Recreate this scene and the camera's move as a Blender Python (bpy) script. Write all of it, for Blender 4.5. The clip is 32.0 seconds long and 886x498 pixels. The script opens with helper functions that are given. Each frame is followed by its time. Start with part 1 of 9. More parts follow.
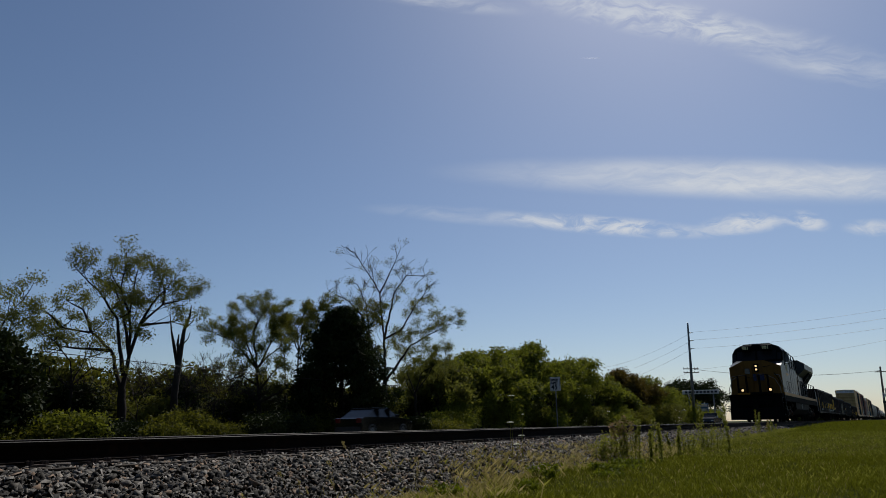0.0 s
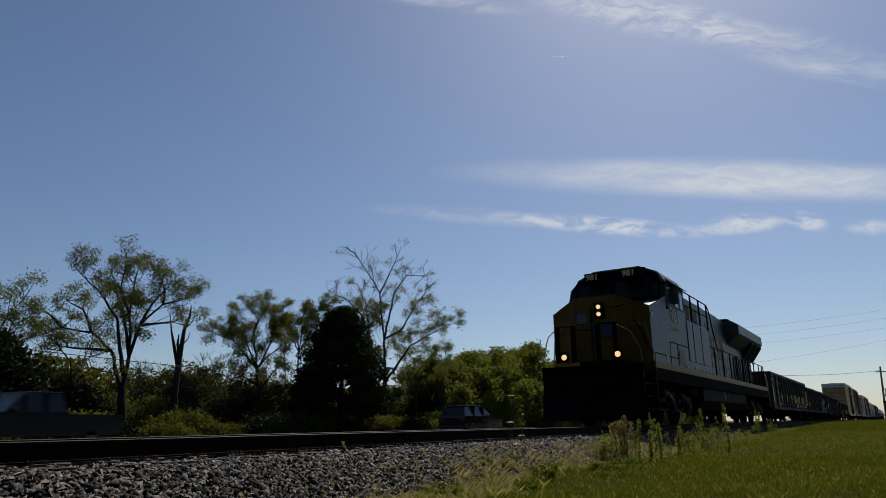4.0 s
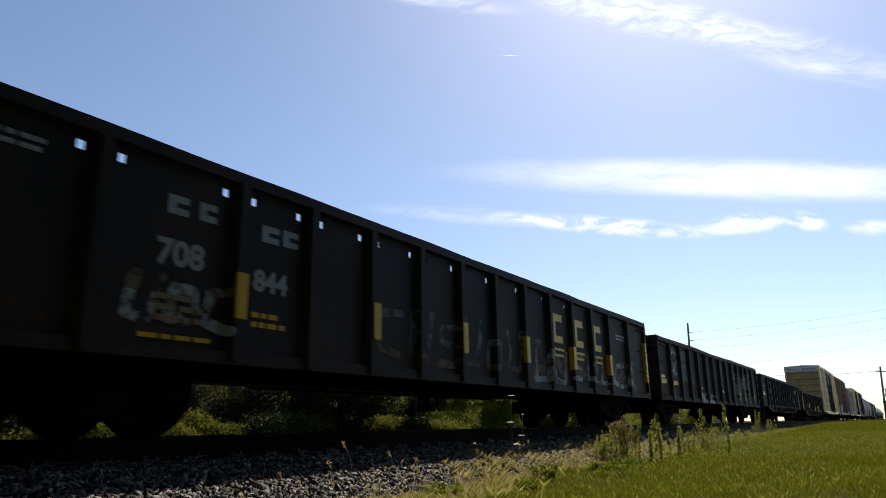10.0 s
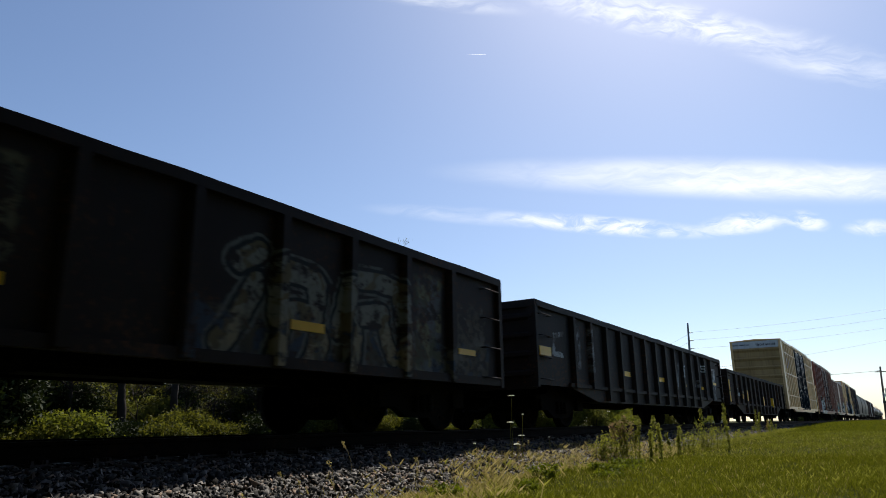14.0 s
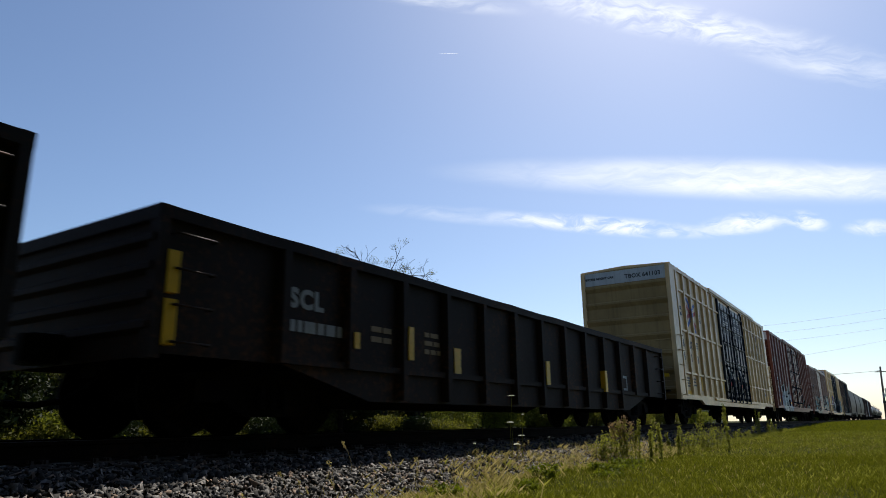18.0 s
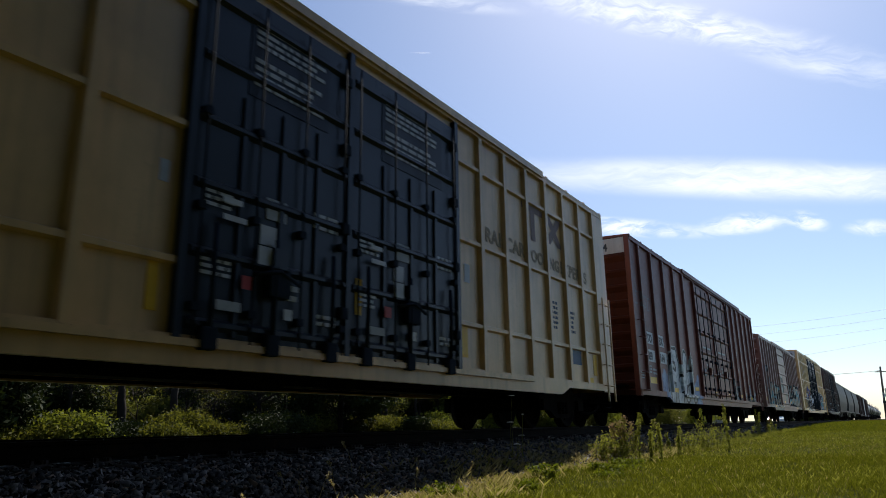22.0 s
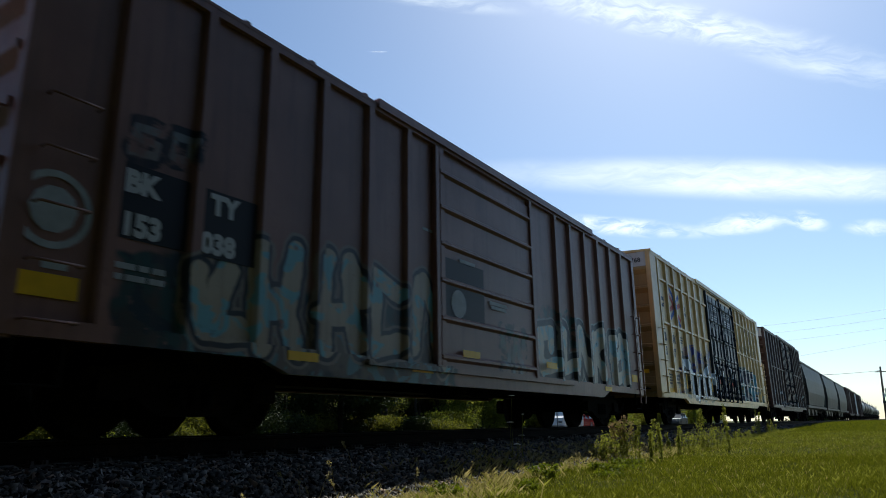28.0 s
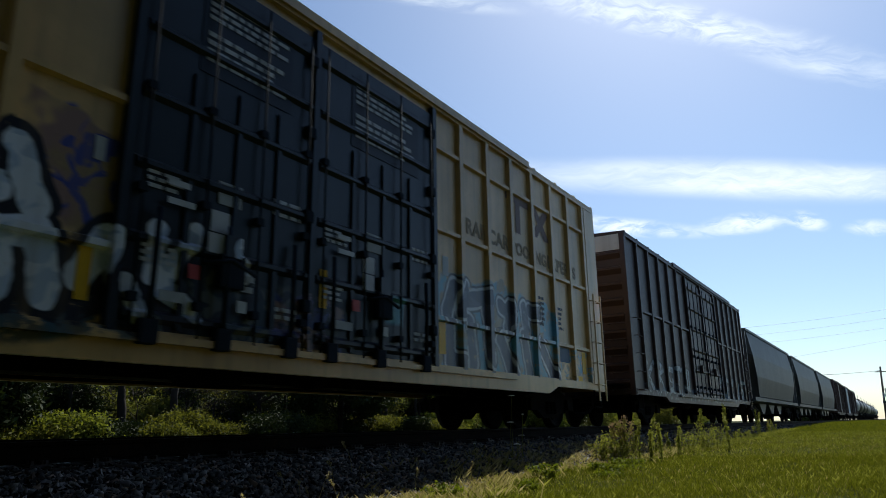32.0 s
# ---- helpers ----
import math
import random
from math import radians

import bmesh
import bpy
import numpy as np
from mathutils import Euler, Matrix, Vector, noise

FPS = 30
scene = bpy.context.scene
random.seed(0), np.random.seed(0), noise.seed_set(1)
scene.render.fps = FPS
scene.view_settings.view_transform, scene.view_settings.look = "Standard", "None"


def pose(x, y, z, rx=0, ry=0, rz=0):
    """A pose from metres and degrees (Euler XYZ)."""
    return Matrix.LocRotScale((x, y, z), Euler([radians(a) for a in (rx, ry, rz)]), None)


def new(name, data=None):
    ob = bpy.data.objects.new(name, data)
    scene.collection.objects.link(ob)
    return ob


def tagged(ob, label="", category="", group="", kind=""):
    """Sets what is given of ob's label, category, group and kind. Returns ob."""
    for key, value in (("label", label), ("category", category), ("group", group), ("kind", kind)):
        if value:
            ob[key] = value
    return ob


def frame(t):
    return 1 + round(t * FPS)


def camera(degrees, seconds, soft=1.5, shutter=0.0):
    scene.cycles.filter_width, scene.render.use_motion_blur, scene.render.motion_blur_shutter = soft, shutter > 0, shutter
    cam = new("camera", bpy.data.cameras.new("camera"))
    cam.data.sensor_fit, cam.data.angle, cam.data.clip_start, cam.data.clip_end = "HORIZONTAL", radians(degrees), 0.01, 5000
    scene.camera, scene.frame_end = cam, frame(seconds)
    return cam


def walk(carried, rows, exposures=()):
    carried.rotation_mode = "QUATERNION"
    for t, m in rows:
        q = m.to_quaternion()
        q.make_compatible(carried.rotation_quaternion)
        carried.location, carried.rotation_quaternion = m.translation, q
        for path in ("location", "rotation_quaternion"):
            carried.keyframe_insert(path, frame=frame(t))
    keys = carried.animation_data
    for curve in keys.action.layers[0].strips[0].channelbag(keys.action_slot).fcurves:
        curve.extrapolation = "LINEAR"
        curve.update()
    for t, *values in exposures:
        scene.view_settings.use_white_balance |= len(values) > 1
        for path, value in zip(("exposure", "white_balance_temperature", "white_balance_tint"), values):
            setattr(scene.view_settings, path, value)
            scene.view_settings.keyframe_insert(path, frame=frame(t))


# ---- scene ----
# x runs along the track (the train comes from +x), y away from the camera, z = 0 at the rail head
EYE = (0.0, 0.0, 0.082)
cam = camera(66.09, 32.0, soft=0.85, shutter=0.25)
view = Matrix.Translation(EYE) @ pose(0, 0, 0, 0, 0, -57.346) @ pose(0, 0, 0, 104.519, 0, 0) @ pose(0, 0, 0, 0, 0, -0.842)
walk(cam, [(0, view), (32, view)],
     exposures=[(0, -0.38, 6420, 11), (3.5, -0.38, 6420, 11), (5.5, -0.25, 6450, 11), (6.2, 0.0, 6500, 11), (7.0, 0.75, 6850, 13), (8, 0.70, 6850, 13), (10, 0.60, 6750, 12), (12, 0.50, 6680, 12), (16, 0.42, 6520, 11), (20, 0.40, 6520, 11), (23, 0.52, 6480, 11), (25, 0.47, 6350, 8), (28, 0.48, 6280, 3), (32, 0.42, 6280, 5)])

TRACK_Y = 6.915
NEAR_Y = TRACK_Y - 1.5


def travel(t):
    """How far the train has gone along -x, in metres, counted from 16 s."""
    u = (t - 16) / 16
    return 102.932 * u - 4.759 * u ** 2 - 0.702 * u ** 3 + 0.560 * u ** 4


# ---- light ----
SUN_EL, SUN_AZ = radians(46.5), radians(79)
to_sun = Vector((math.cos(SUN_EL) * math.sin(SUN_AZ), math.cos(SUN_EL) * math.cos(SUN_AZ), math.sin(SUN_EL)))
sun = new("sun", bpy.data.lights.new("sun", "SUN"))
sun.data.energy, sun.data.angle, sun.data.color = 5.0, radians(0.53), (1.0, 0.95, 0.87)
sun.rotation_euler = to_sun.to_track_quat("Z", "Y").to_euler()


class Nodes:
    """Short notation for node trees."""

    def __init__(self, tree):
        self.t, self.n, self.l = tree, tree.nodes, tree.links

    def put(self, sock, value):
        if isinstance(value, bpy.types.NodeSocket):
            self.l.new(value, sock)
        elif isinstance(value, (tuple, list)) and len(value) == 3 and sock.type == "RGBA":
            sock.default_value = (*value, 1)
        else:
            sock.default_value = value

    def math(self, op, a, b=0.0, c=None, clamp=False):
        n = self.n.new("ShaderNodeMath")
        n.operation, n.use_clamp = op, clamp
        self.put(n.inputs[0], a), self.put(n.inputs[1], b)
        if c is not None:
            self.put(n.inputs[2], c)
        return n.outputs[0]

    def mul(self, *vals):
        out = vals[0]
        for v in vals[1:]:
            out = self.math("MULTIPLY", out, v)
        return out

    def ramp(self, x, lo, hi):
        n = self.n.new("ShaderNodeMapRange")
        n.interpolation_type = "SMOOTHSTEP"
        self.put(n.inputs[0], x), self.put(n.inputs[1], lo), self.put(n.inputs[2], hi)
        return n.outputs[0]

    def mix(self, f, a, b, blend="MIX"):
        n = self.n.new("ShaderNodeMix")
        n.data_type, n.blend_type = "RGBA", blend
        self.put(n.inputs[0], f), self.put(n.inputs[6], a), self.put(n.inputs[7], b)
        return n.outputs[2]

    def noise(self, vec, scale, detail=4.0, rough=0.55, distort=0.0):
        n = self.n.new("ShaderNodeTexNoise")
        self.put(n.inputs["Vector"], vec)
        n.inputs["Scale"].default_value, n.inputs["Detail"].default_value = scale, detail
        n.inputs["Roughness"].default_value, n.inputs["Distortion"].default_value = rough, distort
        return n.outputs[0]

    def voronoi(self, vec, scale, feature="F1", rand=1.0):
        n = self.n.new("ShaderNodeTexVoronoi")
        n.feature = feature
        self.put(n.inputs["Vector"], vec)
        n.inputs["Scale"].default_value, n.inputs["Randomness"].default_value = scale, rand
        return n

    def xyz(self, vec):
        n = self.n.new("ShaderNodeSeparateXYZ")
        self.put(n.inputs[0], vec)
        return n.outputs

    def vec(self, x, y, z):
        n = self.n.new("ShaderNodeCombineXYZ")
        self.put(n.inputs[0], x), self.put(n.inputs[1], y), self.put(n.inputs[2], z)
        return n.outputs[0]

    def dot(self, a, b):
        n = self.n.new("ShaderNodeVectorMath")
        n.operation = "DOT_PRODUCT"
        self.put(n.inputs[0], a), self.put(n.inputs[1], b)
        return n.outputs["Value"]

    def scaled(self, vec, s):
        n = self.n.new("ShaderNodeVectorMath")
        n.operation = "MULTIPLY"
        self.put(n.inputs[0], vec), self.put(n.inputs[1], s)
        return n.outputs[0]

    def added(self, vec, s):
        n = self.n.new("ShaderNodeVectorMath")
        n.operation = "ADD"
        self.put(n.inputs[0], vec), self.put(n.inputs[1], s)
        return n.outputs[0]

    def coord(self, name="Object"):
        return self.n.new("ShaderNodeTexCoord").outputs[name]


def make_sky():
    """Clear blue sky with thin streaks of cirrus in the part over the road."""
    world = bpy.data.worlds.new("sky")
    scene.world = world
    world.use_nodes = True
    k = Nodes(world.node_tree)
    k.n.clear()
    sky = k.n.new("ShaderNodeTexSky")
    sky.sky_type, sky.sun_disc = "NISHITA", False
    sky.sun_elevation, sky.sun_rotation = SUN_EL, SUN_AZ
    sky.air_density, sky.dust_density, sky.ozone_density, sky.altitude = 1.0, 0.9, 4.0, 500
    way = k.coord("Generated")
    # a plane through the cloud field: middle, right and up
    fw = Vector((0.8151, 0.5223, 0.2507))
    rt = Vector((0.5395, -0.8420, 0.0)).normalized()
    up = rt.cross(fw).normalized()
    f = k.dot(way, tuple(fw))
    ahead = k.ramp(f, 0.25, 0.45)
    f = k.math("MAXIMUM", f, 0.05)
    u, v = k.math("DIVIDE", k.dot(way, tuple(rt)), f), k.math("DIVIDE", k.dot(way, tuple(up)), f)

    def streak(cx, cy, half, thick, tilt, power=1.0):
        """An ellipse with soft edges; its centre, half lengths and tilt (degrees)."""
        c, s = math.cos(radians(tilt)), math.sin(radians(tilt))
        du, dv = k.math("SUBTRACT", u, cx), k.math("SUBTRACT", v, cy)
        a = k.math("DIVIDE", k.math("ADD", k.mul(du, c), k.mul(dv, s)), half)
        b = k.math("DIVIDE", k.math("SUBTRACT", k.mul(dv, c), k.mul(du, s)), thick)
        r = k.math("SQRT", k.math("ADD", k.mul(a, a), k.mul(b, b)))
        return k.mul(k.math("SUBTRACT", 1.0, k.ramp(r, 0.25, 1.0)), power)

    p = k.vec(u, v, 0.0)
    warp = k.math("MULTIPLY_ADD", k.noise(p, 9.0, 3.0), 0.06, -0.03)
    p2 = k.vec(k.mul(u, 5.0), k.mul(k.math("ADD", v, warp), 26.0), 0.3)
    fibre = k.ramp(k.noise(p2, 1.6, 8.0, 0.62, 0.4), 0.28, 0.72)
    puff = k.ramp(k.noise(k.vec(k.mul(u, 22.0), k.mul(k.math("ADD", v, warp), 60.0), 0.0), 1.0, 6.0, 0.6, 0.8), 0.33, 0.66)
    soft = k.math("ADD", k.mul(fibre, 0.6), 0.4)
    m = k.mul(streak(0.43, 0.098, 0.48, 0.036, -2.0, 0.85), soft)
    m = k.math("ADD", m, k.mul(streak(0.62, 0.085, 0.40, 0.034, -1.0, 0.5), soft))
    m = k.math("ADD", m, k.mul(streak(0.24, 0.031, 0.20, 0.017, -5.0, 0.95), puff))
    m = k.math("ADD", m, k.mul(streak(0.06, 0.047, 0.20, 0.016, -5.0, 0.35), fibre))
    m = k.math("ADD", m, k.mul(streak(0.445, 0.031, 0.085, 0.020, 6.0, 1.0), puff))
    m = k.math("ADD", m, k.mul(streak(0.535, 0.033, 0.04, 0.018, -12.0, 1.0), puff))
    m = k.math("ADD", m, k.mul(streak(0.63, 0.022, 0.05, 0.016, 0.0, 0.7), puff))
    m = k.math("ADD", m, k.mul(streak(0.32, 0.335, 0.24, 0.036, -11.0, 0.8), puff))
    m = k.math("ADD", m, k.mul(streak(0.55, 0.275, 0.20, 0.042, -14.0, 0.6), fibre))
    m = k.math("ADD", m, k.mul(streak(0.0, 0.365, 0.16, 0.018, -8.0, 0.5), fibre))
    m = k.math("MINIMUM", k.mul(m, ahead), 0.95)
    bg = k.n.new("ShaderNodeBackground")
    k.put(bg.inputs[0], k.mix(m, sky.outputs[0], (8.6, 9.1, 9.7)))
    bg.inputs[1].default_value = 0.09
    out = k.n.new("ShaderNodeOutputWorld")
    k.l.new(bg.outputs[0], out.inputs[0])


make_sky()

# ---- materials ----
def blank(name):
    m = bpy.data.materials.new(name)
    m.use_nodes = True
    k = Nodes(m.node_tree)
    return m, k, k.n["Principled BSDF"]


def bump(k, bsdf, height, strength=0.3, distance=0.01):
    b = k.n.new("ShaderNodeBump")
    b.inputs["Strength"].default_value, b.inputs["Distance"].default_value = strength, distance
    k.put(b.inputs["Height"], height)
    k.l.new(b.outputs[0], bsdf.inputs["Normal"])


def weathered(name, color, rough=0.55, rust=0.25, grime=0.4, metal=0.0, rust_color=(0.09, 0.04, 0.02), graffiti=(), shine=0.14, coat=0.0):
    """Old paint on steel: fade, dirt in streaks down the side, rust in spots."""
    m, k, b = blank(name)
    p = k.coord()
    x, y, z = k.xyz(p)
    big = k.noise(p, 0.7, 5.0)
    fine = k.noise(p, 14.0, 4.0)
    run = k.noise(k.vec(k.mul(x, 7.0), k.mul(y, 7.0), k.mul(z, 0.45)), 1.0, 4.0, 0.6)
    col = k.mix(k.ramp(big, 0.3, 0.75), tuple(c * 0.78 for c in color), tuple(min(1, c * 1.15) for c in color))
    if graffiti:
        face = k.mul(k.ramp(y, 0.0, -0.2), k.ramp(k.noise(p, 6.0, 5.0), 0.74, 0.64))
        for g in graffiti:
            col = spray(k, col, x, y, z, face, **g)
    dirt = tuple(0.35 * c + 0.012 for c in color)
    col = k.mix(k.mul(k.ramp(run, 0.45, 0.75), grime), col, dirt)
    spots = k.ramp(k.math("ADD", k.mul(big, 0.5), k.mul(fine, 0.5)), 0.58 - 0.12 * rust, 0.66)
    col = k.mix(k.mul(spots, min(1.0, 2.2 * rust)), col, rust_color)
    k.put(b.inputs["Base Color"], col)
    k.put(b.inputs["Roughness"], k.math("MULTIPLY_ADD", fine, 0.3, rough - 0.15))
    b.inputs["Metallic"].default_value = metal
    b.inputs["Specular IOR Level"].default_value = shine
    if coat:
        k.put(b.inputs["Coat Weight"], k.math("MULTIPLY_ADD", big, 0.5 * coat, 0.75 * coat))
        k.put(b.inputs["Coat Roughness"], k.math("MULTIPLY_ADD", run, 0.25, 0.2))
    bump(k, b, k.math("ADD", fine, k.mul(spots, 0.4)), 0.25, 0.004)
    return m


# strokes of fat hand-drawn letters in a unit box: x0, z0, x1, z1
STROKES = {"B": ((.2, .05, .2, .95), (.2, .95, .75, .8), (.75, .8, .25, .52), (.25, .52, .85, .3), (.85, .3, .2, .05)), "C": ((.85, .9, .2, .8), (.2, .8, .15, .2), (.15, .2, .85, .1)), "L": ((.2, .95, .2, .1), (.2, .1, .8, .15)),
           "U": ((.15, .95, .2, .15), (.2, .15, .8, .12), (.8, .12, .85, .95)), "R": ((.2, .05, .2, .95), (.2, .95, .8, .75), (.8, .75, .25, .5), (.35, .5, .85, .05)),
           "E": ((.2, .05, .2, .95), (.2, .95, .85, .9), (.2, .5, .7, .52), (.2, .08, .85, .12)), "A": ((.1, .05, .5, .95), (.5, .95, .9, .05), (.3, .4, .7, .4)),
           "S": ((.85, .85, .2, .85), (.2, .85, .2, .55), (.2, .55, .8, .45), (.8, .45, .8, .12), (.8, .12, .15, .12)), "N": ((.15, .05, .2, .95), (.2, .95, .8, .05), (.8, .05, .85, .95)),
           "O": ((.2, .2, .2, .8), (.2, .8, .8, .8), (.8, .8, .8, .2), (.8, .2, .2, .2)), "K": ((.2, .05, .2, .95), (.25, .5, .85, .95), (.25, .5, .85, .05)),
           "I": ((.5, .05, .5, .95),), "T": ((.1, .9, .9, .9), (.5, .9, .5, .05)), "V": ((.1, .95, .5, .05), (.5, .05, .9, .95))}


def spray(k, col, x, y, z, face, x0, x1, z0, z1, palette, letters="", fat=0.12, seed=0.0, outline=(0.012, 0.012, 0.014), lean=0.08, halo=None, ragged=0.5, strokes=(), edge=0.08, rim=None, worn=0.0):
    """Spray paint on a car's near side. With letters: fat outlined strokes; without: a patch with a ragged edge."""
    n1 = k.noise(k.vec(x, seed, z), 1.1, 3.0)
    n2 = k.noise(k.vec(x, seed + 7.0, z), 2.3, 3.0)
    px, pz = k.math("MULTIPLY_ADD", n2, 0.22, x), k.math("MULTIPLY_ADD", n1, 0.22, z)
    w = k.math("MULTIPLY_ADD", n1, 2 * ragged, -ragged)

    def patch(a, b, c, d):
        inx = k.mul(k.ramp(k.math("ADD", x, w), a - 0.05, a + 0.05), k.ramp(k.math("ADD", x, w), b + 0.05, b - 0.05))
        inz = k.mul(k.ramp(k.math("ADD", z, k.mul(w, 0.5)), c - 0.04, c + 0.04), k.ramp(k.math("ADD", z, w), d + 0.04, d - 0.04))
        return k.mul(inx, inz, face)

    if worn:
        face = k.mul(face, k.ramp(k.noise(k.vec(x, seed, z), 4.0, 5.0, 0.7), 0.38 + 0.2 * worn, 0.48 + 0.2 * worn))
    if not letters and not strokes:
        fill = k.mix(k.ramp(n2, 0.40, 0.60), palette[0], palette[1 % len(palette)])
        fill = k.mix(k.ramp(k.noise(k.vec(px, seed, pz), 3.0, 2.0, 0.5, 1.0), 0.52, 0.56), fill, palette[-1])
        return k.mix(patch(x0, x1, z0, z1), col, fill)
    if halo:
        col = k.mix(patch(x0 - 0.15, x1 + 0.1, z0 - 0.1, z1 + 0.15), col, halo)
    step = (x1 - x0) / max(1, len(letters))
    rnd = random.Random(int(seed * 10) + len(letters))
    p = k.vec(px, 0.0, pz)
    near = None
    lines = list(strokes)
    for i, ch in enumerate(letters):
        lift, grow = rnd.uniform(-0.06, 0.08) * (z1 - z0), rnd.uniform(0.9, 1.08)
        lines += [(x0 + step * (i + ax * 0.92) + lean * az, z0 + lift + (z1 - z0) * az * grow, x0 + step * (i + bx * 0.92) + lean * bz, z0 + lift + (z1 - z0) * bz * grow) for ax, az, bx, bz in STROKES[ch]]
    if lines:
        for ax, az, bx, bz in lines:
            A, B = Vector((ax + 0.11, 0, az + 0.11)), Vector((bx + 0.11, 0, bz + 0.11))
            pa = k.added(p, tuple(-A))
            ba = B - A
            h = k.math("DIVIDE", k.dot(pa, tuple(ba)), max(ba.length_squared, 1e-4), clamp=True)
            sc = k.n.new("ShaderNodeVectorMath")
            sc.operation = "SCALE"
            sc.inputs[0].default_value = tuple(ba)
            k.put(sc.inputs["Scale"], h)
            df = k.n.new("ShaderNodeVectorMath")
            df.operation = "DISTANCE"
            k.put(df.inputs[0], pa), k.put(df.inputs[1], sc.outputs[0])
            d = df.outputs["Value"]
            near = d if near is None else k.math("MINIMUM", near, d)
    hgt = k.math("DIVIDE", k.math("SUBTRACT", z, z0), z1 - z0, clamp=True)
    fill = k.mix(k.ramp(k.math("MULTIPLY_ADD", n2, 0.8, hgt), 0.65, 0.95), palette[0], palette[1 % len(palette)])
    fill = k.mix(k.ramp(k.noise(p, 2.6, 2.0, 0.5, 1.2), 0.54, 0.58), fill, palette[2 % len(palette)])
    body = k.mix(k.ramp(near, fat, fat + 0.02), fill, outline)
    if rim:
        body = k.mix(k.ramp(near, fat + edge, fat + edge + 0.015), body, rim)
        edge += 0.035
    return k.mix(k.mul(k.ramp(near, fat + edge + 0.02, fat + edge), face), col, body)


def plain(name, color, rough=0.5, metal=0.0, vary=0.2, scale=8.0, emit=0.0, shine=0.25):
    m, k, b = blank(name)
    n = k.noise(k.coord(), scale, 4.0)
    k.put(b.inputs["Base Color"], k.mix(n, tuple(c * (1 - vary) for c in color), tuple(min(1, c * (1 + vary)) for c in color)))
    b.inputs["Roughness"].default_value, b.inputs["Metallic"].default_value = rough, metal
    b.inputs["Specular IOR Level"].default_value = shine
    if emit:
        b.inputs["Emission Color"].default_value = (*color, 1)
        b.inputs["Emission Strength"].default_value = emit
    bump(k, b, n, 0.15, 0.004)
    return m


def leafy(name, dark, light, spread=0.5, translucent=0.45, patch=0.5):
    """Leaves: each one its own shade, lit from behind as well."""
    m, k, b = blank(name)
    geo = k.n.new("ShaderNodeNewGeometry")
    pos = k.noise(k.coord(), patch, 4.0)
    f = k.math("ADD", k.mul(geo.outputs["Random Per Island"], spread), k.mul(k.ramp(pos, 0.3, 0.7), 1 - spread))
    col = k.mix(f, dark, light)
    k.put(b.inputs["Base Color"], col)
    b.inputs["Roughness"].default_value = 0.75
    b.inputs["Specular IOR Level"].default_value = 0.12
    tr = k.n.new("ShaderNodeBsdfTranslucent")
    k.put(tr.inputs[0], k.mix(0.35, col, (light[0] * 1.3, light[1] * 1.3, light[2] * 0.6)))
    mx = k.n.new("ShaderNodeMixShader")
    mx.inputs[0].default_value = translucent
    k.l.new(b.outputs[0], mx.inputs[1]), k.l.new(tr.outputs[0], mx.inputs[2])
    k.l.new(mx.outputs[0], k.n["Material Output"].inputs[0])
    return m


def glass(name, color=(0.02, 0.025, 0.03)):
    m, k, b = blank(name)
    b.inputs["Base Color"].default_value = (*color, 1)
    b.inputs["Roughness"].default_value = 0.06
    k.put(b.inputs["Roughness"], k.math("MULTIPLY_ADD", k.noise(k.coord(), 3.0), 0.1, 0.02))
    b.inputs["Specular IOR Level"].default_value = 0.3
    return m


def ballast_stone():
    m, k, b = blank("crushed_stone")
    geo = k.n.new("ShaderNodeNewGeometry")
    r = geo.outputs["Random Per Island"]
    n = k.noise(k.coord(), 60.0, 3.0)
    col = k.mix(k.mul(r, r), (0.014, 0.013, 0.012), (0.36, 0.34, 0.31))
    col = k.mix(k.ramp(r, 0.86, 0.9), col, (0.24, 0.17, 0.12))
    col = k.mix(k.mul(n, 0.5), col, (0.04, 0.038, 0.035))
    k.put(b.inputs["Base Color"], col)
    b.inputs["Roughness"].default_value = 0.85
    b.inputs["Specular IOR Level"].default_value = 0.12
    bump(k, b, n, 0.4, 0.003)
    return m


def soil():
    m, k, b = blank("grassy_soil")
    p = k.coord()
    a, f = k.noise(p, 0.25, 4.0), k.noise(p, 9.0, 6.0)
    # tones halved so the ground colour itself carries the shade between grass blades
    col = k.mix(k.ramp(a, 0.35, 0.65), (0.016, 0.024, 0.004), (0.030, 0.034, 0.007))
    col = k.mix(k.ramp(f, 0.5, 0.8), col, (0.040, 0.036, 0.013))
    k.put(b.inputs["Base Color"], col)
    b.inputs["Roughness"].default_value = 0.95
    b.inputs["Specular IOR Level"].default_value = 0.03
    bump(k, b, f, 0.7, 0.03)
    return m


def asphalt():
    m, k, b = blank("asphalt")
    p = k.coord()
    col = k.mix(k.noise(p, 120.0, 2.0), (0.035, 0.035, 0.036), (0.075, 0.073, 0.07))
    col = k.mix(k.ramp(k.noise(p, 0.5), 0.45, 0.7), col, (0.06, 0.058, 0.054))
    k.put(b.inputs["Base Color"], col)
    b.inputs["Roughness"].default_value = 0.95
    b.inputs["Specular IOR Level"].default_value = 0.05
    bump(k, b, k.noise(p, 150.0), 0.4, 0.004)
    return m


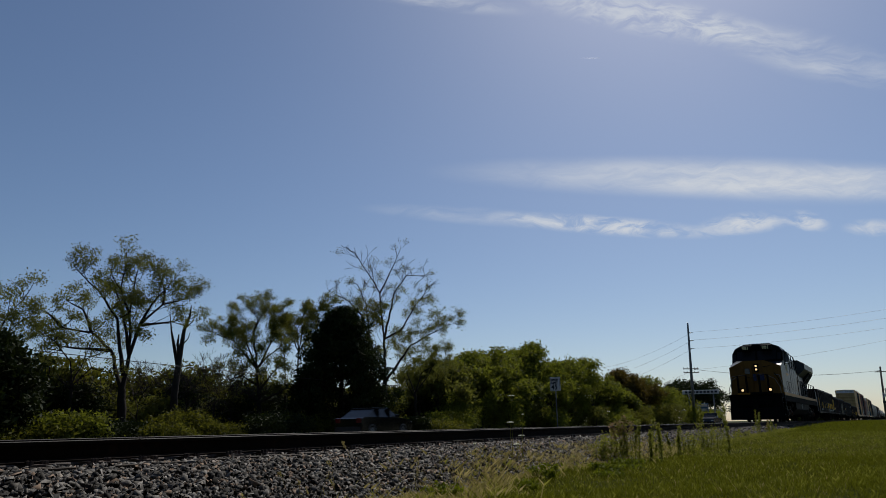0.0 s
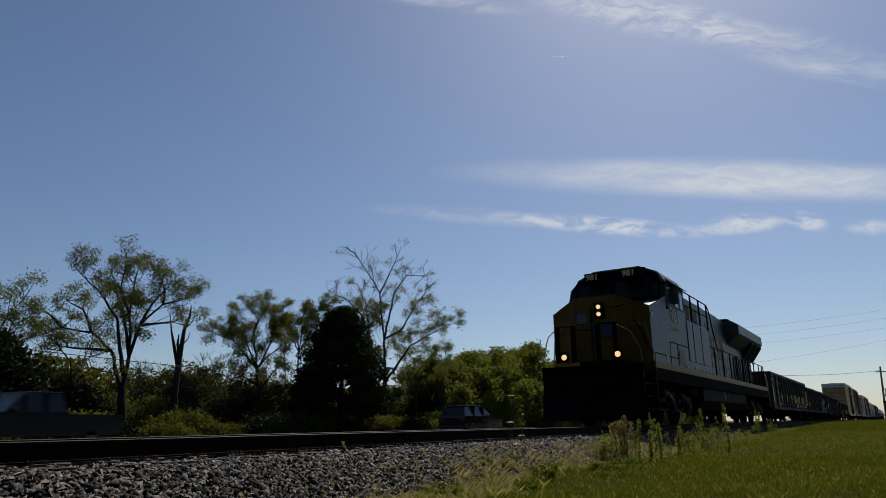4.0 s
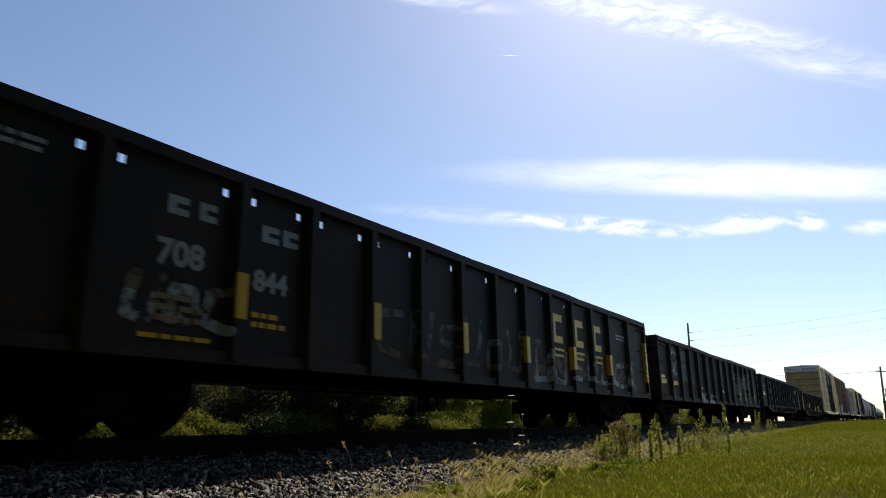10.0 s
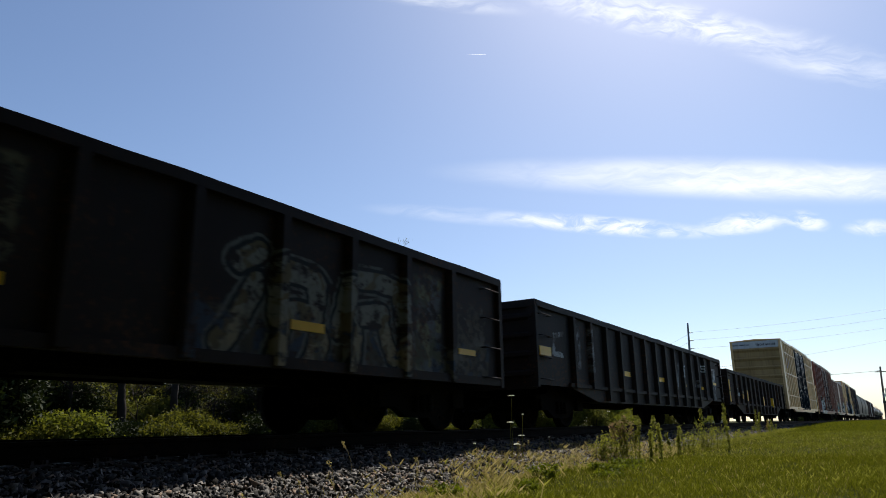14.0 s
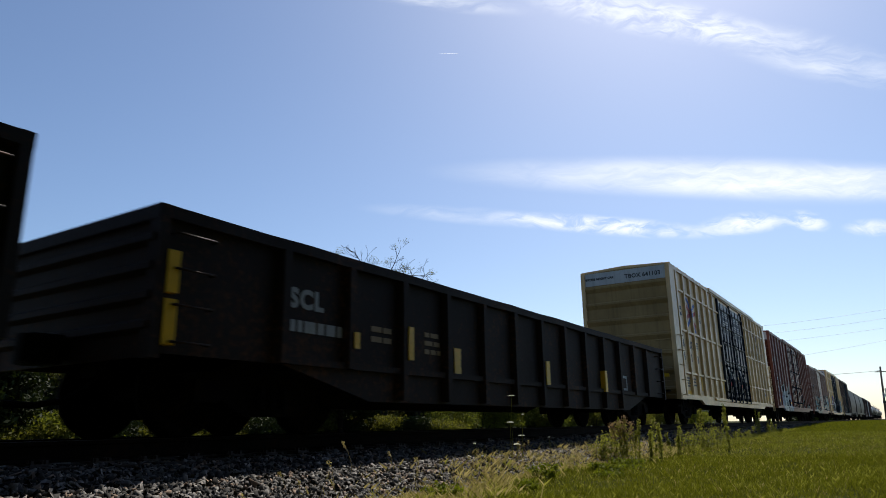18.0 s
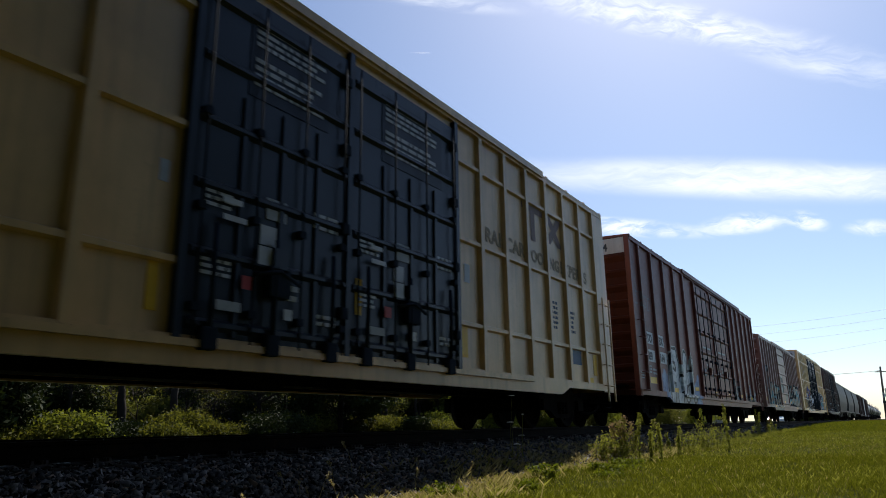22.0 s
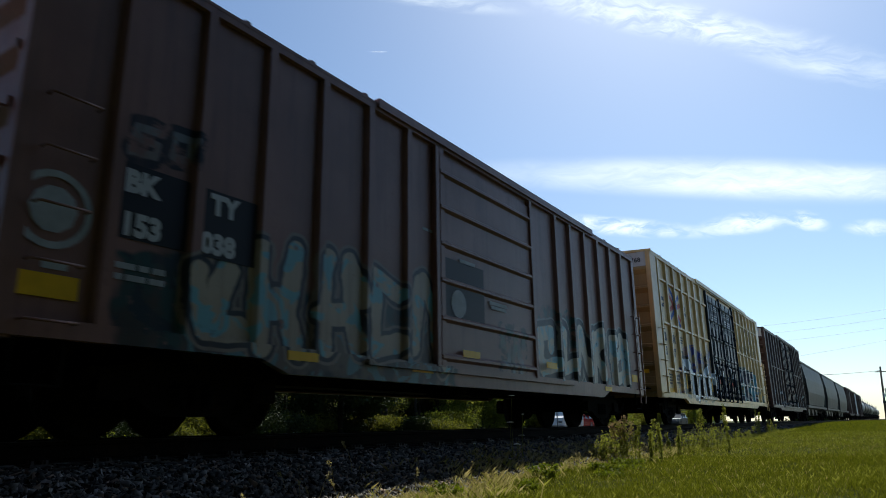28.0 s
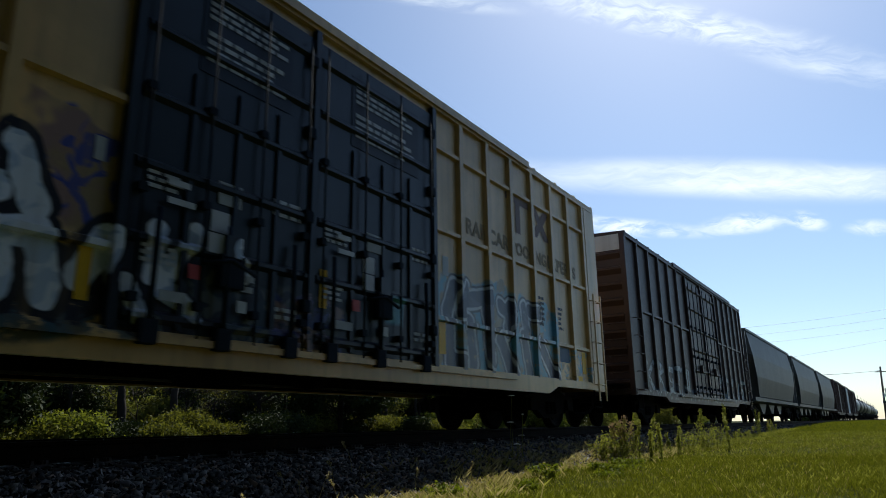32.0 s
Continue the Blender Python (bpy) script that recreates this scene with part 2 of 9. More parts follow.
WHITE, PALE, BLACK_P = (0.62, 0.64, 0.64), (0.40, 0.43, 0.42), (0.012, 0.012, 0.014)
TEAL, SAND, BLUE = (0.14, 0.32, 0.34), (0.36, 0.31, 0.22), (0.10, 0.20, 0.42)
M = {}
M["soil"], M["stone"], M["asphalt"] = soil(), ballast_stone(), asphalt()
# near black, far below the stones' grey: shade in their gaps is coloured in
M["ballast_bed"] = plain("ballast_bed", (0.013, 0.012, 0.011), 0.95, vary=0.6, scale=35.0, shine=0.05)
M["rail"] = weathered("rail_steel", (0.014, 0.010, 0.008), 0.8, 0.4, 0.2, shine=0.05, rust_color=(0.03, 0.017, 0.011))
M["rail_top"] = plain("worn_rail_head", (0.05, 0.045, 0.04), 0.7, 0.0, 0.3, shine=0.15)
M["tie"] = weathered("creosoted_timber", (0.05, 0.04, 0.03), 0.85, 0.1, 0.5)
M["plate"] = weathered("tie_plate_steel", (0.09, 0.07, 0.06), 0.6, 0.3, 0.2, shine=0.3)
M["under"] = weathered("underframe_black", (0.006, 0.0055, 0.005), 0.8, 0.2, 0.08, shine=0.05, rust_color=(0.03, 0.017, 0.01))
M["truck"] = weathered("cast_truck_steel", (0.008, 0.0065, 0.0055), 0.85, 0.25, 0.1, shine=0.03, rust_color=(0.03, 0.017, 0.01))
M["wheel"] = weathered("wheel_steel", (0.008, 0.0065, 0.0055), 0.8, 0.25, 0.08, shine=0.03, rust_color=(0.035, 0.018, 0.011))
M["tread"] = plain("polished_tread", (0.38, 0.37, 0.36), 0.32, 1.0)
FAINT, GREY_P = (0.11, 0.105, 0.10), (0.20, 0.21, 0.21)
TAN = (0.20, 0.14, 0.085)
M["gon_black"] = weathered("gondola_black", (0.039, 0.031, 0.026), 0.6, 0.4, 0.5, shine=0.12, graffiti=(
    dict(x0=1.85, x1=3.05, z0=0.98, z1=1.45, palette=(PALE, TAN), letters="UOC", fat=0.04, seed=3.0, worn=0.2, edge=0.03),
    dict(x0=5.2, x1=9.4, z0=0.9, z1=1.65, palette=(TAN, GREY_P, FAINT), letters="CUSUOU", fat=0.045, seed=4.0, worn=0.2, edge=0.03)))
M["gon_black_rear"] = weathered("gondola_black_rear", (0.039, 0.031, 0.026), 0.6, 0.4, 0.5, shine=0.12, graffiti=(
    dict(x0=9.7, x1=15.6, z0=0.9, z1=1.5, palette=((0.15, 0.10, 0.07), (0.05, 0.04, 0.035), TAN), seed=8.0, worn=0.3),
    dict(x0=9.7, x1=15.6, z0=0.85, z1=1.5, palette=(PALE, TAN), letters="UUSUUCO", fat=0.05, seed=5.0, worn=0.12, edge=0.03)))
M["gon_brown"] = weathered("gondola_dark_brown", (0.030, 0.021, 0.017), 0.65, 0.5, 0.5, graffiti=(
    dict(x0=1.30, x1=2.12, z0=1.25, z1=2.3, palette=((0.07, 0.07, 0.068), (0.15, 0.155, 0.155), (0.24, 0.25, 0.25)), seed=1.0, ragged=0.08, worn=0.25),
    dict(x0=1.30, x1=2.12, z0=0.78, z1=1.2, palette=((0.05, 0.042, 0.034), (0.03, 0.025, 0.02), (0.12, 0.11, 0.09)), seed=14.0, ragged=0.08, worn=0.2),
    dict(x0=1.36, x1=2.08, z0=1.45, z1=2.2, palette=(WHITE, PALE), letters="CE", fat=0.03, seed=15.0, edge=0.02, outline=(0.05, 0.05, 0.05), worn=0.2),
    dict(x0=2.45, x1=3.20, z0=1.3, z1=2.3, palette=((0.11, 0.12, 0.125), (0.16, 0.175, 0.18), (0.25, 0.26, 0.27)), seed=5.0, ragged=0.08, worn=0.2),
    dict(x0=2.45, x1=3.20, z0=0.95, z1=1.25, palette=((0.06, 0.055, 0.045), (0.03, 0.025, 0.02)), seed=16.0, ragged=0.08, worn=0.3),
    dict(x0=3.75, x1=4.3, z0=1.3, z1=1.78, palette=((0.07, 0.17, 0.05), (0.03, 0.045, 0.025), (0.16, 0.22, 0.09)), seed=7.0, ragged=0.2, worn=0.4),
    dict(x0=4.62, x1=5.5, z0=0.70, z1=1.0, palette=(WHITE, PALE), letters="NN", fat=0.05, seed=9.0, edge=0.02, worn=0.2),
    dict(x0=5.75, x1=6.7, z0=0.70, z1=1.0, palette=(WHITE, PALE), letters="SE", fat=0.05, seed=10.0, edge=0.02, worn=0.25),
    dict(x0=8.1, x1=8.6, z0=1.3, z1=2.2, palette=((0.09, 0.085, 0.06), (0.04, 0.035, 0.03), (0.14, 0.13, 0.08)), seed=17.0, ragged=0.1, worn=0.4)))
M["gon_brown_rear"] = weathered("gondola_dark_brown_rear", (0.030, 0.021, 0.017), 0.65, 0.5, 0.5, graffiti=(
    dict(x0=9.1, x1=9.6, z0=1.15, z1=1.55, palette=((0.16, 0.08, 0.035), TAN, (0.05, 0.04, 0.03)), seed=41.0, ragged=0.3, worn=0.3),
    dict(x0=10.1, x1=15.8, z0=0.72, z1=1.3, palette=((0.08, 0.07, 0.05), (0.12, 0.12, 0.10), (0.05, 0.065, 0.09)), seed=42.0, ragged=0.3, worn=0.1),
    dict(x0=13.75, x1=14.4, z0=0.75, z1=2.2, palette=((0.09, 0.10, 0.06), (0.14, 0.15, 0.16), (0.20, 0.19, 0.11)), seed=43.0, ragged=0.15, worn=0.25),
    dict(x0=14.85, x1=15.7, z0=0.8, z1=1.95, palette=((0.10, 0.085, 0.06), (0.16, 0.15, 0.12), (0.03, 0.025, 0.02)), seed=44.0, ragged=0.15, worn=0.35),
    dict(x0=10.5, x1=13.6, z0=0.75, z1=1.95, palette=((0.30, 0.26, 0.17), (0.24, 0.24, 0.20), (0.16, 0.13, 0.07)), fat=0.11, seed=45.0, edge=0.05, outline=(0.02, 0.025, 0.025), rim=(0.16, 0.17, 0.15), worn=0.1, strokes=(
        (10.7, 1.8, 10.95, 1.95), (10.95, 1.6, 10.55, 0.9), (11.25, 1.8, 11.25, 1.25), (11.25, 1.8, 11.85, 1.75), (11.85, 1.75, 11.8, 1.35), (11.3, 1.3, 11.8, 1.35), (12.35, 1.8, 12.2, 1.25), (12.6, 1.9, 13.35, 1.9), (13.35, 1.9, 13.45, 1.45), (12.5, 1.4, 13.05, 1.5), (13.05, 1.3, 13.25, 1), (13.55, 1.25, 13.45, 0.95), (11.3, 1.15, 11.2, 0.8), (11.9, 1.1, 11.75, 0.75), (12.5, 1.2, 12.45, 0.75)))))
M["gon_dark"] = weathered("gondola_faded_black", (0.024, 0.020, 0.018), 0.65, 0.45, 0.5, graffiti=(
    dict(x0=0.7, x1=1.4, z0=1.35, z1=1.9, palette=(PALE, FAINT), letters="C", fat=0.045, seed=2.0, worn=0.15, edge=0.01),
    dict(x0=1.8, x1=2.2, z0=1.2, z1=2.1, palette=((0.10, 0.105, 0.105), GREY_P, FAINT), seed=51.0, ragged=0.08, worn=0.25),
    dict(x0=2.6, x1=3.0, z0=1.15, z1=2.1, palette=((0.10, 0.105, 0.105), GREY_P, FAINT), seed=52.0, ragged=0.08, worn=0.25)))
M["gon_dark_rear"] = weathered("gondola_faded_black_rear", (0.024, 0.020, 0.018), 0.65, 0.45, 0.5, graffiti=(
    dict(x0=9.45, x1=10.1, z0=0.95, z1=1.9, palette=(PALE, GREY_P), letters="SV", fat=0.022, seed=6.0, worn=0.1, edge=0.01),
    dict(x0=10.3, x1=10.9, z0=1.42, z1=1.85, palette=(PALE, WHITE), letters="OE", fat=0.025, seed=7.0, worn=0.05, edge=0.01),
    dict(x0=11.25, x1=11.7, z0=1.25, z1=1.5, palette=((0.06, 0.055, 0.05), FAINT), letters="E", fat=0.02, seed=8.0, worn=0.2, edge=0.0),
    dict(x0=12.05, x1=12.6, z0=1.2, z1=1.45, palette=(GREY_P, FAINT), letters="AK", fat=0.015, seed=9.0, worn=0.15, edge=0.0),
    dict(x0=13.0, x1=13.3, z0=1.72, z1=2.0, palette=(PALE, WHITE), letters="S", fat=0.018, seed=10.0, worn=0.1, edge=0.0),
    dict(x0=14.5, x1=15.2, z0=0.85, z1=1.95, palette=((0.10, 0.11, 0.11), (0.03, 0.03, 0.03), GREY_P), seed=53.0, ragged=0.12, worn=0.25),
    dict(x0=14.55, x1=15.2, z0=1.5, z1=1.95, palette=(PALE, WHITE), letters="EN", fat=0.03, seed=11.0, worn=0.15, edge=0.02)))
M["gon_rust"] = weathered("gondola_rusty_brown", (0.026, 0.017, 0.013), 0.7, 0.6, 0.5)
M["box_yellow"] = weathered("boxcar_cream_yellow", (0.74, 0.47, 0.20), 0.40, 0.06, 0.35, rust_color=(0.16, 0.08, 0.04), shine=0.35, coat=0.2)
# the side's yellow at half brightness and duller: the end's shade is in the colour
M["box_yellow_shaded_end"] = weathered("boxcar_shaded_yellow_end", (0.38, 0.255, 0.115), 0.75, 0.08, 0.45, rust_color=(0.16, 0.08, 0.04), shine=0.06)
VIOLET = (0.06, 0.05, 0.20)
M["box_yellow_art"] = weathered("boxcar_sprayed_yellow", (0.72, 0.46, 0.18), 0.40, 0.08, 0.35, rust_color=(0.16, 0.08, 0.04), shine=0.35, graffiti=(
    dict(x0=1.7, x1=3.3, z0=0.95, z1=1.75, palette=((0.36, 0.22, 0.17), (0.38, 0.25, 0.11), VIOLET), seed=2.0, ragged=0.7, worn=0.3),
    dict(x0=0.75, x1=1.0, z0=0.95, z1=2.2, palette=(VIOLET, (0.12, 0.10, 0.22)), seed=21.0, ragged=0.25, worn=0.4),
    dict(x0=3.0, x1=7.4, z0=1.75, z1=2.55, palette=((0.36, 0.21, 0.16), (0.38, 0.26, 0.11), (0.07, 0.08, 0.30)), seed=4.0, ragged=0.7),
    dict(x0=2.7, x1=7.4, z0=0.80, z1=1.65, palette=((0.05, 0.10, 0.13), (0.10, 0.09, 0.05), (0.02, 0.02, 0.03)), seed=6.0, ragged=0.4, worn=0.05),
    dict(x0=2.7, x1=7.3, z0=0.90, z1=2.2, palette=((0.80, 0.82, 0.84), (0.82, 0.84, 0.86), (0.55, 0.62, 0.70)), fat=0.12, seed=5.0, edge=0.09, outline=(0.008, 0.008, 0.012), strokes=(
        (2.7, 1.95, 3.8, 1.9), (2.9, 1.9, 2.8, 1.6), (3.35, 1.85, 4, 1.65), (3.7, 1.85, 3.65, 1.25), (4, 1.6, 4, 0.95), (4.55, 2.15, 4.35, 0.85), (5.4, 2.1, 5.3, 1), (5.0, 1.5, 4.8, 0.95), (5.7, 1.6, 5.9, 0.95), (5.7, 1.6, 6.1, 1.9),
        (6.2, 2.3, 6.45, 1.8), (6.2, 1.55, 6.5, 1.6), (6.2, 1.55, 6.2, 1.1), (6.5, 1.6, 6.6, 1.1), (7.1, 1.7, 6.85, 1.3), (7.2, 1.35, 7.35, 1.05)))), coat=0.2)
M["box_yellow_rear"] = weathered("boxcar_sprayed_yellow_rear", (0.72, 0.46, 0.18), 0.40, 0.08, 0.35, rust_color=(0.16, 0.08, 0.04), shine=0.35, graffiti=(
    dict(x0=12.3, x1=16.6, z0=0.85, z1=2.35, palette=((0.14, 0.36, 0.46), (0.34, 0.25, 0.12), (0.12, 0.34, 0.44)), seed=9.0, ragged=0.7),
    dict(x0=16.4, x1=18.4, z0=0.9, z1=1.5, palette=((0.14, 0.36, 0.46), (0.36, 0.25, 0.11), (0.38, 0.25, 0.10)), seed=19.0, ragged=0.6, worn=0.4),
    dict(x0=12.5, x1=16.5, z0=0.9, z1=2.2, palette=((0.075, 0.08, 0.12), (0.05, 0.055, 0.08), (0.11, 0.11, 0.15)), fat=0.12, seed=10.0, edge=0.05, outline=(0.62, 0.62, 0.60), rim=(0.02, 0.02, 0.025), strokes=(
        (12.75, 2.15, 12.55, 1.75), (13.1, 2.2, 12.95, 1.8), (12.6, 1.55, 12.6, 1.05), (12.6, 1.05, 12.95, 1), (13.1, 2, 13.85, 2.15), (13.2, 1.65, 13.3, 1.05), (13.75, 2.1, 13.9, 1.1), (14.3, 2.1, 14.6, 1.95), (14.6, 2.1, 14.5, 1.65), (14.25, 1.5, 14.65, 0.9), (15.2, 2.15, 15.3, 1.75), (15.45, 2.15, 15.85, 2.15), (15.15, 1.6, 15.35, 1), (15.8, 1.55, 16.45, 0.95)))), coat=0.2)
M["box_end_white"] = weathered("boxcar_white_band", (0.52, 0.53, 0.53), 0.5, 0.05, 0.3)
M["door_slate"] = weathered("boxcar_door_slate", (0.017, 0.025, 0.035), 0.4, 0.1, 0.3, coat=0.25)
M["door_slate_art"] = weathered("boxcar_door_sprayed", (0.017, 0.025, 0.033), 0.4, 0.1, 0.3, graffiti=(
    dict(x0=7.2, x1=9.3, z0=0.85, z1=1.6, palette=((0.03, 0.05, 0.07), (0.02, 0.02, 0.03), (0.10, 0.11, 0.10)), seed=6.0, ragged=0.4),
    dict(x0=8.9, x1=10.2, z0=0.85, z1=1.5, palette=((0.30, 0.19, 0.16), (0.04, 0.05, 0.16), (0.05, 0.06, 0.18)), seed=26.0, ragged=0.7, worn=0.3),
    dict(x0=10.95, x1=11.35, z0=1.4, z1=1.75, palette=((0.12, 0.36, 0.42), (0.10, 0.30, 0.36)), seed=27.0, ragged=0.2),
    dict(x0=6.8, x1=8.5, z0=0.9, z1=1.9, palette=((0.76, 0.78, 0.80), (0.80, 0.82, 0.84), (0.45, 0.52, 0.62)), fat=0.085, seed=8.0, edge=0.04, strokes=(
        (6.95, 1.6, 6.9, 1.15), (7.1, 1.7, 6.95, 1.3), (7.25, 1.35, 7.4, 1.05), (7.5, 1.85, 7.5, 1.45), (7.9, 1.95, 7.6, 1.4), (7.6, 1.35, 7.95, 1.1), (8.4, 1.85, 8.5, 1.6)))), coat=0.25)
M["box_brown"] = weathered("boxcar_red_brown", (0.200, 0.067, 0.048), 0.45, 0.12, 0.4, shine=0.16, graffiti=(
    dict(x0=2.3, x1=6.7, z0=0.62, z1=1.45, palette=((0.15, 0.24, 0.42), (0.20, 0.32, 0.50), (0.09, 0.15, 0.32)), seed=2.0, ragged=0.7),
    dict(x0=3.1, x1=5.9, z0=0.62, z1=1.85, palette=((0.34, 0.36, 0.36), (0.42, 0.44, 0.43), (0.25, 0.26, 0.26)), seed=22.0, ragged=0.2),
    dict(x0=3.1, x1=5.8, z0=0.7, z1=2.1, palette=((0.50, 0.53, 0.53), (0.60, 0.62, 0.61), (0.34, 0.37, 0.37)), fat=0.155, seed=4.0, edge=0.09, rim=(0.42, 0.42, 0.36), strokes=(
        (3.3, 1.95, 3.1, 0.75), (3.9, 2.05, 4.05, 1.75), (3.3, 1.5, 4, 1.4), (4.05, 1.65, 3.85, 0.7), (5.1, 2.1, 4.8, 0.85), (5.85, 2.05, 5.75, 0.9), (4.85, 1.35, 5.6, 1.5), (4, 0.7, 4.35, 1.3), (3.45, 2.05, 3.9, 2.1))),
    dict(x0=0.25, x1=1.7, z0=3.15, z1=3.6, palette=((0.16, 0.12, 0.11), (0.14, 0.10, 0.09)), letters="SUSE", fat=0.015, seed=12.0, edge=0.0, worn=0.15)), coat=0.04)
M["box_brown_rear"] = weathered("boxcar_red_brown_rear", (0.200, 0.067, 0.048), 0.45, 0.12, 0.4, shine=0.16, graffiti=(
    dict(x0=11.7, x1=12.6, z0=1.0, z1=1.7, palette=(GREY_P, FAINT), letters="N", fat=0.05, seed=23.0, worn=0.3),
    dict(x0=12.7, x1=14.6, z0=0.9, z1=1.6, palette=(PALE, (0.2, 0.2, 0.2), FAINT), letters="REI", fat=0.09, seed=9.0, worn=0.15),
    dict(x0=15.2, x1=18.3, z0=0.75, z1=1.35, palette=((0.22, 0.22, 0.17), PALE, FAINT), letters="OANE", fat=0.06, seed=13.0, worn=0.3)), coat=0.04)
# same brown darkened in the paint for the ends' shade, with heavier grime streaks
M["box_brown_shaded_end"] = weathered("boxcar_shaded_brown_end", (0.085, 0.028, 0.019), 0.7, 0.2, 0.6, shine=0.05)
M["box_brown_plain"] = weathered("boxcar_red_brown_plain", (0.200, 0.067, 0.048), 0.45, 0.12, 0.4, shine=0.16, coat=0.04)
TEAL_D = (0.025, 0.065, 0.06)
M["box_plum"] = weathered("boxcar_plum_brown", (0.27, 0.140, 0.108), 0.44, 0.1, 0.4, shine=0.24, graffiti=(
    dict(x0=0.95, x1=6.4, z0=0.60, z1=1.65, palette=(TEAL_D, (0.05, 0.045, 0.035), (0.02, 0.035, 0.04)), seed=4.0, ragged=0.5),
    dict(x0=1.6, x1=6.3, z0=0.60, z1=1.5, palette=((0.14, 0.11, 0.08), (0.03, 0.035, 0.04), (0.10, 0.20, 0.22)), seed=34.0, ragged=0.4),
    dict(x0=1.7, x1=6.2, z0=0.8, z1=2.2, palette=((0.42, 0.34, 0.24), (0.46, 0.38, 0.27), (0.20, 0.42, 0.46)), fat=0.13, seed=2.0, edge=0.06, outline=(0.03, 0.035, 0.04), rim=(0.25, 0.20, 0.16), strokes=(
        (1.8, 1.55, 1.8, 1.15), (1.85, 1.05, 2.35, 1.05), (2.15, 1.65, 2, 1.15), (2.55, 1.9, 2.6, 0.9), (2.75, 1.35, 2.85, 1.45), (3.1, 2.05, 3, 1.3), (3, 1.3, 3.15, 0.95), (3.65, 2.05, 3.6, 1), (4.05, 2, 4.2, 1.05), (3.55, 1.35, 4.15, 1.4), (4.05, 2.05, 4.3, 1.65), (4.6, 1.95, 4.55, 1.05), (4.6, 2, 5.1, 1.85), (4.55, 1.05, 5.1, 1.15), (5.6, 2.05, 5.45, 1.15), (5.7, 2.1, 6, 1.7), (6, 1.7, 6.1, 0.95))),
    dict(x0=0.85, x1=1.7, z0=2.55, z1=2.9, palette=((0.20, 0.17, 0.15), GREY_P), letters="SO", fat=0.03, seed=38.0, worn=0.15)), coat=0.12)
M["box_plum_door"] = weathered("boxcar_plum_door", (0.27, 0.140, 0.108), 0.44, 0.1, 0.4, shine=0.24, graffiti=(
    dict(x0=7.9, x1=8.9, z0=0.9, z1=1.7, palette=(GREY_P, (0.08, 0.12, 0.09), FAINT), letters="SN", fat=0.06, seed=36.0, worn=0.25),), coat=0.12)
M["box_plum_rear"] = weathered("boxcar_plum_rear", (0.27, 0.140, 0.108), 0.44, 0.1, 0.4, shine=0.24, graffiti=(
    dict(x0=9.4, x1=15.0, z0=0.62, z1=1.2, palette=((0.12, 0.26, 0.30), (0.03, 0.05, 0.05), (0.10, 0.22, 0.25)), seed=6.0, ragged=0.3),
    dict(x0=9.7, x1=14.6, z0=1.6, z1=2.15, palette=(TEAL_D, (0.05, 0.10, 0.09), (0.07, 0.04, 0.035)), seed=37.0, ragged=0.6, worn=0.1),
    dict(x0=9.6, x1=15.0, z0=1.0, z1=2.2, palette=((0.60, 0.52, 0.40), (0.64, 0.56, 0.43), (0.34, 0.52, 0.54)), fat=0.135, seed=7.0, edge=0.13, outline=(0.028, 0.033, 0.038), rim=(0.26, 0.25, 0.22), strokes=(
        (9.7, 1.75, 10.25, 1.85), (9.7, 1.75, 9.75, 1.1), (9.8, 1.15, 10.5, 1.25), (10.25, 1.85, 10.2, 1.55), (10.9, 1.9, 10.8, 1.2), (10.8, 1.15, 11.55, 1.3), (11.8, 2, 11.55, 1.15), (11.8, 2, 12.15, 1.2), (12.6, 2, 12.55, 1.05), (12.65, 1.95, 13.1, 2.1), (13.1, 2.1, 12.9, 1.75), (12.7, 1.65, 13.05, 1.15), (13.75, 2, 13.85, 1.1), (13.75, 2, 14.2, 2), (13.75, 1.55, 14.3, 1.7), (13.85, 1.1, 14.4, 1.15), (14.5, 2.1, 14.6, 1.05), (14.55, 2.05, 14.85, 1.9), (14.85, 1.7, 14.85, 1.1)))), coat=0.12)
M["box_dark"] = weathered("boxcar_dark_brown", (0.06, 0.036, 0.032), 0.5, 0.15, 0.4, shine=0.18, graffiti=(
    dict(x0=0.8, x1=15.8, z0=0.75, z1=1.15, palette=((0.10, 0.12, 0.15), GREY_P, (0.06, 0.06, 0.07)), seed=2.0, worn=0.4),
    dict(x0=1.0, x1=6.0, z0=0.9, z1=1.7, palette=(PALE, (0.3, 0.34, 0.38)), letters="KRSTO", fat=0.07, seed=3.0, worn=0.2),
    dict(x0=10.2, x1=15.6, z0=0.9, z1=1.7, palette=((0.3, 0.34, 0.38), PALE), letters="NEKUS", fat=0.07, seed=5.0, worn=0.2)), coat=0.12)
M["hopper"] = weathered("hopper_grey", (0.075, 0.078, 0.078), 0.5, 0.12, 0.5)
M["tank"] = weathered("tank_black", (0.05, 0.05, 0.052), 0.4, 0.15, 0.3)
M["tank_white"] = weathered("tank_white", (0.45, 0.45, 0.44), 0.45, 0.12, 0.4)
M["loco_blue"] = weathered("locomotive_dark_blue", (0.016, 0.025, 0.032), 0.45, 0.05, 0.35, shine=0.2, coat=0.10)
# stripe gold darkened in the paint, as the nose faces away from the sun
M["loco_nose_shaded"] = weathered("locomotive_shaded_nose_gold", (0.125, 0.062, 0.011), 0.6, 0.05, 0.4, shine=0.08)
M["loco_gold"] = weathered("locomotive_gold", (0.32, 0.15, 0.018), 0.5, 0.05, 0.3)
M["hood_gold"] = weathered("faded_hood_gold", (0.19, 0.105, 0.022), 0.55, 0.05, 0.3)
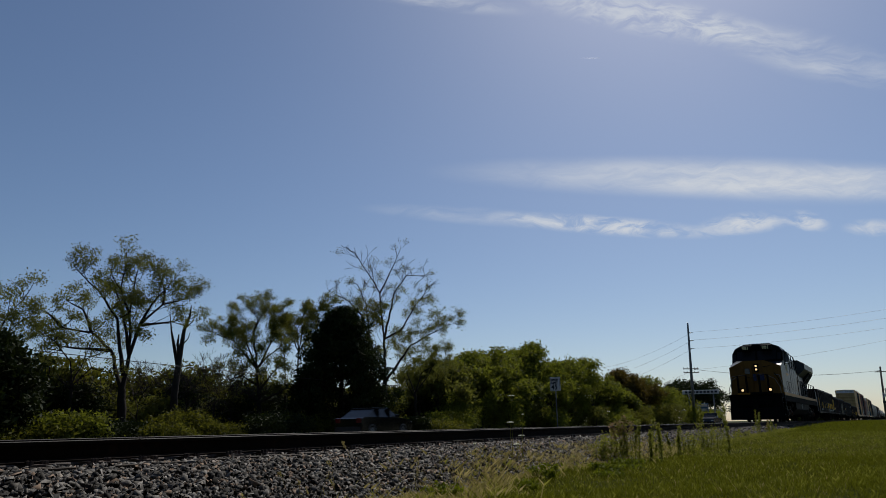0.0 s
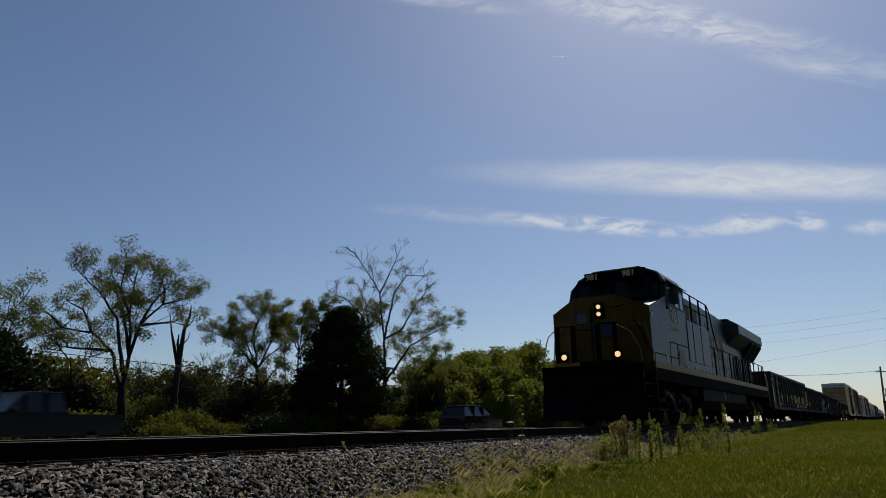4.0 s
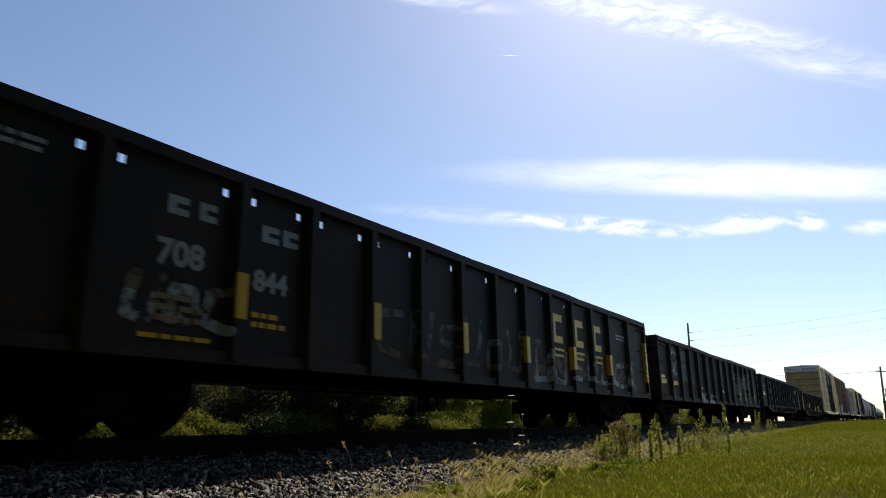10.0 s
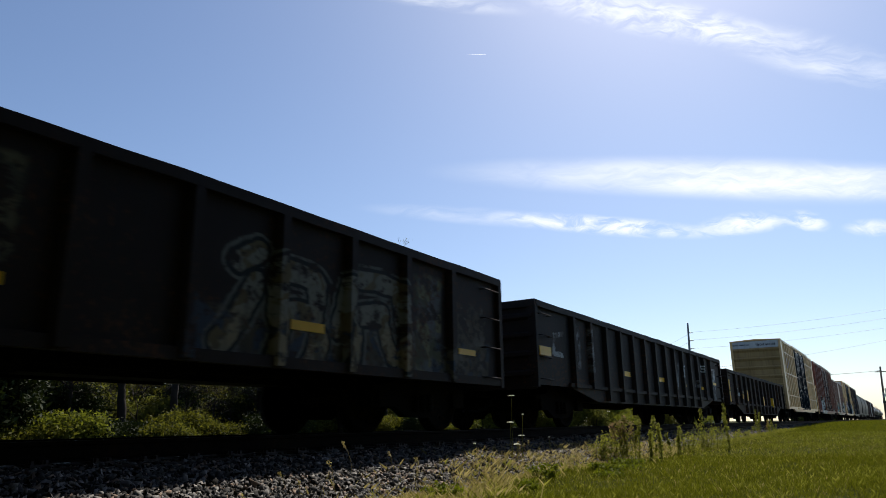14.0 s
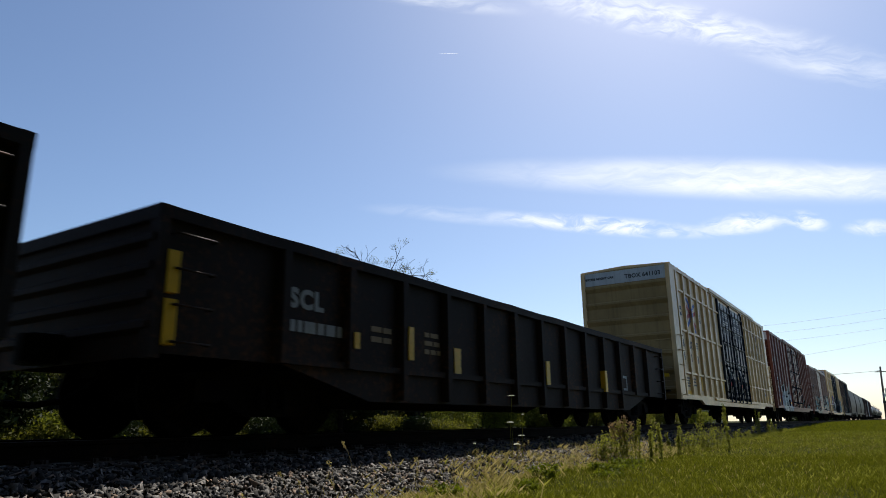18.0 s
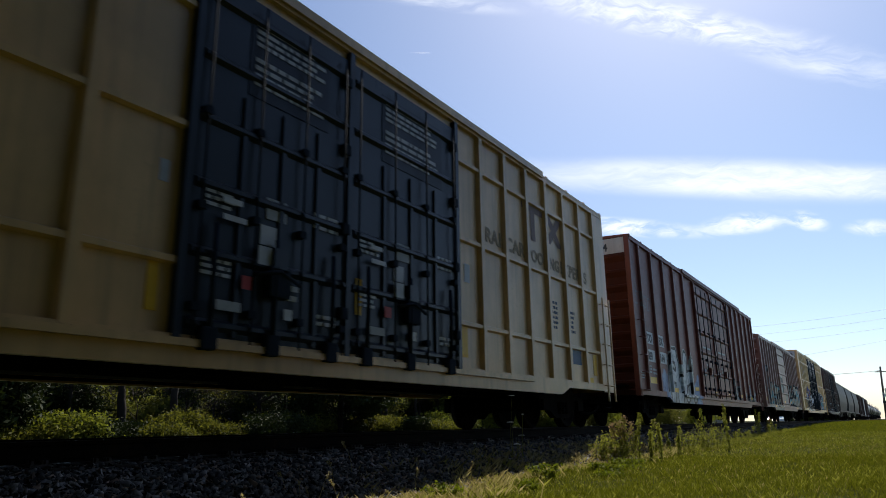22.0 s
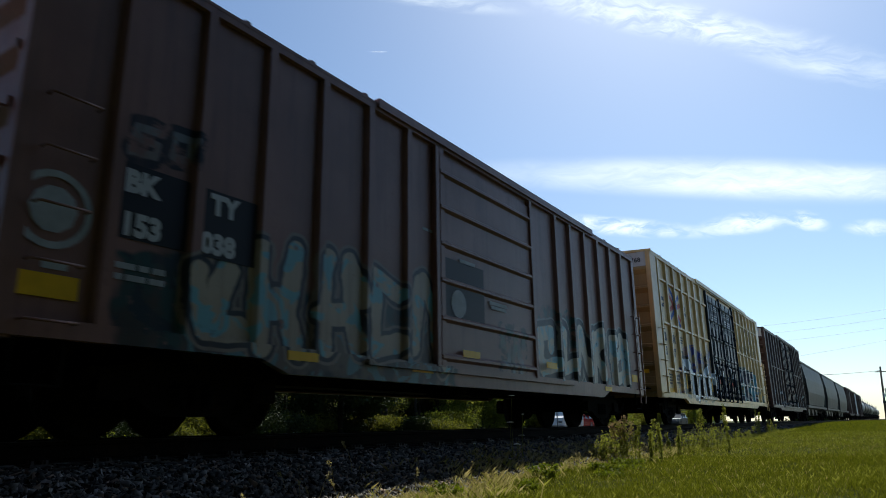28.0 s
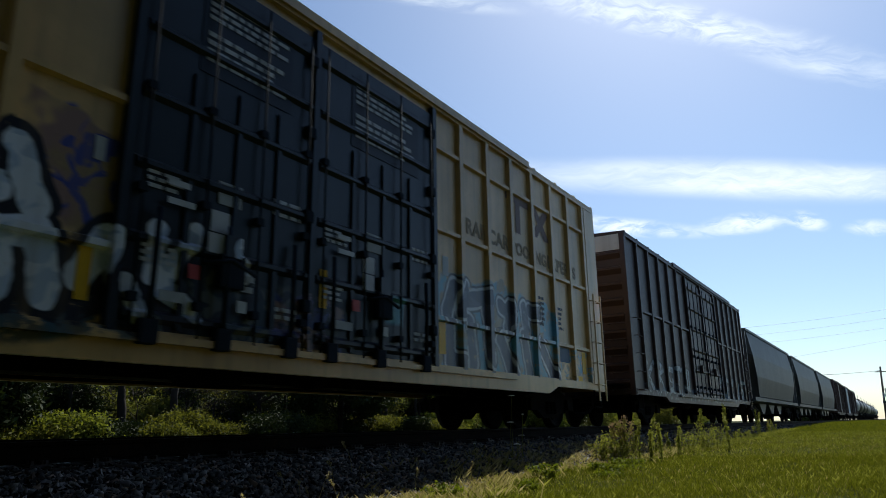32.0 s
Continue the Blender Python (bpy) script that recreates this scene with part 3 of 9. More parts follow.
M["loco_grey"] = weathered("locomotive_grey", (0.050, 0.051, 0.052), 0.5, 0.08, 0.4, coat=0.25)
M["loco_truck"] = weathered("locomotive_truck_steel", (0.020, 0.016, 0.012), 0.75, 0.35, 0.2, shine=0.08)
M["loco_tank"] = weathered("fuel_tank_grey", (0.012, 0.012, 0.0115), 0.7, 0.05, 0.2, shine=0.05)
M["loco_black"] = weathered("locomotive_black", (0.005, 0.005, 0.0052), 0.8, 0.02, 0.03, shine=0.02)
M["yellow"] = plain("reflector_yellow", (0.85, 0.48, 0.02), 0.4)
M["white"] = plain("white_paint", (0.55, 0.55, 0.54), 0.5)
M["letter_pale"] = plain("worn_pale_lettering", (0.40, 0.41, 0.40), 0.6, vary=0.35)
M["blue_dull"] = plain("dull_blue_placard", (0.05, 0.10, 0.17), 0.5)
M["faded_plum"] = plain("faded_plum_paint", (0.20, 0.12, 0.09), 0.55)
M["box_far"] = weathered("boxcar_far_brown", (0.06, 0.035, 0.03), 0.55, 0.2, 0.4)
M["letter_grey"] = plain("slate_lettering", (0.05, 0.055, 0.06), 0.5)
M["letter_faint"] = plain("faded_lettering", (0.30, 0.205, 0.10), 0.55)
M["red"] = plain("red_paint", (0.45, 0.05, 0.04), 0.5)
M["blue"] = plain("blue_paint", (0.04, 0.10, 0.36), 0.5)
M["navy_dull"] = plain("dull_navy_panel", (0.012, 0.018, 0.030), 0.5)
M["navy"] = plain("navy_paint", (0.010, 0.020, 0.060), 0.5)
M["text_yellow"] = plain("pale_yellow_numbers", (0.50, 0.44, 0.22), 0.5)
M["dull_rail"] = plain("dark_handrail", (0.03, 0.03, 0.03), 0.6)
M["black"] = plain("black_paint", (0.012, 0.012, 0.013), 0.5)
M["steel"] = plain("galvanised_steel", (0.16, 0.165, 0.17), 0.6, 0.4)
M["glass"] = glass("dark_glass")
M["car_glass"] = weathered("car_window_glass", (0.004, 0.005, 0.006), 0.2, 0.0, 0.0, shine=0.4)
M["loco_glass"] = weathered("dull_dark_windshield", (0.008, 0.008, 0.009), 0.4, 0.0, 0.1, shine=0.12)
M["door_bar"] = weathered("door_bar_slate", (0.02, 0.028, 0.04), 0.8, 0.1, 0.3, shine=0.04)
M["lamp_on"] = plain("lit_headlight", (1.0, 0.68, 0.32), 0.3, emit=1.2)
M["lamp_dim"] = plain("dim_lamp", (1.0, 0.70, 0.35), 0.3, emit=0.9)
M["bark"] = weathered("bark", (0.022, 0.017, 0.013), 0.9, 0.0, 0.5)
M["bark_dead"] = weathered("dead_bark", (0.030, 0.026, 0.022), 0.9, 0.0, 0.5)
M["leaf"] = leafy("leaves_mid_green", (0.006, 0.011, 0.002), (0.20, 0.22, 0.028), 0.5, 0.42, 0.7)
M["leaf_pale"] = leafy("leaves_pale_olive", (0.016, 0.021, 0.005), (0.185, 0.19, 0.042), 0.55, 0.45)
M["leaf_shrub"] = leafy("shrub_leaves_olive", (0.008, 0.012, 0.002), (0.15, 0.15, 0.022), 0.65, 0.4)
M["leaf_dark"] = leafy("leaves_dark_green", (0.006, 0.012, 0.003), (0.026, 0.036, 0.007), translucent=0.15)
M["leaf_warm"] = leafy("leaves_turning_brown", (0.012, 0.012, 0.004), (0.14, 0.10, 0.02), translucent=0.3)
M["grass"] = leafy("grass_blades", (0.010, 0.019, 0.001), (0.155, 0.165, 0.016), 0.85, 0.4, 3.0)
M["straw"] = leafy("dry_grass", (0.06, 0.048, 0.018), (0.44, 0.37, 0.19), 0.75, 0.4, 4.0)
M["weed_green"] = leafy("low_weed_leaves", (0.018, 0.032, 0.003), (0.17, 0.20, 0.016), 0.7, 0.4, 6.0)
M["weed"] = leafy("weed_leaves", (0.07, 0.085, 0.014), (0.27, 0.27, 0.055), 0.6, 0.45)
M["seed"] = leafy("seed_heads", (0.16, 0.10, 0.065), (0.36, 0.25, 0.17), 0.6, 0.4)
M["petal"] = leafy("white_umbels", (0.6, 0.6, 0.55), (0.8, 0.8, 0.76), 0.6, 0.4)
M["wood_pole"] = weathered("pole_timber", (0.11, 0.085, 0.065), 0.85, 0.0, 0.5)
M["car_black"] = plain("black_car_paint", (0.004, 0.0042, 0.0045), 0.14, shine=0.5)
M["car_grey"] = plain("grey_car_paint", (0.035, 0.038, 0.045), 0.2, 0.3)
M["car_silver"] = plain("silver_car_paint", (0.07, 0.072, 0.075), 0.28, 0.3)
M["car_red"] = plain("red_car_paint", (0.22, 0.012, 0.02), 0.2)
M["car_white"] = plain("white_car_paint", (0.6, 0.6, 0.6), 0.25)
M["sign_white"] = plain("sign_white", (0.45, 0.45, 0.44), 0.6)
M["wall_beige"] = plain("beige_wall", (0.28, 0.24, 0.19), 0.8)
def vapour():
    """Thin white vapour: scatters light through, half clear."""
    m, k, b = blank("vapour_white")
    tr, cl, mx = k.n.new("ShaderNodeBsdfTranslucent"), k.n.new("ShaderNodeBsdfTransparent"), k.n.new("ShaderNodeMixShader")
    tr.inputs[0].default_value = (0.95, 0.95, 0.95, 1)
    k.put(mx.inputs[0], k.math("MULTIPLY_ADD", k.noise(k.coord(), 0.1, 3.0), 0.5, 0.58))
    k.l.new(tr.outputs[0], mx.inputs[1]), k.l.new(cl.outputs[0], mx.inputs[2])
    k.l.new(mx.outputs[0], k.n["Material Output"].inputs[0])
    return m


M["vapour"] = vapour()
M["tail_red"] = plain("tail_lamp_red", (0.10, 0.008, 0.008), 0.2)


# ---- mesh kit ----
class MB:
    """Collects faces for one mesh."""

    def __init__(self):
        self.v, self.f, self.smooth = [], [], set()

    def box(self, x0, x1, y0, y1, z0, z1):
        n = len(self.v)
        self.v += [(x, y, z) for z in (z0, z1) for y in (y0, y1) for x in (x0, x1)]
        self.f += [tuple(n + i for i in q) for q in ((0, 2, 3, 1), (4, 5, 7, 6), (0, 1, 5, 4), (2, 6, 7, 3), (0, 4, 6, 2), (1, 3, 7, 5))]
        return self

    def bevelled(self, x0, x1, y0, y1, z0, z1, c=0.02):
        """A box with chamfered edges."""
        bm = bmesh.new()
        bmesh.ops.create_cube(bm, size=1.0)
        for v in bm.verts:
            v.co = ((x0 + x1) / 2 + v.co.x * (x1 - x0), (y0 + y1) / 2 + v.co.y * (y1 - y0), (z0 + z1) / 2 + v.co.z * (z1 - z0))
        bmesh.ops.bevel(bm, geom=bm.edges[:], offset=c, segments=2, affect="EDGES", profile=0.7)
        self.add_bm(bm)
        return self

    def add_bm(self, bm, m=None):
        n = len(self.v)
        bm.verts.index_update()
        self.v += [tuple(m @ v.co if m else v.co) for v in bm.verts]
        self.f += [tuple(n + v.index for v in f.verts) for f in bm.faces]
        bm.free()

    def prism(self, profile, a, b, axis="x"):
        """A closed profile drawn out from a to b along an axis; profile points are the two other coordinates in order."""
        n, m = len(self.v), len(profile)
        for s in (a, b):
            for p, q in profile:
                self.v.append({"x": (s, p, q), "y": (p, s, q), "z": (p, q, s)}[axis])
        self.f.append(tuple(range(n, n + m)))
        self.f.append(tuple(range(n + 2 * m - 1, n + m - 1, -1)))
        self.f += [(n + i, n + (i + 1) % m, n + m + (i + 1) % m, n + m + i) for i in range(m)]
        return self

    def tube(self, points, radii, sides=8, caps=True, smooth=True):
        """A round rod through points; radii one number or one a point."""
        pts = [Vector(p) for p in points]
        if not isinstance(radii, (list, tuple)):
            radii = [radii] * len(pts)
        n0 = len(self.v)
        side = None
        for i, p in enumerate(pts):
            d = (pts[min(i + 1, len(pts) - 1)] - pts[max(i - 1, 0)]).normalized()
            if side is None or abs(side.dot(d)) > 0.98:
                side = d.orthogonal().normalized()
            side = (side - d * side.dot(d)).normalized()
            other = d.cross(side)
            for j in range(sides):
                a = 2 * math.pi * j / sides
                self.v.append(tuple(p + (side * math.cos(a) + other * math.sin(a)) * radii[i]))
        for i in range(len(pts) - 1):
            for j in range(sides):
                a, b = n0 + i * sides + j, n0 + i * sides + (j + 1) % sides
                if smooth:
                    self.smooth.add(len(self.f))
                self.f.append((a, b, b + sides, a + sides))
        if caps:
            self.f.append(tuple(n0 + j for j in reversed(range(sides))))
            self.f.append(tuple(n0 + (len(pts) - 1) * sides + j for j in range(sides)))
        return self

    def lathe(self, rings, axis_point, axis="y", sides=24):
        """Rings (offset along the axis, radius) about an axis through a point."""
        n0 = len(self.v)
        px, py, pz = axis_point
        for o, r in rings:
            for j in range(sides):
                a = 2 * math.pi * j / sides
                c, s = r * math.cos(a), r * math.sin(a)
                self.v.append({"y": (px + c, py + o, pz + s), "x": (px + o, py + c, pz + s), "z": (px + c, py + s, pz + o)}[axis])
        for i in range(len(rings) - 1):
            for j in range(sides):
                a, b = n0 + i * sides + j, n0 + i * sides + (j + 1) % sides
                self.smooth.add(len(self.f))
                self.f.append((a, a + sides, b + sides, b))
        return self

    def quad(self, a, b, c, d):
        n = len(self.v)
        self.v += [tuple(a), tuple(b), tuple(c), tuple(d)]
        self.f.append((n, n + 1, n + 2, n + 3))
        return self

    def mesh(self, name, mat):
        me = bpy.data.meshes.new(name)
        me.from_pydata(self.v, [], self.f)
        if self.smooth:
            flags = [i in self.smooth for i in range(len(self.f))]
            me.polygons.foreach_set("use_smooth", flags)
        me.materials.append(mat)
        me.update()
        return me


def part(name, mb, material, parent=None, label="", at=None):
    """Links what mb holds as one mesh object under a thing or a part."""
    me = mb if isinstance(mb, bpy.types.Mesh) else mb.mesh(name, M[material])
    ob = new(name, me)
    if parent is not None:
        ob.parent = parent
    if at is not None:
        ob.matrix_basis = at
    if label:
        ob["label"] = label
    return ob


def thing(name, label, category, at, group="", kind=""):
    ob = new(name)
    ob.empty_display_size = 0.3
    ob.matrix_basis = at
    return tagged(ob, label, category, group, kind)


def from_arrays(name, verts, faces, material):
    """A mesh from numpy arrays of vertices and of faces with equal corner counts."""
    me = bpy.data.meshes.new(name)
    n, c = faces.shape
    me.vertices.add(len(verts))
    me.vertices.foreach_set("co", np.ascontiguousarray(verts, dtype=np.float32).ravel())
    me.loops.add(n * c)
    me.loops.foreach_set("vertex_index", np.ascontiguousarray(faces, dtype=np.int32).ravel())
    me.polygons.add(n)
    me.polygons.foreach_set("loop_start", np.arange(0, n * c, c, dtype=np.int32))
    me.update(calc_edges=True)
    me.materials.append(M[material])
    return me


def lettering(text, size, material, spacing=1.0, bold=0.0):
    """A flat mesh of words, in its own xy plane, from the left end of its base line."""
    cu = bpy.data.curves.new("lettering", "FONT")
    cu.body, cu.size, cu.space_character, cu.offset, cu.extrude = text, size, spacing, bold, 0.002
    cu.resolution_u = 3
    ob = bpy.data.objects.new("lettering", cu)
    scene.collection.objects.link(ob)
    me = bpy.data.meshes.new_from_object(ob.evaluated_get(bpy.context.evaluated_depsgraph_get()))
    bpy.data.objects.remove(ob)
    bpy.data.curves.remove(cu)
    me.materials.clear()
    me.materials.append(M[material])
    return me


def on_side(x, y, z):
    """The pose of lettering on a side that faces the camera's side of the track."""
    return pose(x, y, z, 90, 0, 0)


def on_front(x, y, z):
    """The pose of lettering on an end that faces the way the train goes (-x)."""
    return pose(x, y, z, 90, 0, -90)


# ---- ground, track and road ----
def smooth(a, b, x):
    t = np.clip((x - a) / (b - a), 0, 1)
    return t * t * (3 - 2 * t)


def ground_z(x, y):
    """Height of the ground: a low strip of grass beside the ballast that rises along the track, flat land beyond."""
    x, y = np.asarray(x, float), np.asarray(y, float)
    rise = 0.47 * smooth(6, 70, x)
    z = -0.63 + rise
    far = smooth(8.5, 12.0, y)
    z = z * (1 - far) + (-0.52) * far
    z = z + 0.03 * np.sin(x * 0.9 + 1.3 * y) * (1 - far) * smooth(60, 20, x)
    return z


def build_ground():
    xs = np.unique(np.concatenate([np.linspace(-3000, -60, 14), np.linspace(-60, 0, 25), np.linspace(0, 40, 81), np.linspace(40, 140, 51), np.linspace(140, 4000, 22)]))
    ys = np.unique(np.concatenate([np.linspace(-3000, -40, 12), np.linspace(-40, -4, 15), np.linspace(-4, 12, 65), np.linspace(12, 60, 25), np.linspace(60, 4000, 16)]))
    gx, gy = np.meshgrid(xs, ys, indexing="ij")
    z = ground_z(gx, gy)
    rng = np.random.default_rng(3)
    z = z + rng.normal(0, 0.003, z.shape) * (np.abs(gx) < 60) * (gy < 5)
    v = np.stack([gx, gy, z], -1).reshape(-1, 3)
    nx, ny = len(xs), len(ys)
    i, j = np.meshgrid(np.arange(nx - 1), np.arange(ny - 1), indexing="ij")
    a = (i * ny + j).ravel()
    me = from_arrays("ground", v, np.stack([a, a + ny, a + ny + 1, a + 1], 1), "soil")
    me.polygons.foreach_set("use_smooth", [True] * len(me.polygons))
    tagged(new("ground", me), "level grassy ground on both sides of the railway track", "ground", kind="structure")


def bed_z(y):
    """Height of the ballast: flat between the rails, falling at both shoulders."""
    d = np.abs(np.asarray(y, float) - TRACK_Y)
    return -0.245 - 0.02 * smooth(1.2, 1.5, d) - 0.45 * smooth(1.45, 3.1, d)


def build_bed():
    xs = np.concatenate([np.linspace(-40, 0, 15), np.linspace(0.5, 40, 80), np.linspace(44, 600, 60)])
    ys = np.linspace(TRACK_Y - 3.3, TRACK_Y + 3.3, 34)
    gx, gy = np.meshgrid(xs, ys, indexing="ij")
    rng = np.random.default_rng(5)
    z = bed_z(gy) - 0.02 + rng.normal(0, 0.012, gx.shape)
    z[:, 0] -= 0.3
    z[:, -1] -= 0.3
    v = np.stack([gx, gy, z], -1).reshape(-1, 3)
    ny = len(ys)
    i, j = np.meshgrid(np.arange(len(xs) - 1), np.arange(ny - 1), indexing="ij")
    a = (i * ny + j).ravel()
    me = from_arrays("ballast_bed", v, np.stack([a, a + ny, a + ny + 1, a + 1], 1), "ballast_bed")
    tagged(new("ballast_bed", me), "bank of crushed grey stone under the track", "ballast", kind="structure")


def scatter_stones(rng, n, x0, x1, y0, y1, lo, hi):
    """Angular stones lying on the bed, as one array of vertices and triangles."""
    base = np.array([(-1, -1, -.8), (1, -1, -.8), (1, 1, -.8), (-1, 1, -.8), (-1, -1, .8), (1, -1, .8), (1, 1, .8), (-1, 1, .8), (.2, .1, 1.15)]) * 0.72
    tri = np.array([(0, 1, 5), (0, 5, 4), (1, 2, 6), (1, 6, 5), (2, 3, 7), (2, 7, 6), (3, 0, 4), (3, 4, 7), (4, 5, 8), (5, 6, 8), (6, 7, 8), (7, 4, 8)])
    x = rng.uniform(x0, x1, n)
    y = rng.uniform(y0, y1, n)
    s = rng.uniform(lo, hi, n)
    z = bed_z(y) + rng.uniform(-0.2, 0.5, n) * s
    keep = z > ground_z(x, y) - 0.02
    x, y, z, s = x[keep], y[keep], z[keep], s[keep]
    n = len(x)
    v = base[None] * (1 + rng.uniform(-0.55, 0.3, (n, 9, 3)))
    v = v * s[:, None, None] * rng.uniform(0.6, 1.35, (n, 1, 3)) * np.array([1.2, 0.9, 0.6])
    q = rng.normal(size=(n, 4)) * np.array([1.0, 0.45, 0.45, 1.0])
    q /= np.linalg.norm(q, axis=1, keepdims=True)
    w, a, b, c = q.T
    R = np.stack([1 - 2 * (b * b + c * c), 2 * (a * b - c * w), 2 * (a * c + b * w), 2 * (a * b + c * w), 1 - 2 * (a * a + c * c), 2 * (b * c - a * w), 2 * (a * c - b * w), 2 * (b * c + a * w), 1 - 2 * (a * a + b * b)], 1).reshape(n, 3, 3)
    v = np.einsum("nij,nkj->nki", R, v) + np.stack([x, y, z], 1)[:, None, :]
    f = tri[None] + (np.arange(n) * 9)[:, None, None]
    return v.reshape(-1, 3), f.reshape(-1, 3)


def build_stones():
    rng = np.random.default_rng(11)
    vs, fs, off = [], [], 0
    for n, x0, x1, y0, y1, lo, hi in ((36000, 1.5, 12, 3.9, 6.0, 0.018, 0.042), (22000, 12, 26, 4.0, 6.0, 0.02, 0.045), (9000, 26, 60, 4.4, 6.0, 0.03, 0.05),
                                      (5000, 2, 30, 6.2, 7.7, 0.02, 0.04), (4000, 3, 40, 7.7, 9.5, 0.02, 0.04)):
        v, f = scatter_stones(rng, n, x0, x1, y0, y1, lo, hi)
        vs.append(v), fs.append(f + off)
        off += len(v)
    me = from_arrays("ballast_stones", np.concatenate(vs), np.concatenate(fs), "stone")
    tagged(new("ballast_stones", me), "loose angular grey ballast stones beside the rail", "stones", kind="stuff")


def build_track():
    track = thing("railway_track", "single railway track on timber ties and stone ballast", "track", pose(0, TRACK_Y, 0), kind="structure")
    prof = [(-0.075, -0.18), (0.075, -0.18), (0.075, -0.165), (0.012, -0.145), (0.010, -0.045), (0.036, -0.035), (0.036, -0.006), (-0.036, -0.006), (-0.036, -0.035), (-0.010, -0.045), (-0.012, -0.145), (-0.075, -0.165)]
    for y in (-0.755, 0.755):
        rail = part("rail", MB().prism([(y + p, q) for p, q in prof], -60, 700), "rail", track, "rust-brown steel rail")
        part("rail_head", MB().prism([(y - 0.033, -0.0055), (y + 0.033, -0.0055), (y + 0.026, 0), (y - 0.026, 0)], -60, 700), "rail_top", rail, "worn bright rail head")
    tie = MB().bevelled(-0.115, 0.115, -1.3, 1.3, -0.38, -0.205, 0.012).mesh("tie", M["tie"])
    mb = MB()
    for y in (-0.755, 0.755):
        mb.box(-0.09, 0.09, y - 0.19, y + 0.19, -0.205, -0.186)
        for sx in (-0.06, 0.06):
            for sy in (-0.10, 0.10, -0.15):
                mb.box(sx - 0.012, sx + 0.012, y + sy - 0.018, y + sy + 0.018, -0.19, -0.155)
    plate = mb.mesh("tie_plate", M["plate"])
    rng = random.Random(4)
    for i in range(150):
        t = part("tie", tie, "", track, at=pose(0.6 + i * 0.508 + rng.uniform(-0.02, 0.02), rng.uniform(-0.05, 0.05), rng.uniform(-0.008, 0.004), 0, 0, rng.uniform(-0.8, 0.8)))
        part("tie_plate", plate, "", t)
    mb = MB()
    for i in range(150, 900):
        mb.box(0.5 + i * 0.508, 0.73 + i * 0.508, -1.3, 1.3, -0.38, -0.21)
    far = part("far_ties", mb, "tie", track)
    far["kind"] = "stuff"


ROAD_NEAR, ROAD_FAR, ROAD_Z = 22.5, 26.1, -0.47


def build_road():
    mb = MB().box(-900, 1000, ROAD_NEAR - 1.9, ROAD_FAR + 1.9, -0.7, ROAD_Z)
    road = tagged(new("road", mb.mesh("road", M["asphalt"])), "two-lane asphalt road along the railway", "road", kind="structure")
    mb = MB()
    mid = (ROAD_NEAR + ROAD_FAR) / 2
    for y in (mid - 0.12, mid + 0.12):
        mb.box(-900, 1000, y - 0.05, y + 0.05, ROAD_Z, ROAD_Z + 0.004)
    part("centre_line", mb, "yellow", road, "double yellow centre line")
    for y in (ROAD_NEAR - 1.7, ROAD_FAR + 1.7):
        part("edge_line", MB().box(-900, 1000, y - 0.05, y + 0.05, ROAD_Z, ROAD_Z + 0.004), "white", road, "white edge line")


build_ground(), build_bed(), build_stones(), build_track(), build_road()


# ---- trees ----
def limbs(rng, mb, start, way, length, radius, depth, tips, spread, droop=0.0, bend=0.25):
    """A limb that forks again and again; the ends of the twigs are gathered in tips."""
    pts, p, d = [Vector(start)], Vector(start), Vector(way).normalized()
    steps = 4 if depth > 1 else 3
    for i in range(steps):
        d = (d + Vector((rng.uniform(-bend, bend), rng.uniform(-bend, bend), rng.uniform(-bend, bend) * 0.6 + 0.06 - droop)) * 0.8).normalized()
        p = p + d * (length / steps)
        pts.append(p.copy())
    mb.tube(pts, [max(0.008, radius * (1 - 0.55 * i / steps)) for i in range(steps + 1)], 7 if depth > 2 else (5 if depth > 1 else 4), caps=False)
    if depth <= 1:
        tips += [(q, d) for q in pts[2:]]
        return
    n = rng.randint(2, 4) if depth > 1 else 2
    for i in range(n):
        at = pts[-1] if i < 2 else pts[rng.randint(2, steps - 1)]
        a = rng.uniform(0, 2 * math.pi)
        side = d.orthogonal().normalized()
        side = Matrix.Rotation(a, 3, d) @ side
        nd = (d + side * rng.uniform(0.45, 1.0) * spread).normalized()
        limbs(rng, mb, at, nd, length * rng.uniform(0.58, 0.82), radius * 0.48, depth - 1, tips, spread, droop, bend)


def leaf_cloud(rng, centers, per, radius, size, flat=0.7):
    """Small leaf blades round each centre."""
    c = np.repeat(np.array([tuple(q) for q in centers]), per, axis=0)
    n = len(c)
    g = np.random.default_rng(rng.randint(0, 10 ** 6))
    off = g.normal(size=(n, 3)) * radius * np.array([1, 1, flat])
    pos = c + off
    a = g.normal(size=(n, 3))
    a /= np.linalg.norm(a, axis=1, keepdims=True)
    b = np.cross(a, g.normal(size=(n, 3)))
    b /= np.linalg.norm(b, axis=1, keepdims=True) + 1e-9
    s = size * g.uniform(0.6, 1.4, (n, 1))
    v = np.stack([pos - a * s, pos + b * s * 0.45, pos + a * s, pos - b * s * 0.45], 1).reshape(-1, 3)
    return v, np.arange(n * 4).reshape(n, 4)


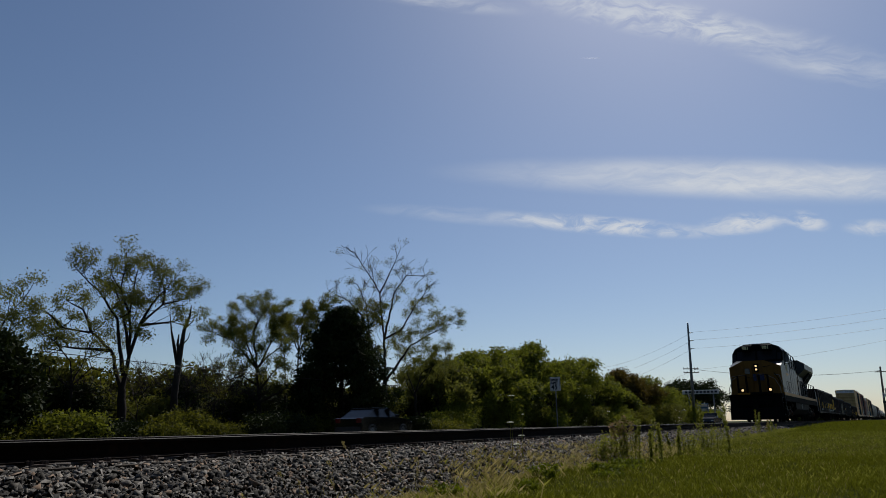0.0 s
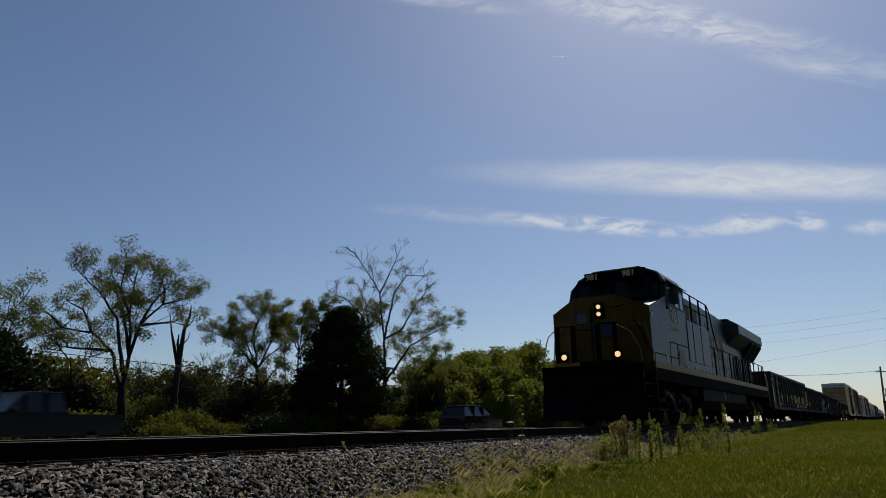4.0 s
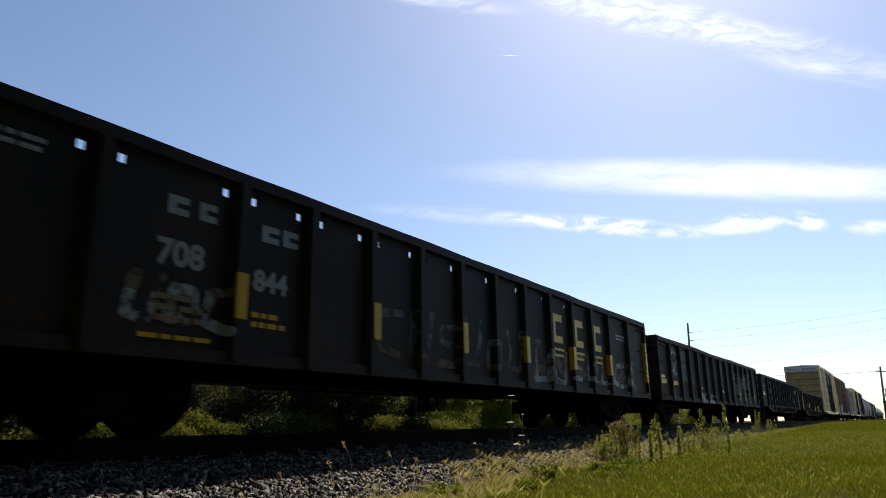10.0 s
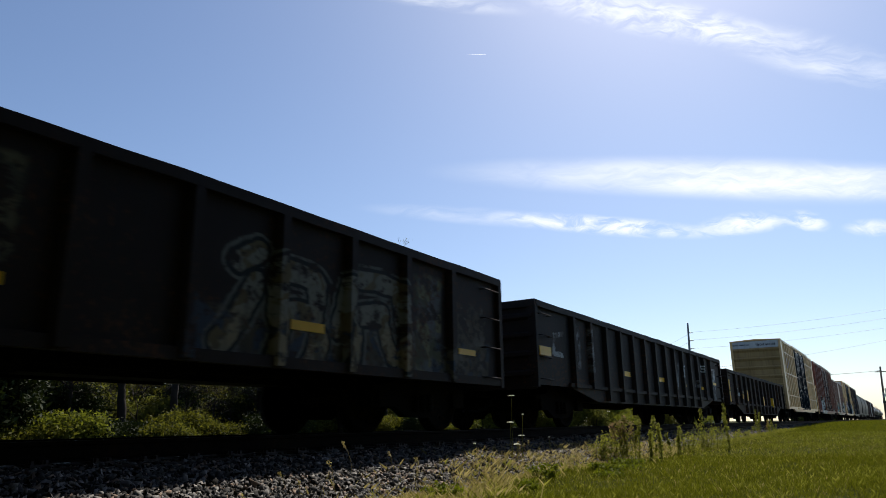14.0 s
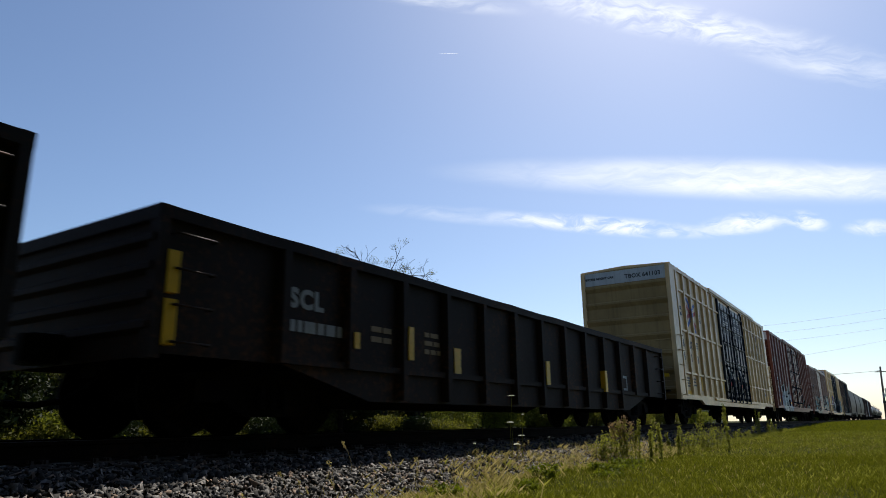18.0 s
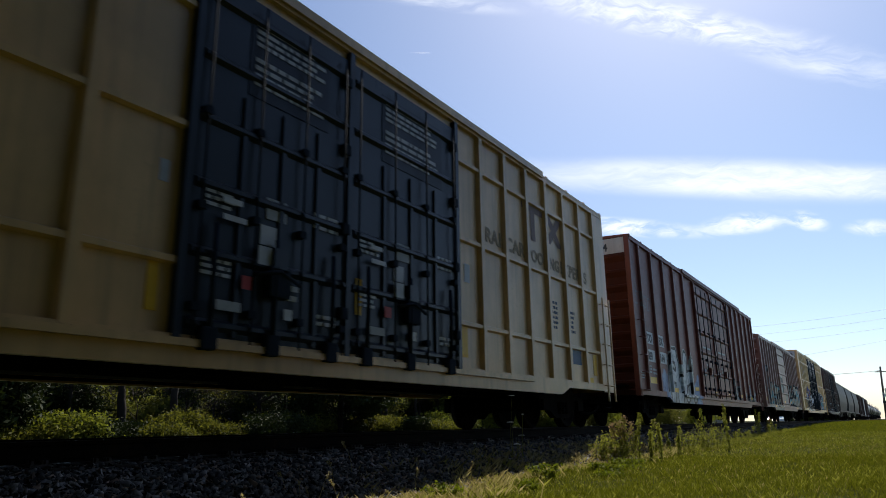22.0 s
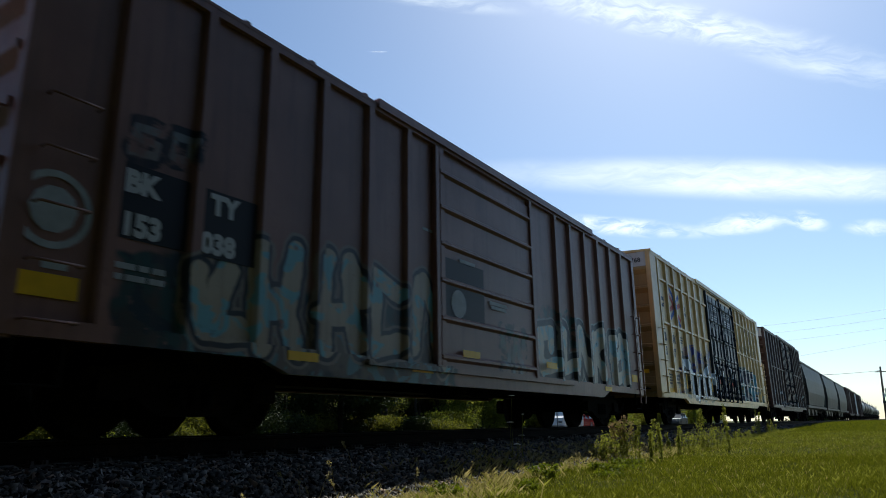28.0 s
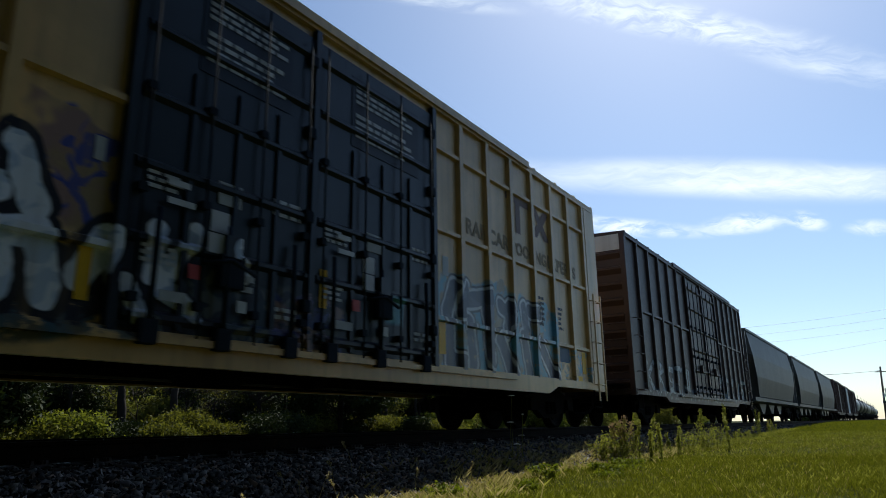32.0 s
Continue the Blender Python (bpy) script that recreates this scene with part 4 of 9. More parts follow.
def tree(x, y, height, crown, seed, leaf="leaf", density=14, size=0.17, label="", depth=4, trunk=0.22, lean=(0, 0), start=0.3, spread=0.75, clump=0.45, limbs_n=5, bark="bark", wide=1.0):
    rng = random.Random(seed)
    z0 = float(ground_z(x, y)) - 0.05
    at = pose(x, y, z0)
    t = thing("tree", label or "broad-leaved roadside tree with a green crown", "tree", at, "trees along the road")
    mb, tips = MB(), []
    top = Vector((lean[0], lean[1], height * 0.62))
    trunk_pts = [Vector((0, 0, 0)), Vector((rng.uniform(-.1, .1), rng.uniform(-.1, .1), height * start * 0.6)), Vector((lean[0] * 0.4, lean[1] * 0.4, height * start)), Vector((lean[0] * 0.7, lean[1] * 0.7, height * 0.48)), top]
    mb.tube(trunk_pts, [trunk * 1.25, trunk, trunk * 0.85, trunk * 0.6, trunk * 0.35], 9)
    for i in range(limbs_n):
        f = i / max(1, limbs_n - 1)
        base = trunk_pts[2].lerp(top, f)
        a = 2.4 * i + rng.uniform(-0.5, 0.5)
        up = 0.55 + 0.75 * f
        d = Vector((math.cos(a) * wide, math.sin(a), up))
        limbs(rng, mb, base, d, crown * rng.uniform(0.6, 0.85) * (1.1 - 0.3 * f), trunk * 0.5 * (1 - 0.4 * f), depth, tips, spread)
    limbs(rng, mb, top, Vector((0, 0, 1)), height * 0.2, trunk * 0.33, depth, tips, spread)
    zs = max(q.z for q, _ in tips)
    k = (height - clump) / zs
    mb.v = [(a, b, c * k) for a, b, c in mb.v]
    part("trunk", mb, bark, t, "dark branching trunk and limbs")
    if density:
        centers = [(q.x, q.y, q.z * k) for q, _ in tips]
        v, f = leaf_cloud(rng, centers, density, clump, size)
        part("crown", from_arrays("crown", v, f, leaf), "", t)
    return t


def grown_tree(x, y, spines, seed, leaf, label, trunk=0.2, per=40, size=0.058, clump=0.18, leafy=0.92, bare=99.0, twigs=3):
    """A tree on spines (across, height) of its trunk and limbs; branches, twigs and leaf clumps grow out of them."""
    rng = random.Random(seed)
    t = thing("tree", label, "tree", pose(x, y, float(ground_z(x, y)) - 0.05, 0, 0, math.degrees(math.atan2(-x, y))), "trees along the road")
    mb, tips, known = MB(), [], []
    top = max(z for sp in spines for _, z in sp)
    for k, sp in enumerate(spines):
        d0 = min(known, key=lambda q: abs(q.x - sp[0][0]) + abs(q.z - sp[0][1])).y if known else 0.0
        grow = 0.0 if k == 0 else rng.uniform(-0.7, 0.7)
        run, pts = 0.0, []
        for i, (u, z) in enumerate(sp):
            if i:
                run += math.hypot(u - sp[i - 1][0], z - sp[i - 1][1])
            pts.append(Vector((u * 0.96, d0 + grow * run * 0.8, z * (1 - 0.085 * z / top))))
        known += pts
        fine = []
        for a, b in zip(pts, pts[1:]):
            n = max(2, int((b - a).length / 0.5))
            fine += [a.lerp(b, i / n) + Vector((rng.uniform(-.05, .05), rng.uniform(-.05, .05), rng.uniform(-.04, .04))) * (1 if i else 0) for i in range(n)]
        fine.append(pts[-1])
        m = len(fine) - 1
        r0 = trunk * (1.15 if k == 0 else max(0.25, 0.62 - 0.45 * pts[0].z / top))
        r1 = trunk * 0.72 if k == 0 else 0.02
        mb.tube(fine, [r0 + (r1 - r0) * (i / m) ** 0.8 for i in range(m + 1)], 8, caps=False)
        if k == 0:
            continue
        for i in range(1, m + 1):
            f = i / m
            if f < 0.22:
                continue
            d = (fine[i] - fine[i - 1]).normalized()
            for j in range(2 if f > 0.5 else 1):
                side = Vector((rng.gauss(0, 1), rng.gauss(0, 1), rng.gauss(0, 0.7))).normalized()
                limbs(rng, mb, fine[i], d * 0.55 + side * 0.9 + Vector((0, 0, 0.25)), rng.uniform(0.55, 1.25) * (1.15 - 0.4 * f), 0.024, 2 if twigs < 4 else 3, tips, 0.9)
        tips.append((fine[-1], d))
    part("trunk", mb, "bark", t, "dark branching trunk and limbs")
    pads = [tuple(q) for q, _ in tips if rng.random() < (leafy if q.z < bare else leafy * 0.06)]
    v, f = leaf_cloud(rng, pads, int(per * 0.85), clump, size, 0.75)
    part("crown", from_arrays("crown", v, f, leaf), "", t)
    return t


def cone_tree(x, y, height, radius, seed, leaf, label):
    """A dense maple, widest low down and pointed at the top."""
    rng = random.Random(seed)
    t = thing("tree", label, "tree", pose(x, y, float(ground_z(x, y)) - 0.05), "trees along the road")
    mb, tips = MB().tube([(0, 0, 0), (0.05, 0, height * 0.5), (0, 0, height * 0.96)], [0.2, 0.14, 0.02], 8), []
    n = int(height * 14)
    for i in range(n):
        f = i / n
        z = 0.4 + (height - 0.5) * f
        a = 2.4 * i + rng.uniform(-0.4, 0.4)
        reach = radius * min(1.0, 0.72 + 0.9 * f) * (1 - f) ** 0.72 * rng.uniform(0.62, 1.12) + 0.15
        limbs(rng, mb, (0, 0, z), (math.cos(a), math.sin(a), 0.35), reach, 0.03, 2, tips, 0.6, 0.02)
    part("trunk", mb, "bark", t, "dark branching trunk and limbs")
    v, f = leaf_cloud(rng, [tuple(q) for q, _ in tips], 60, 0.30, 0.13, 0.7)
    part("crown", from_arrays("crown", v, f, leaf), "", t)
    return t


def shrub(x, y, w, h, seed, leaf="leaf", n=900, size=0.16, label="dense green roadside shrub", name="shrub"):
    """A bushy mass of stems and leaves with an uneven top."""
    rng = random.Random(seed)
    t = thing(name, label, "shrub", pose(x, y, float(ground_z(x, y)) - 0.05), "shrubs along the road")
    mb, tips = MB(), []
    lobes = []
    for i in range(9):
        a, r = rng.uniform(0, 6.28), rng.uniform(0.1, 0.75) * w
        p = Vector((math.cos(a) * r, math.sin(a) * r * 0.5, h * rng.uniform(0.35, 0.95) * (1 - 0.35 * r / w)))
        lobes.append(p)
        part("stem", MB().tube([(p.x * 0.25, p.y * 0.25, 0), (p.x * 0.6, p.y * 0.6, p.z * 0.5), p], [0.05, 0.035, 0.015], 5, caps=False), "bark", t)
    g = np.random.default_rng(seed)
    c = np.array([tuple(p) for p in lobes])
    pick = c[g.integers(0, len(c), n // 6)]
    sub = pick + np.clip(g.normal(size=pick.shape), -1.25, 1.25) * np.array([w * 0.25, w * 0.2, h * 0.17])
    sub[:, 2] = np.clip(sub[:, 2], 0.15, None)
    v, f = leaf_cloud(rng, sub, 6, 0.17, size)
    part("crown", from_arrays("crown", v, f, leaf), "", t)
    return t


# ---- railway cars ----
# a car's own space: x from its leading end backwards, y = -1.5 at its near side, z = 0 at the rail head
def wheelset(radius):
    if ("wheelset", radius) not in MESH:
        mb = MB()
        for s in (-1, 1):
            rings = [(0.70 * s, 0.09), (0.69 * s, 0.12), (0.705 * s, radius * 0.45), (0.685 * s, radius * 0.80), (0.68 * s, radius * 1.0 + 0.028), (0.715 * s, radius + 0.028), (0.73 * s, radius), (0.815 * s, radius - 0.008), (0.82 * s, radius - 0.05), (0.80 * s, radius * 0.84), (0.765 * s, radius * 0.72), (0.755 * s, radius * 0.42), (0.80 * s, 0.16), (0.83 * s, 0.15), (0.83 * s, 0.085), (0.98 * s, 0.08), (1.0 * s, 0.0)]
            mb.lathe(rings, (0, 0, 0), "y", 28)
            for j in range(4):
                a = j * math.pi / 2
                mb.box(math.cos(a) * radius * 0.58 - 0.035, math.cos(a) * radius * 0.58 + 0.035, min(0.75 * s, 0.775 * s), max(0.75 * s, 0.775 * s), math.sin(a) * radius * 0.58 - 0.035, math.sin(a) * radius * 0.58 + 0.035)
        mb.tube([(0, -0.7, 0), (0, 0.7, 0)], 0.085, 12)
        MESH[("wheelset", radius)] = mb.mesh("wheelset", M["wheel"])
        tr = MB()
        for s in (-1, 1):
            tr.lathe([(0.735 * s, radius + 0.0015), (0.815 * s, radius - 0.006)], (0, 0, 0), "y", 28)
            tr.lathe([(0.8215 * s, radius - 0.014), (0.8215 * s, radius - 0.045)], (0, 0, 0), "y", 28)
        MESH[("tread", radius)] = tr.mesh("tread", M["tread"])
    return MESH[("wheelset", radius)], MESH[("tread", radius)]


MESH, WHEELS, CARS = {}, [], []
# true lengths over the end walls, by the place of the leading end
LENGTHS = {"locomotive": 23.09, -38: 17.18, -19: 16.74, -1: 16.45, 16: 16.40, 35: 18.86, 56: 19.11, 77: 15.60, 94: 18.90, 116: 16.40}


def freight_truck(car, x, rolling=True, radius=0.457):
    """A three-piece truck: bolster, two cast side frames with springs, two wheelsets."""
    if "truck" not in MESH:
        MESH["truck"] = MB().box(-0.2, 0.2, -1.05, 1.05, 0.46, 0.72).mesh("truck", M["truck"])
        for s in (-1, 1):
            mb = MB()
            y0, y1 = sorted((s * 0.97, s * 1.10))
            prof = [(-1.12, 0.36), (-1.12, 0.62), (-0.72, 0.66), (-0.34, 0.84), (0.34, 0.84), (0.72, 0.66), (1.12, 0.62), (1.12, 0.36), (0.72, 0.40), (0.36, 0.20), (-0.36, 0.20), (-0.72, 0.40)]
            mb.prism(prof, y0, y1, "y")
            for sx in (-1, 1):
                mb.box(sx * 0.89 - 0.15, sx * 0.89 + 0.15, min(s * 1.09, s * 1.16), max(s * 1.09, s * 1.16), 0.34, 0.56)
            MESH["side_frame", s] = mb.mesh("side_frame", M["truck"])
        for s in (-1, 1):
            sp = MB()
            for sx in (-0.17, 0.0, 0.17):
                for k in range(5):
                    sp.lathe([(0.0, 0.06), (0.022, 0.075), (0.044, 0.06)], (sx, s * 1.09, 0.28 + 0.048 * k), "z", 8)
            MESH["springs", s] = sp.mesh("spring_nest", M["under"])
    tr = part("truck", MESH["truck"], "", car, at=pose(x, 0, 0))
    for s in (-1, 1):
        part("side_frame", MESH["side_frame", s], "", tr)
        part("spring_nest", MESH["springs", s], "", tr)["kind"] = "stuff"
    me, tread = wheelset(radius)
    for s in (-0.89, 0.89):
        w = new("wheelset", me)
        w.parent = tr
        w.matrix_basis = pose(s, 0, radius)
        if rolling:
            WHEELS.append((w, s, radius))
    return tr


def coupler(car, x, way):
    if "coupler" not in MESH:
        mb = MB()
        mb.box(-0.1, 0.5, -0.09, 0.09, 0.76, 0.94)
        mb.bevelled(-0.42, -0.1, -0.17, 0.15, 0.70, 1.0, 0.04)
        mb.box(-0.5, -0.36, -0.17, -0.05, 0.72, 0.98)
        mb.tube([(0.3, -0.35, 0.78), (0.1, -0.40, 0.52), (-0.15, -0.38, 0.36), (-0.40, -0.3, 0.31), (-0.62, -0.2, 0.33)], 0.032, 7)
        MESH["coupler"] = mb.mesh("coupler", M["under"])
    part("coupler", MESH["coupler"], "", car, at=pose(x, 0, 0, 0, 0, 0 if way < 0 else 180))


def grab(mb, x0, x1, y, z, out=0.08, r=0.013):
    """A horizontal hand grab on a near or far side."""
    s = -1 if y < 0 else 1
    mb.tube([(x0, y, z), (x0, y + s * out, z), (x1, y + s * out, z), (x1, y, z)], r, 6)


def ladder(car, paint, x0, x1, y, zs, out=0.09):
    for z in zs:
        mb = MB()
        grab(mb, x0, x1, y, z, out)
        part("grab_iron", mb, paint, car)


def brake_wheel(car, x, y, z, r=0.28):
    mb = MB()
    pts = [(x, y + r * math.cos(a * math.pi / 8), z + r * math.sin(a * math.pi / 8)) for a in range(17)]
    mb.tube(pts, 0.016, 6, caps=False)
    for a in range(4):
        mb.tube([(x, y, z), (x, y + r * math.cos(a * math.pi / 2), z + r * math.sin(a * math.pi / 2))], 0.012, 5)
    mb.box(x, x + 0.15, y - 0.1, y + 0.1, z - 0.14, z + 0.14)
    part("brake_wheel", mb, "under", car)


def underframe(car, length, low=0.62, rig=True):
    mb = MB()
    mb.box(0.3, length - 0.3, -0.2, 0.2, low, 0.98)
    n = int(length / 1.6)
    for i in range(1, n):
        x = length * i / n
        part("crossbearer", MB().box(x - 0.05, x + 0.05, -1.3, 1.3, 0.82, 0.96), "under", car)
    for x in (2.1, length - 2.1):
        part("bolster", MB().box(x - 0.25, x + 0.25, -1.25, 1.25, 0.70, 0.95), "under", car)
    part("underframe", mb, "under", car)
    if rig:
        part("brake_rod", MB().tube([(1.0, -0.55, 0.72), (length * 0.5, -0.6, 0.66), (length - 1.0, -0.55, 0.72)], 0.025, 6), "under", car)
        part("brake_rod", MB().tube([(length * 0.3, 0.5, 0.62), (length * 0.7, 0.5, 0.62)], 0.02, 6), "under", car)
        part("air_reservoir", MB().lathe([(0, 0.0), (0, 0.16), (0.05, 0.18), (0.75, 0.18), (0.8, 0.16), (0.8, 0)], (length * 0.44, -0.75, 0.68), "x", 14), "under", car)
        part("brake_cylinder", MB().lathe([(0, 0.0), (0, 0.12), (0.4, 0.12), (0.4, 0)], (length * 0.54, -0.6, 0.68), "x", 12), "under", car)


def new_car(name, label, category, x0, length, group):
    car = thing(name, label, category, pose(x0, TRACK_Y, 0), group)
    car.scale.x = LENGTHS.get(name if length > 22 else round(x0), length) / length
    CARS.append((car, x0))
    return car


def gondola(x0, length, top, paint, label, low=0.72, drop=None, posts=14, wavy=0.0, plates=(), holes=False, post_at=(), rear_paint=None, rear_from=10.0):
    """An open-topped steel gondola with outside posts. drop: the lower edge of the sides between the trucks."""
    car = new_car("gondola_car", label, "gondola", x0, length, "gondolas of the train")
    rng = random.Random(int(x0 * 10))
    W = 1.42
    nseg = posts * 2
    for s in (-1, 1):
        mb = MB()
        y0, y1 = sorted((s * W, s * (W - 0.03)))
        prof = [(0.0, low), (1.6, low)]
        if drop is not None:
            prof += [(3.1, drop), (length - 3.1, drop), (length - 1.6, low)]
        rim = top - 0.05 if not holes else top - 0.295
        prof += [(length, low), (length, rim), (0, rim)]
        if rear_paint:
            d = low if drop is None else drop
            part("side_panel", mb.prism([(0.0, low), (1.6, low), (3.1, d), (rear_from, d), (rear_from, rim), (0, rim)], y0, y1, "y"), paint, car)
            part("side_panel", MB().prism([(rear_from, d), (length - 3.1, d), (length - 1.6, low), (length, low), (length, rim), (rear_from, rim)], y0, y1, "y"), rear_paint, car)
        else:
            part("side_panel", mb.prism(prof, y0, y1, "y"), paint, car)
        if holes:
            # slots through the side, next to the posts, under the top chord
            cuts = sorted(x + d for x in post_at for d in (-0.22, 0.145)) + [length]
            a = 0.0
            for c in cuts:
                part("side_panel", MB().box(a, c, y0, y1, rim, top - 0.2), paint, car)
                a = c + 0.075
            part("side_panel", MB().box(0, length, y0, y1, top - 0.2, top - 0.05), paint, car)
        # top chord, bent a little by years of loading
        pts = []
        for i in range(nseg + 1):
            x = length * i / nseg
            pts.append((x, s * (W - 0.01 + rng.uniform(-0.01, 0.01)), top - 0.06 + wavy * math.sin(x * 0.9 + 1) * math.sin(x * 0.23) + rng.uniform(-0.006, 0.006)))
        mb = MB()
        for p in pts:
            mb.v += [(p[0], p[1] + dy, p[2] + dz) for dy, dz in ((-0.085, -0.06), (0.085, -0.06), (0.085, 0.06), (-0.085, 0.06))]
        for i in range(nseg):
            n = 4 * i
            mb.f += [(n + j, n + 4 + j, n + 4 + (j + 1) % 4, n + (j + 1) % 4) for j in range(4)]
        mb.f += [(0, 1, 2, 3), (4 * nseg + 3, 4 * nseg + 2, 4 * nseg + 1, 4 * nseg)]
        part("top_chord", mb, paint, car)
        y0, y1 = sorted((s * (W - 0.05), s * (W + 0.06)))
        part("side_sill", MB().box(0, length, y0, y1, low - 0.02, low + 0.10) if drop is None else MB().box(1.5, length - 1.5, y0, y1, low + 0.0, low + 0.08), paint, car)
        for i in range(posts):
            x = post_at[i] if post_at else 1.75 + (length - 3.5) * i / (posts - 1)
            zb = low if drop is None or x < 3.0 or x > length - 3.0 else drop + 0.03
            ya, yb = s * W, s * (W + 0.10)
            mb = MB().prism([(x - 0.09, ya), (x - 0.055, yb), (x + 0.055, yb), (x + 0.09, ya)], zb, top - 0.12, "z")
            part("side_post", mb, rear_paint if rear_paint and x > rear_from else paint, car)
    for x, s in ((0, 1), (length, -1)):
        xa, xb = sorted((x, x + s * 0.04))
        mb = MB().box(xa, xb, -W, W, 0.72, top - 0.05)
        end = part("end_wall", mb, paint, car)
        for z in np.linspace(1.0, top - 0.3, 4):
            mb = MB().prism([(x, z - 0.07), (x - s * 0.07, z - 0.03), (x - s * 0.07, z + 0.03), (x, z + 0.07)], -W, W, "y")
            part("end_rib", mb, paint, end)
        part("end_chord", MB().box(x - 0.06, x + 0.06, -W - 0.06, W + 0.06, top - 0.13, top + 0.01), paint, car)
        for sy in (-1, 1):
            ya, yb = sorted((sy * (W - 0.1), sy * (W + 0.07)))
            part("corner_post", MB().box(x - 0.05, x + 0.05, ya, yb, low - 0.05, top - 0.05), paint, car)
        x1 = x + s * 0.12
        ladder(car, paint, min(x1, x1 + s * 0.45), max(x1, x1 + s * 0.45), -W - 0.01, np.linspace(low + 0.1, top - 0.25, 4))
        coupler(car, x + s * 0.02, -s)
    part("floor", MB().box(0.03, length - 0.03, -W + 0.03, W - 0.03, 0.98, 1.04), "under", car)
    underframe(car, length)
    freight_truck(car, 1.75)
    freight_truck(car, length - 1.75)
    brake_wheel(car, length + 0.12, 0.8, top - 0.5)
    for x, z, w, h, mat in plates:
        part("reflector" if mat == "yellow" else "stencil", MB().box(x, x + w, -W - (0.114 if any(abs(x + w / 2 - q) < 0.2 for q in post_at) else (0.085 if x < 0.1 or x > length - 0.35 else 0.012)), -W, z, z + h), mat, car)
    return car


def bars(x, y, z, w, h, lines, seed):
    """Rows of small writing that cannot be read, as thin bars."""
    rng = random.Random(seed)
    mb = MB()
    dz = h / lines
    for i in range(lines):
        p = x
        while p < x + w * rng.uniform(0.75, 1.0):
            q = min(p + rng.uniform(0.06, 0.22), x + w)
            mb.box(p, q, y - 0.004, y, z - (i + 0.75) * dz, z - (i + 0.2) * dz)
            p = q + 0.035
    return mb


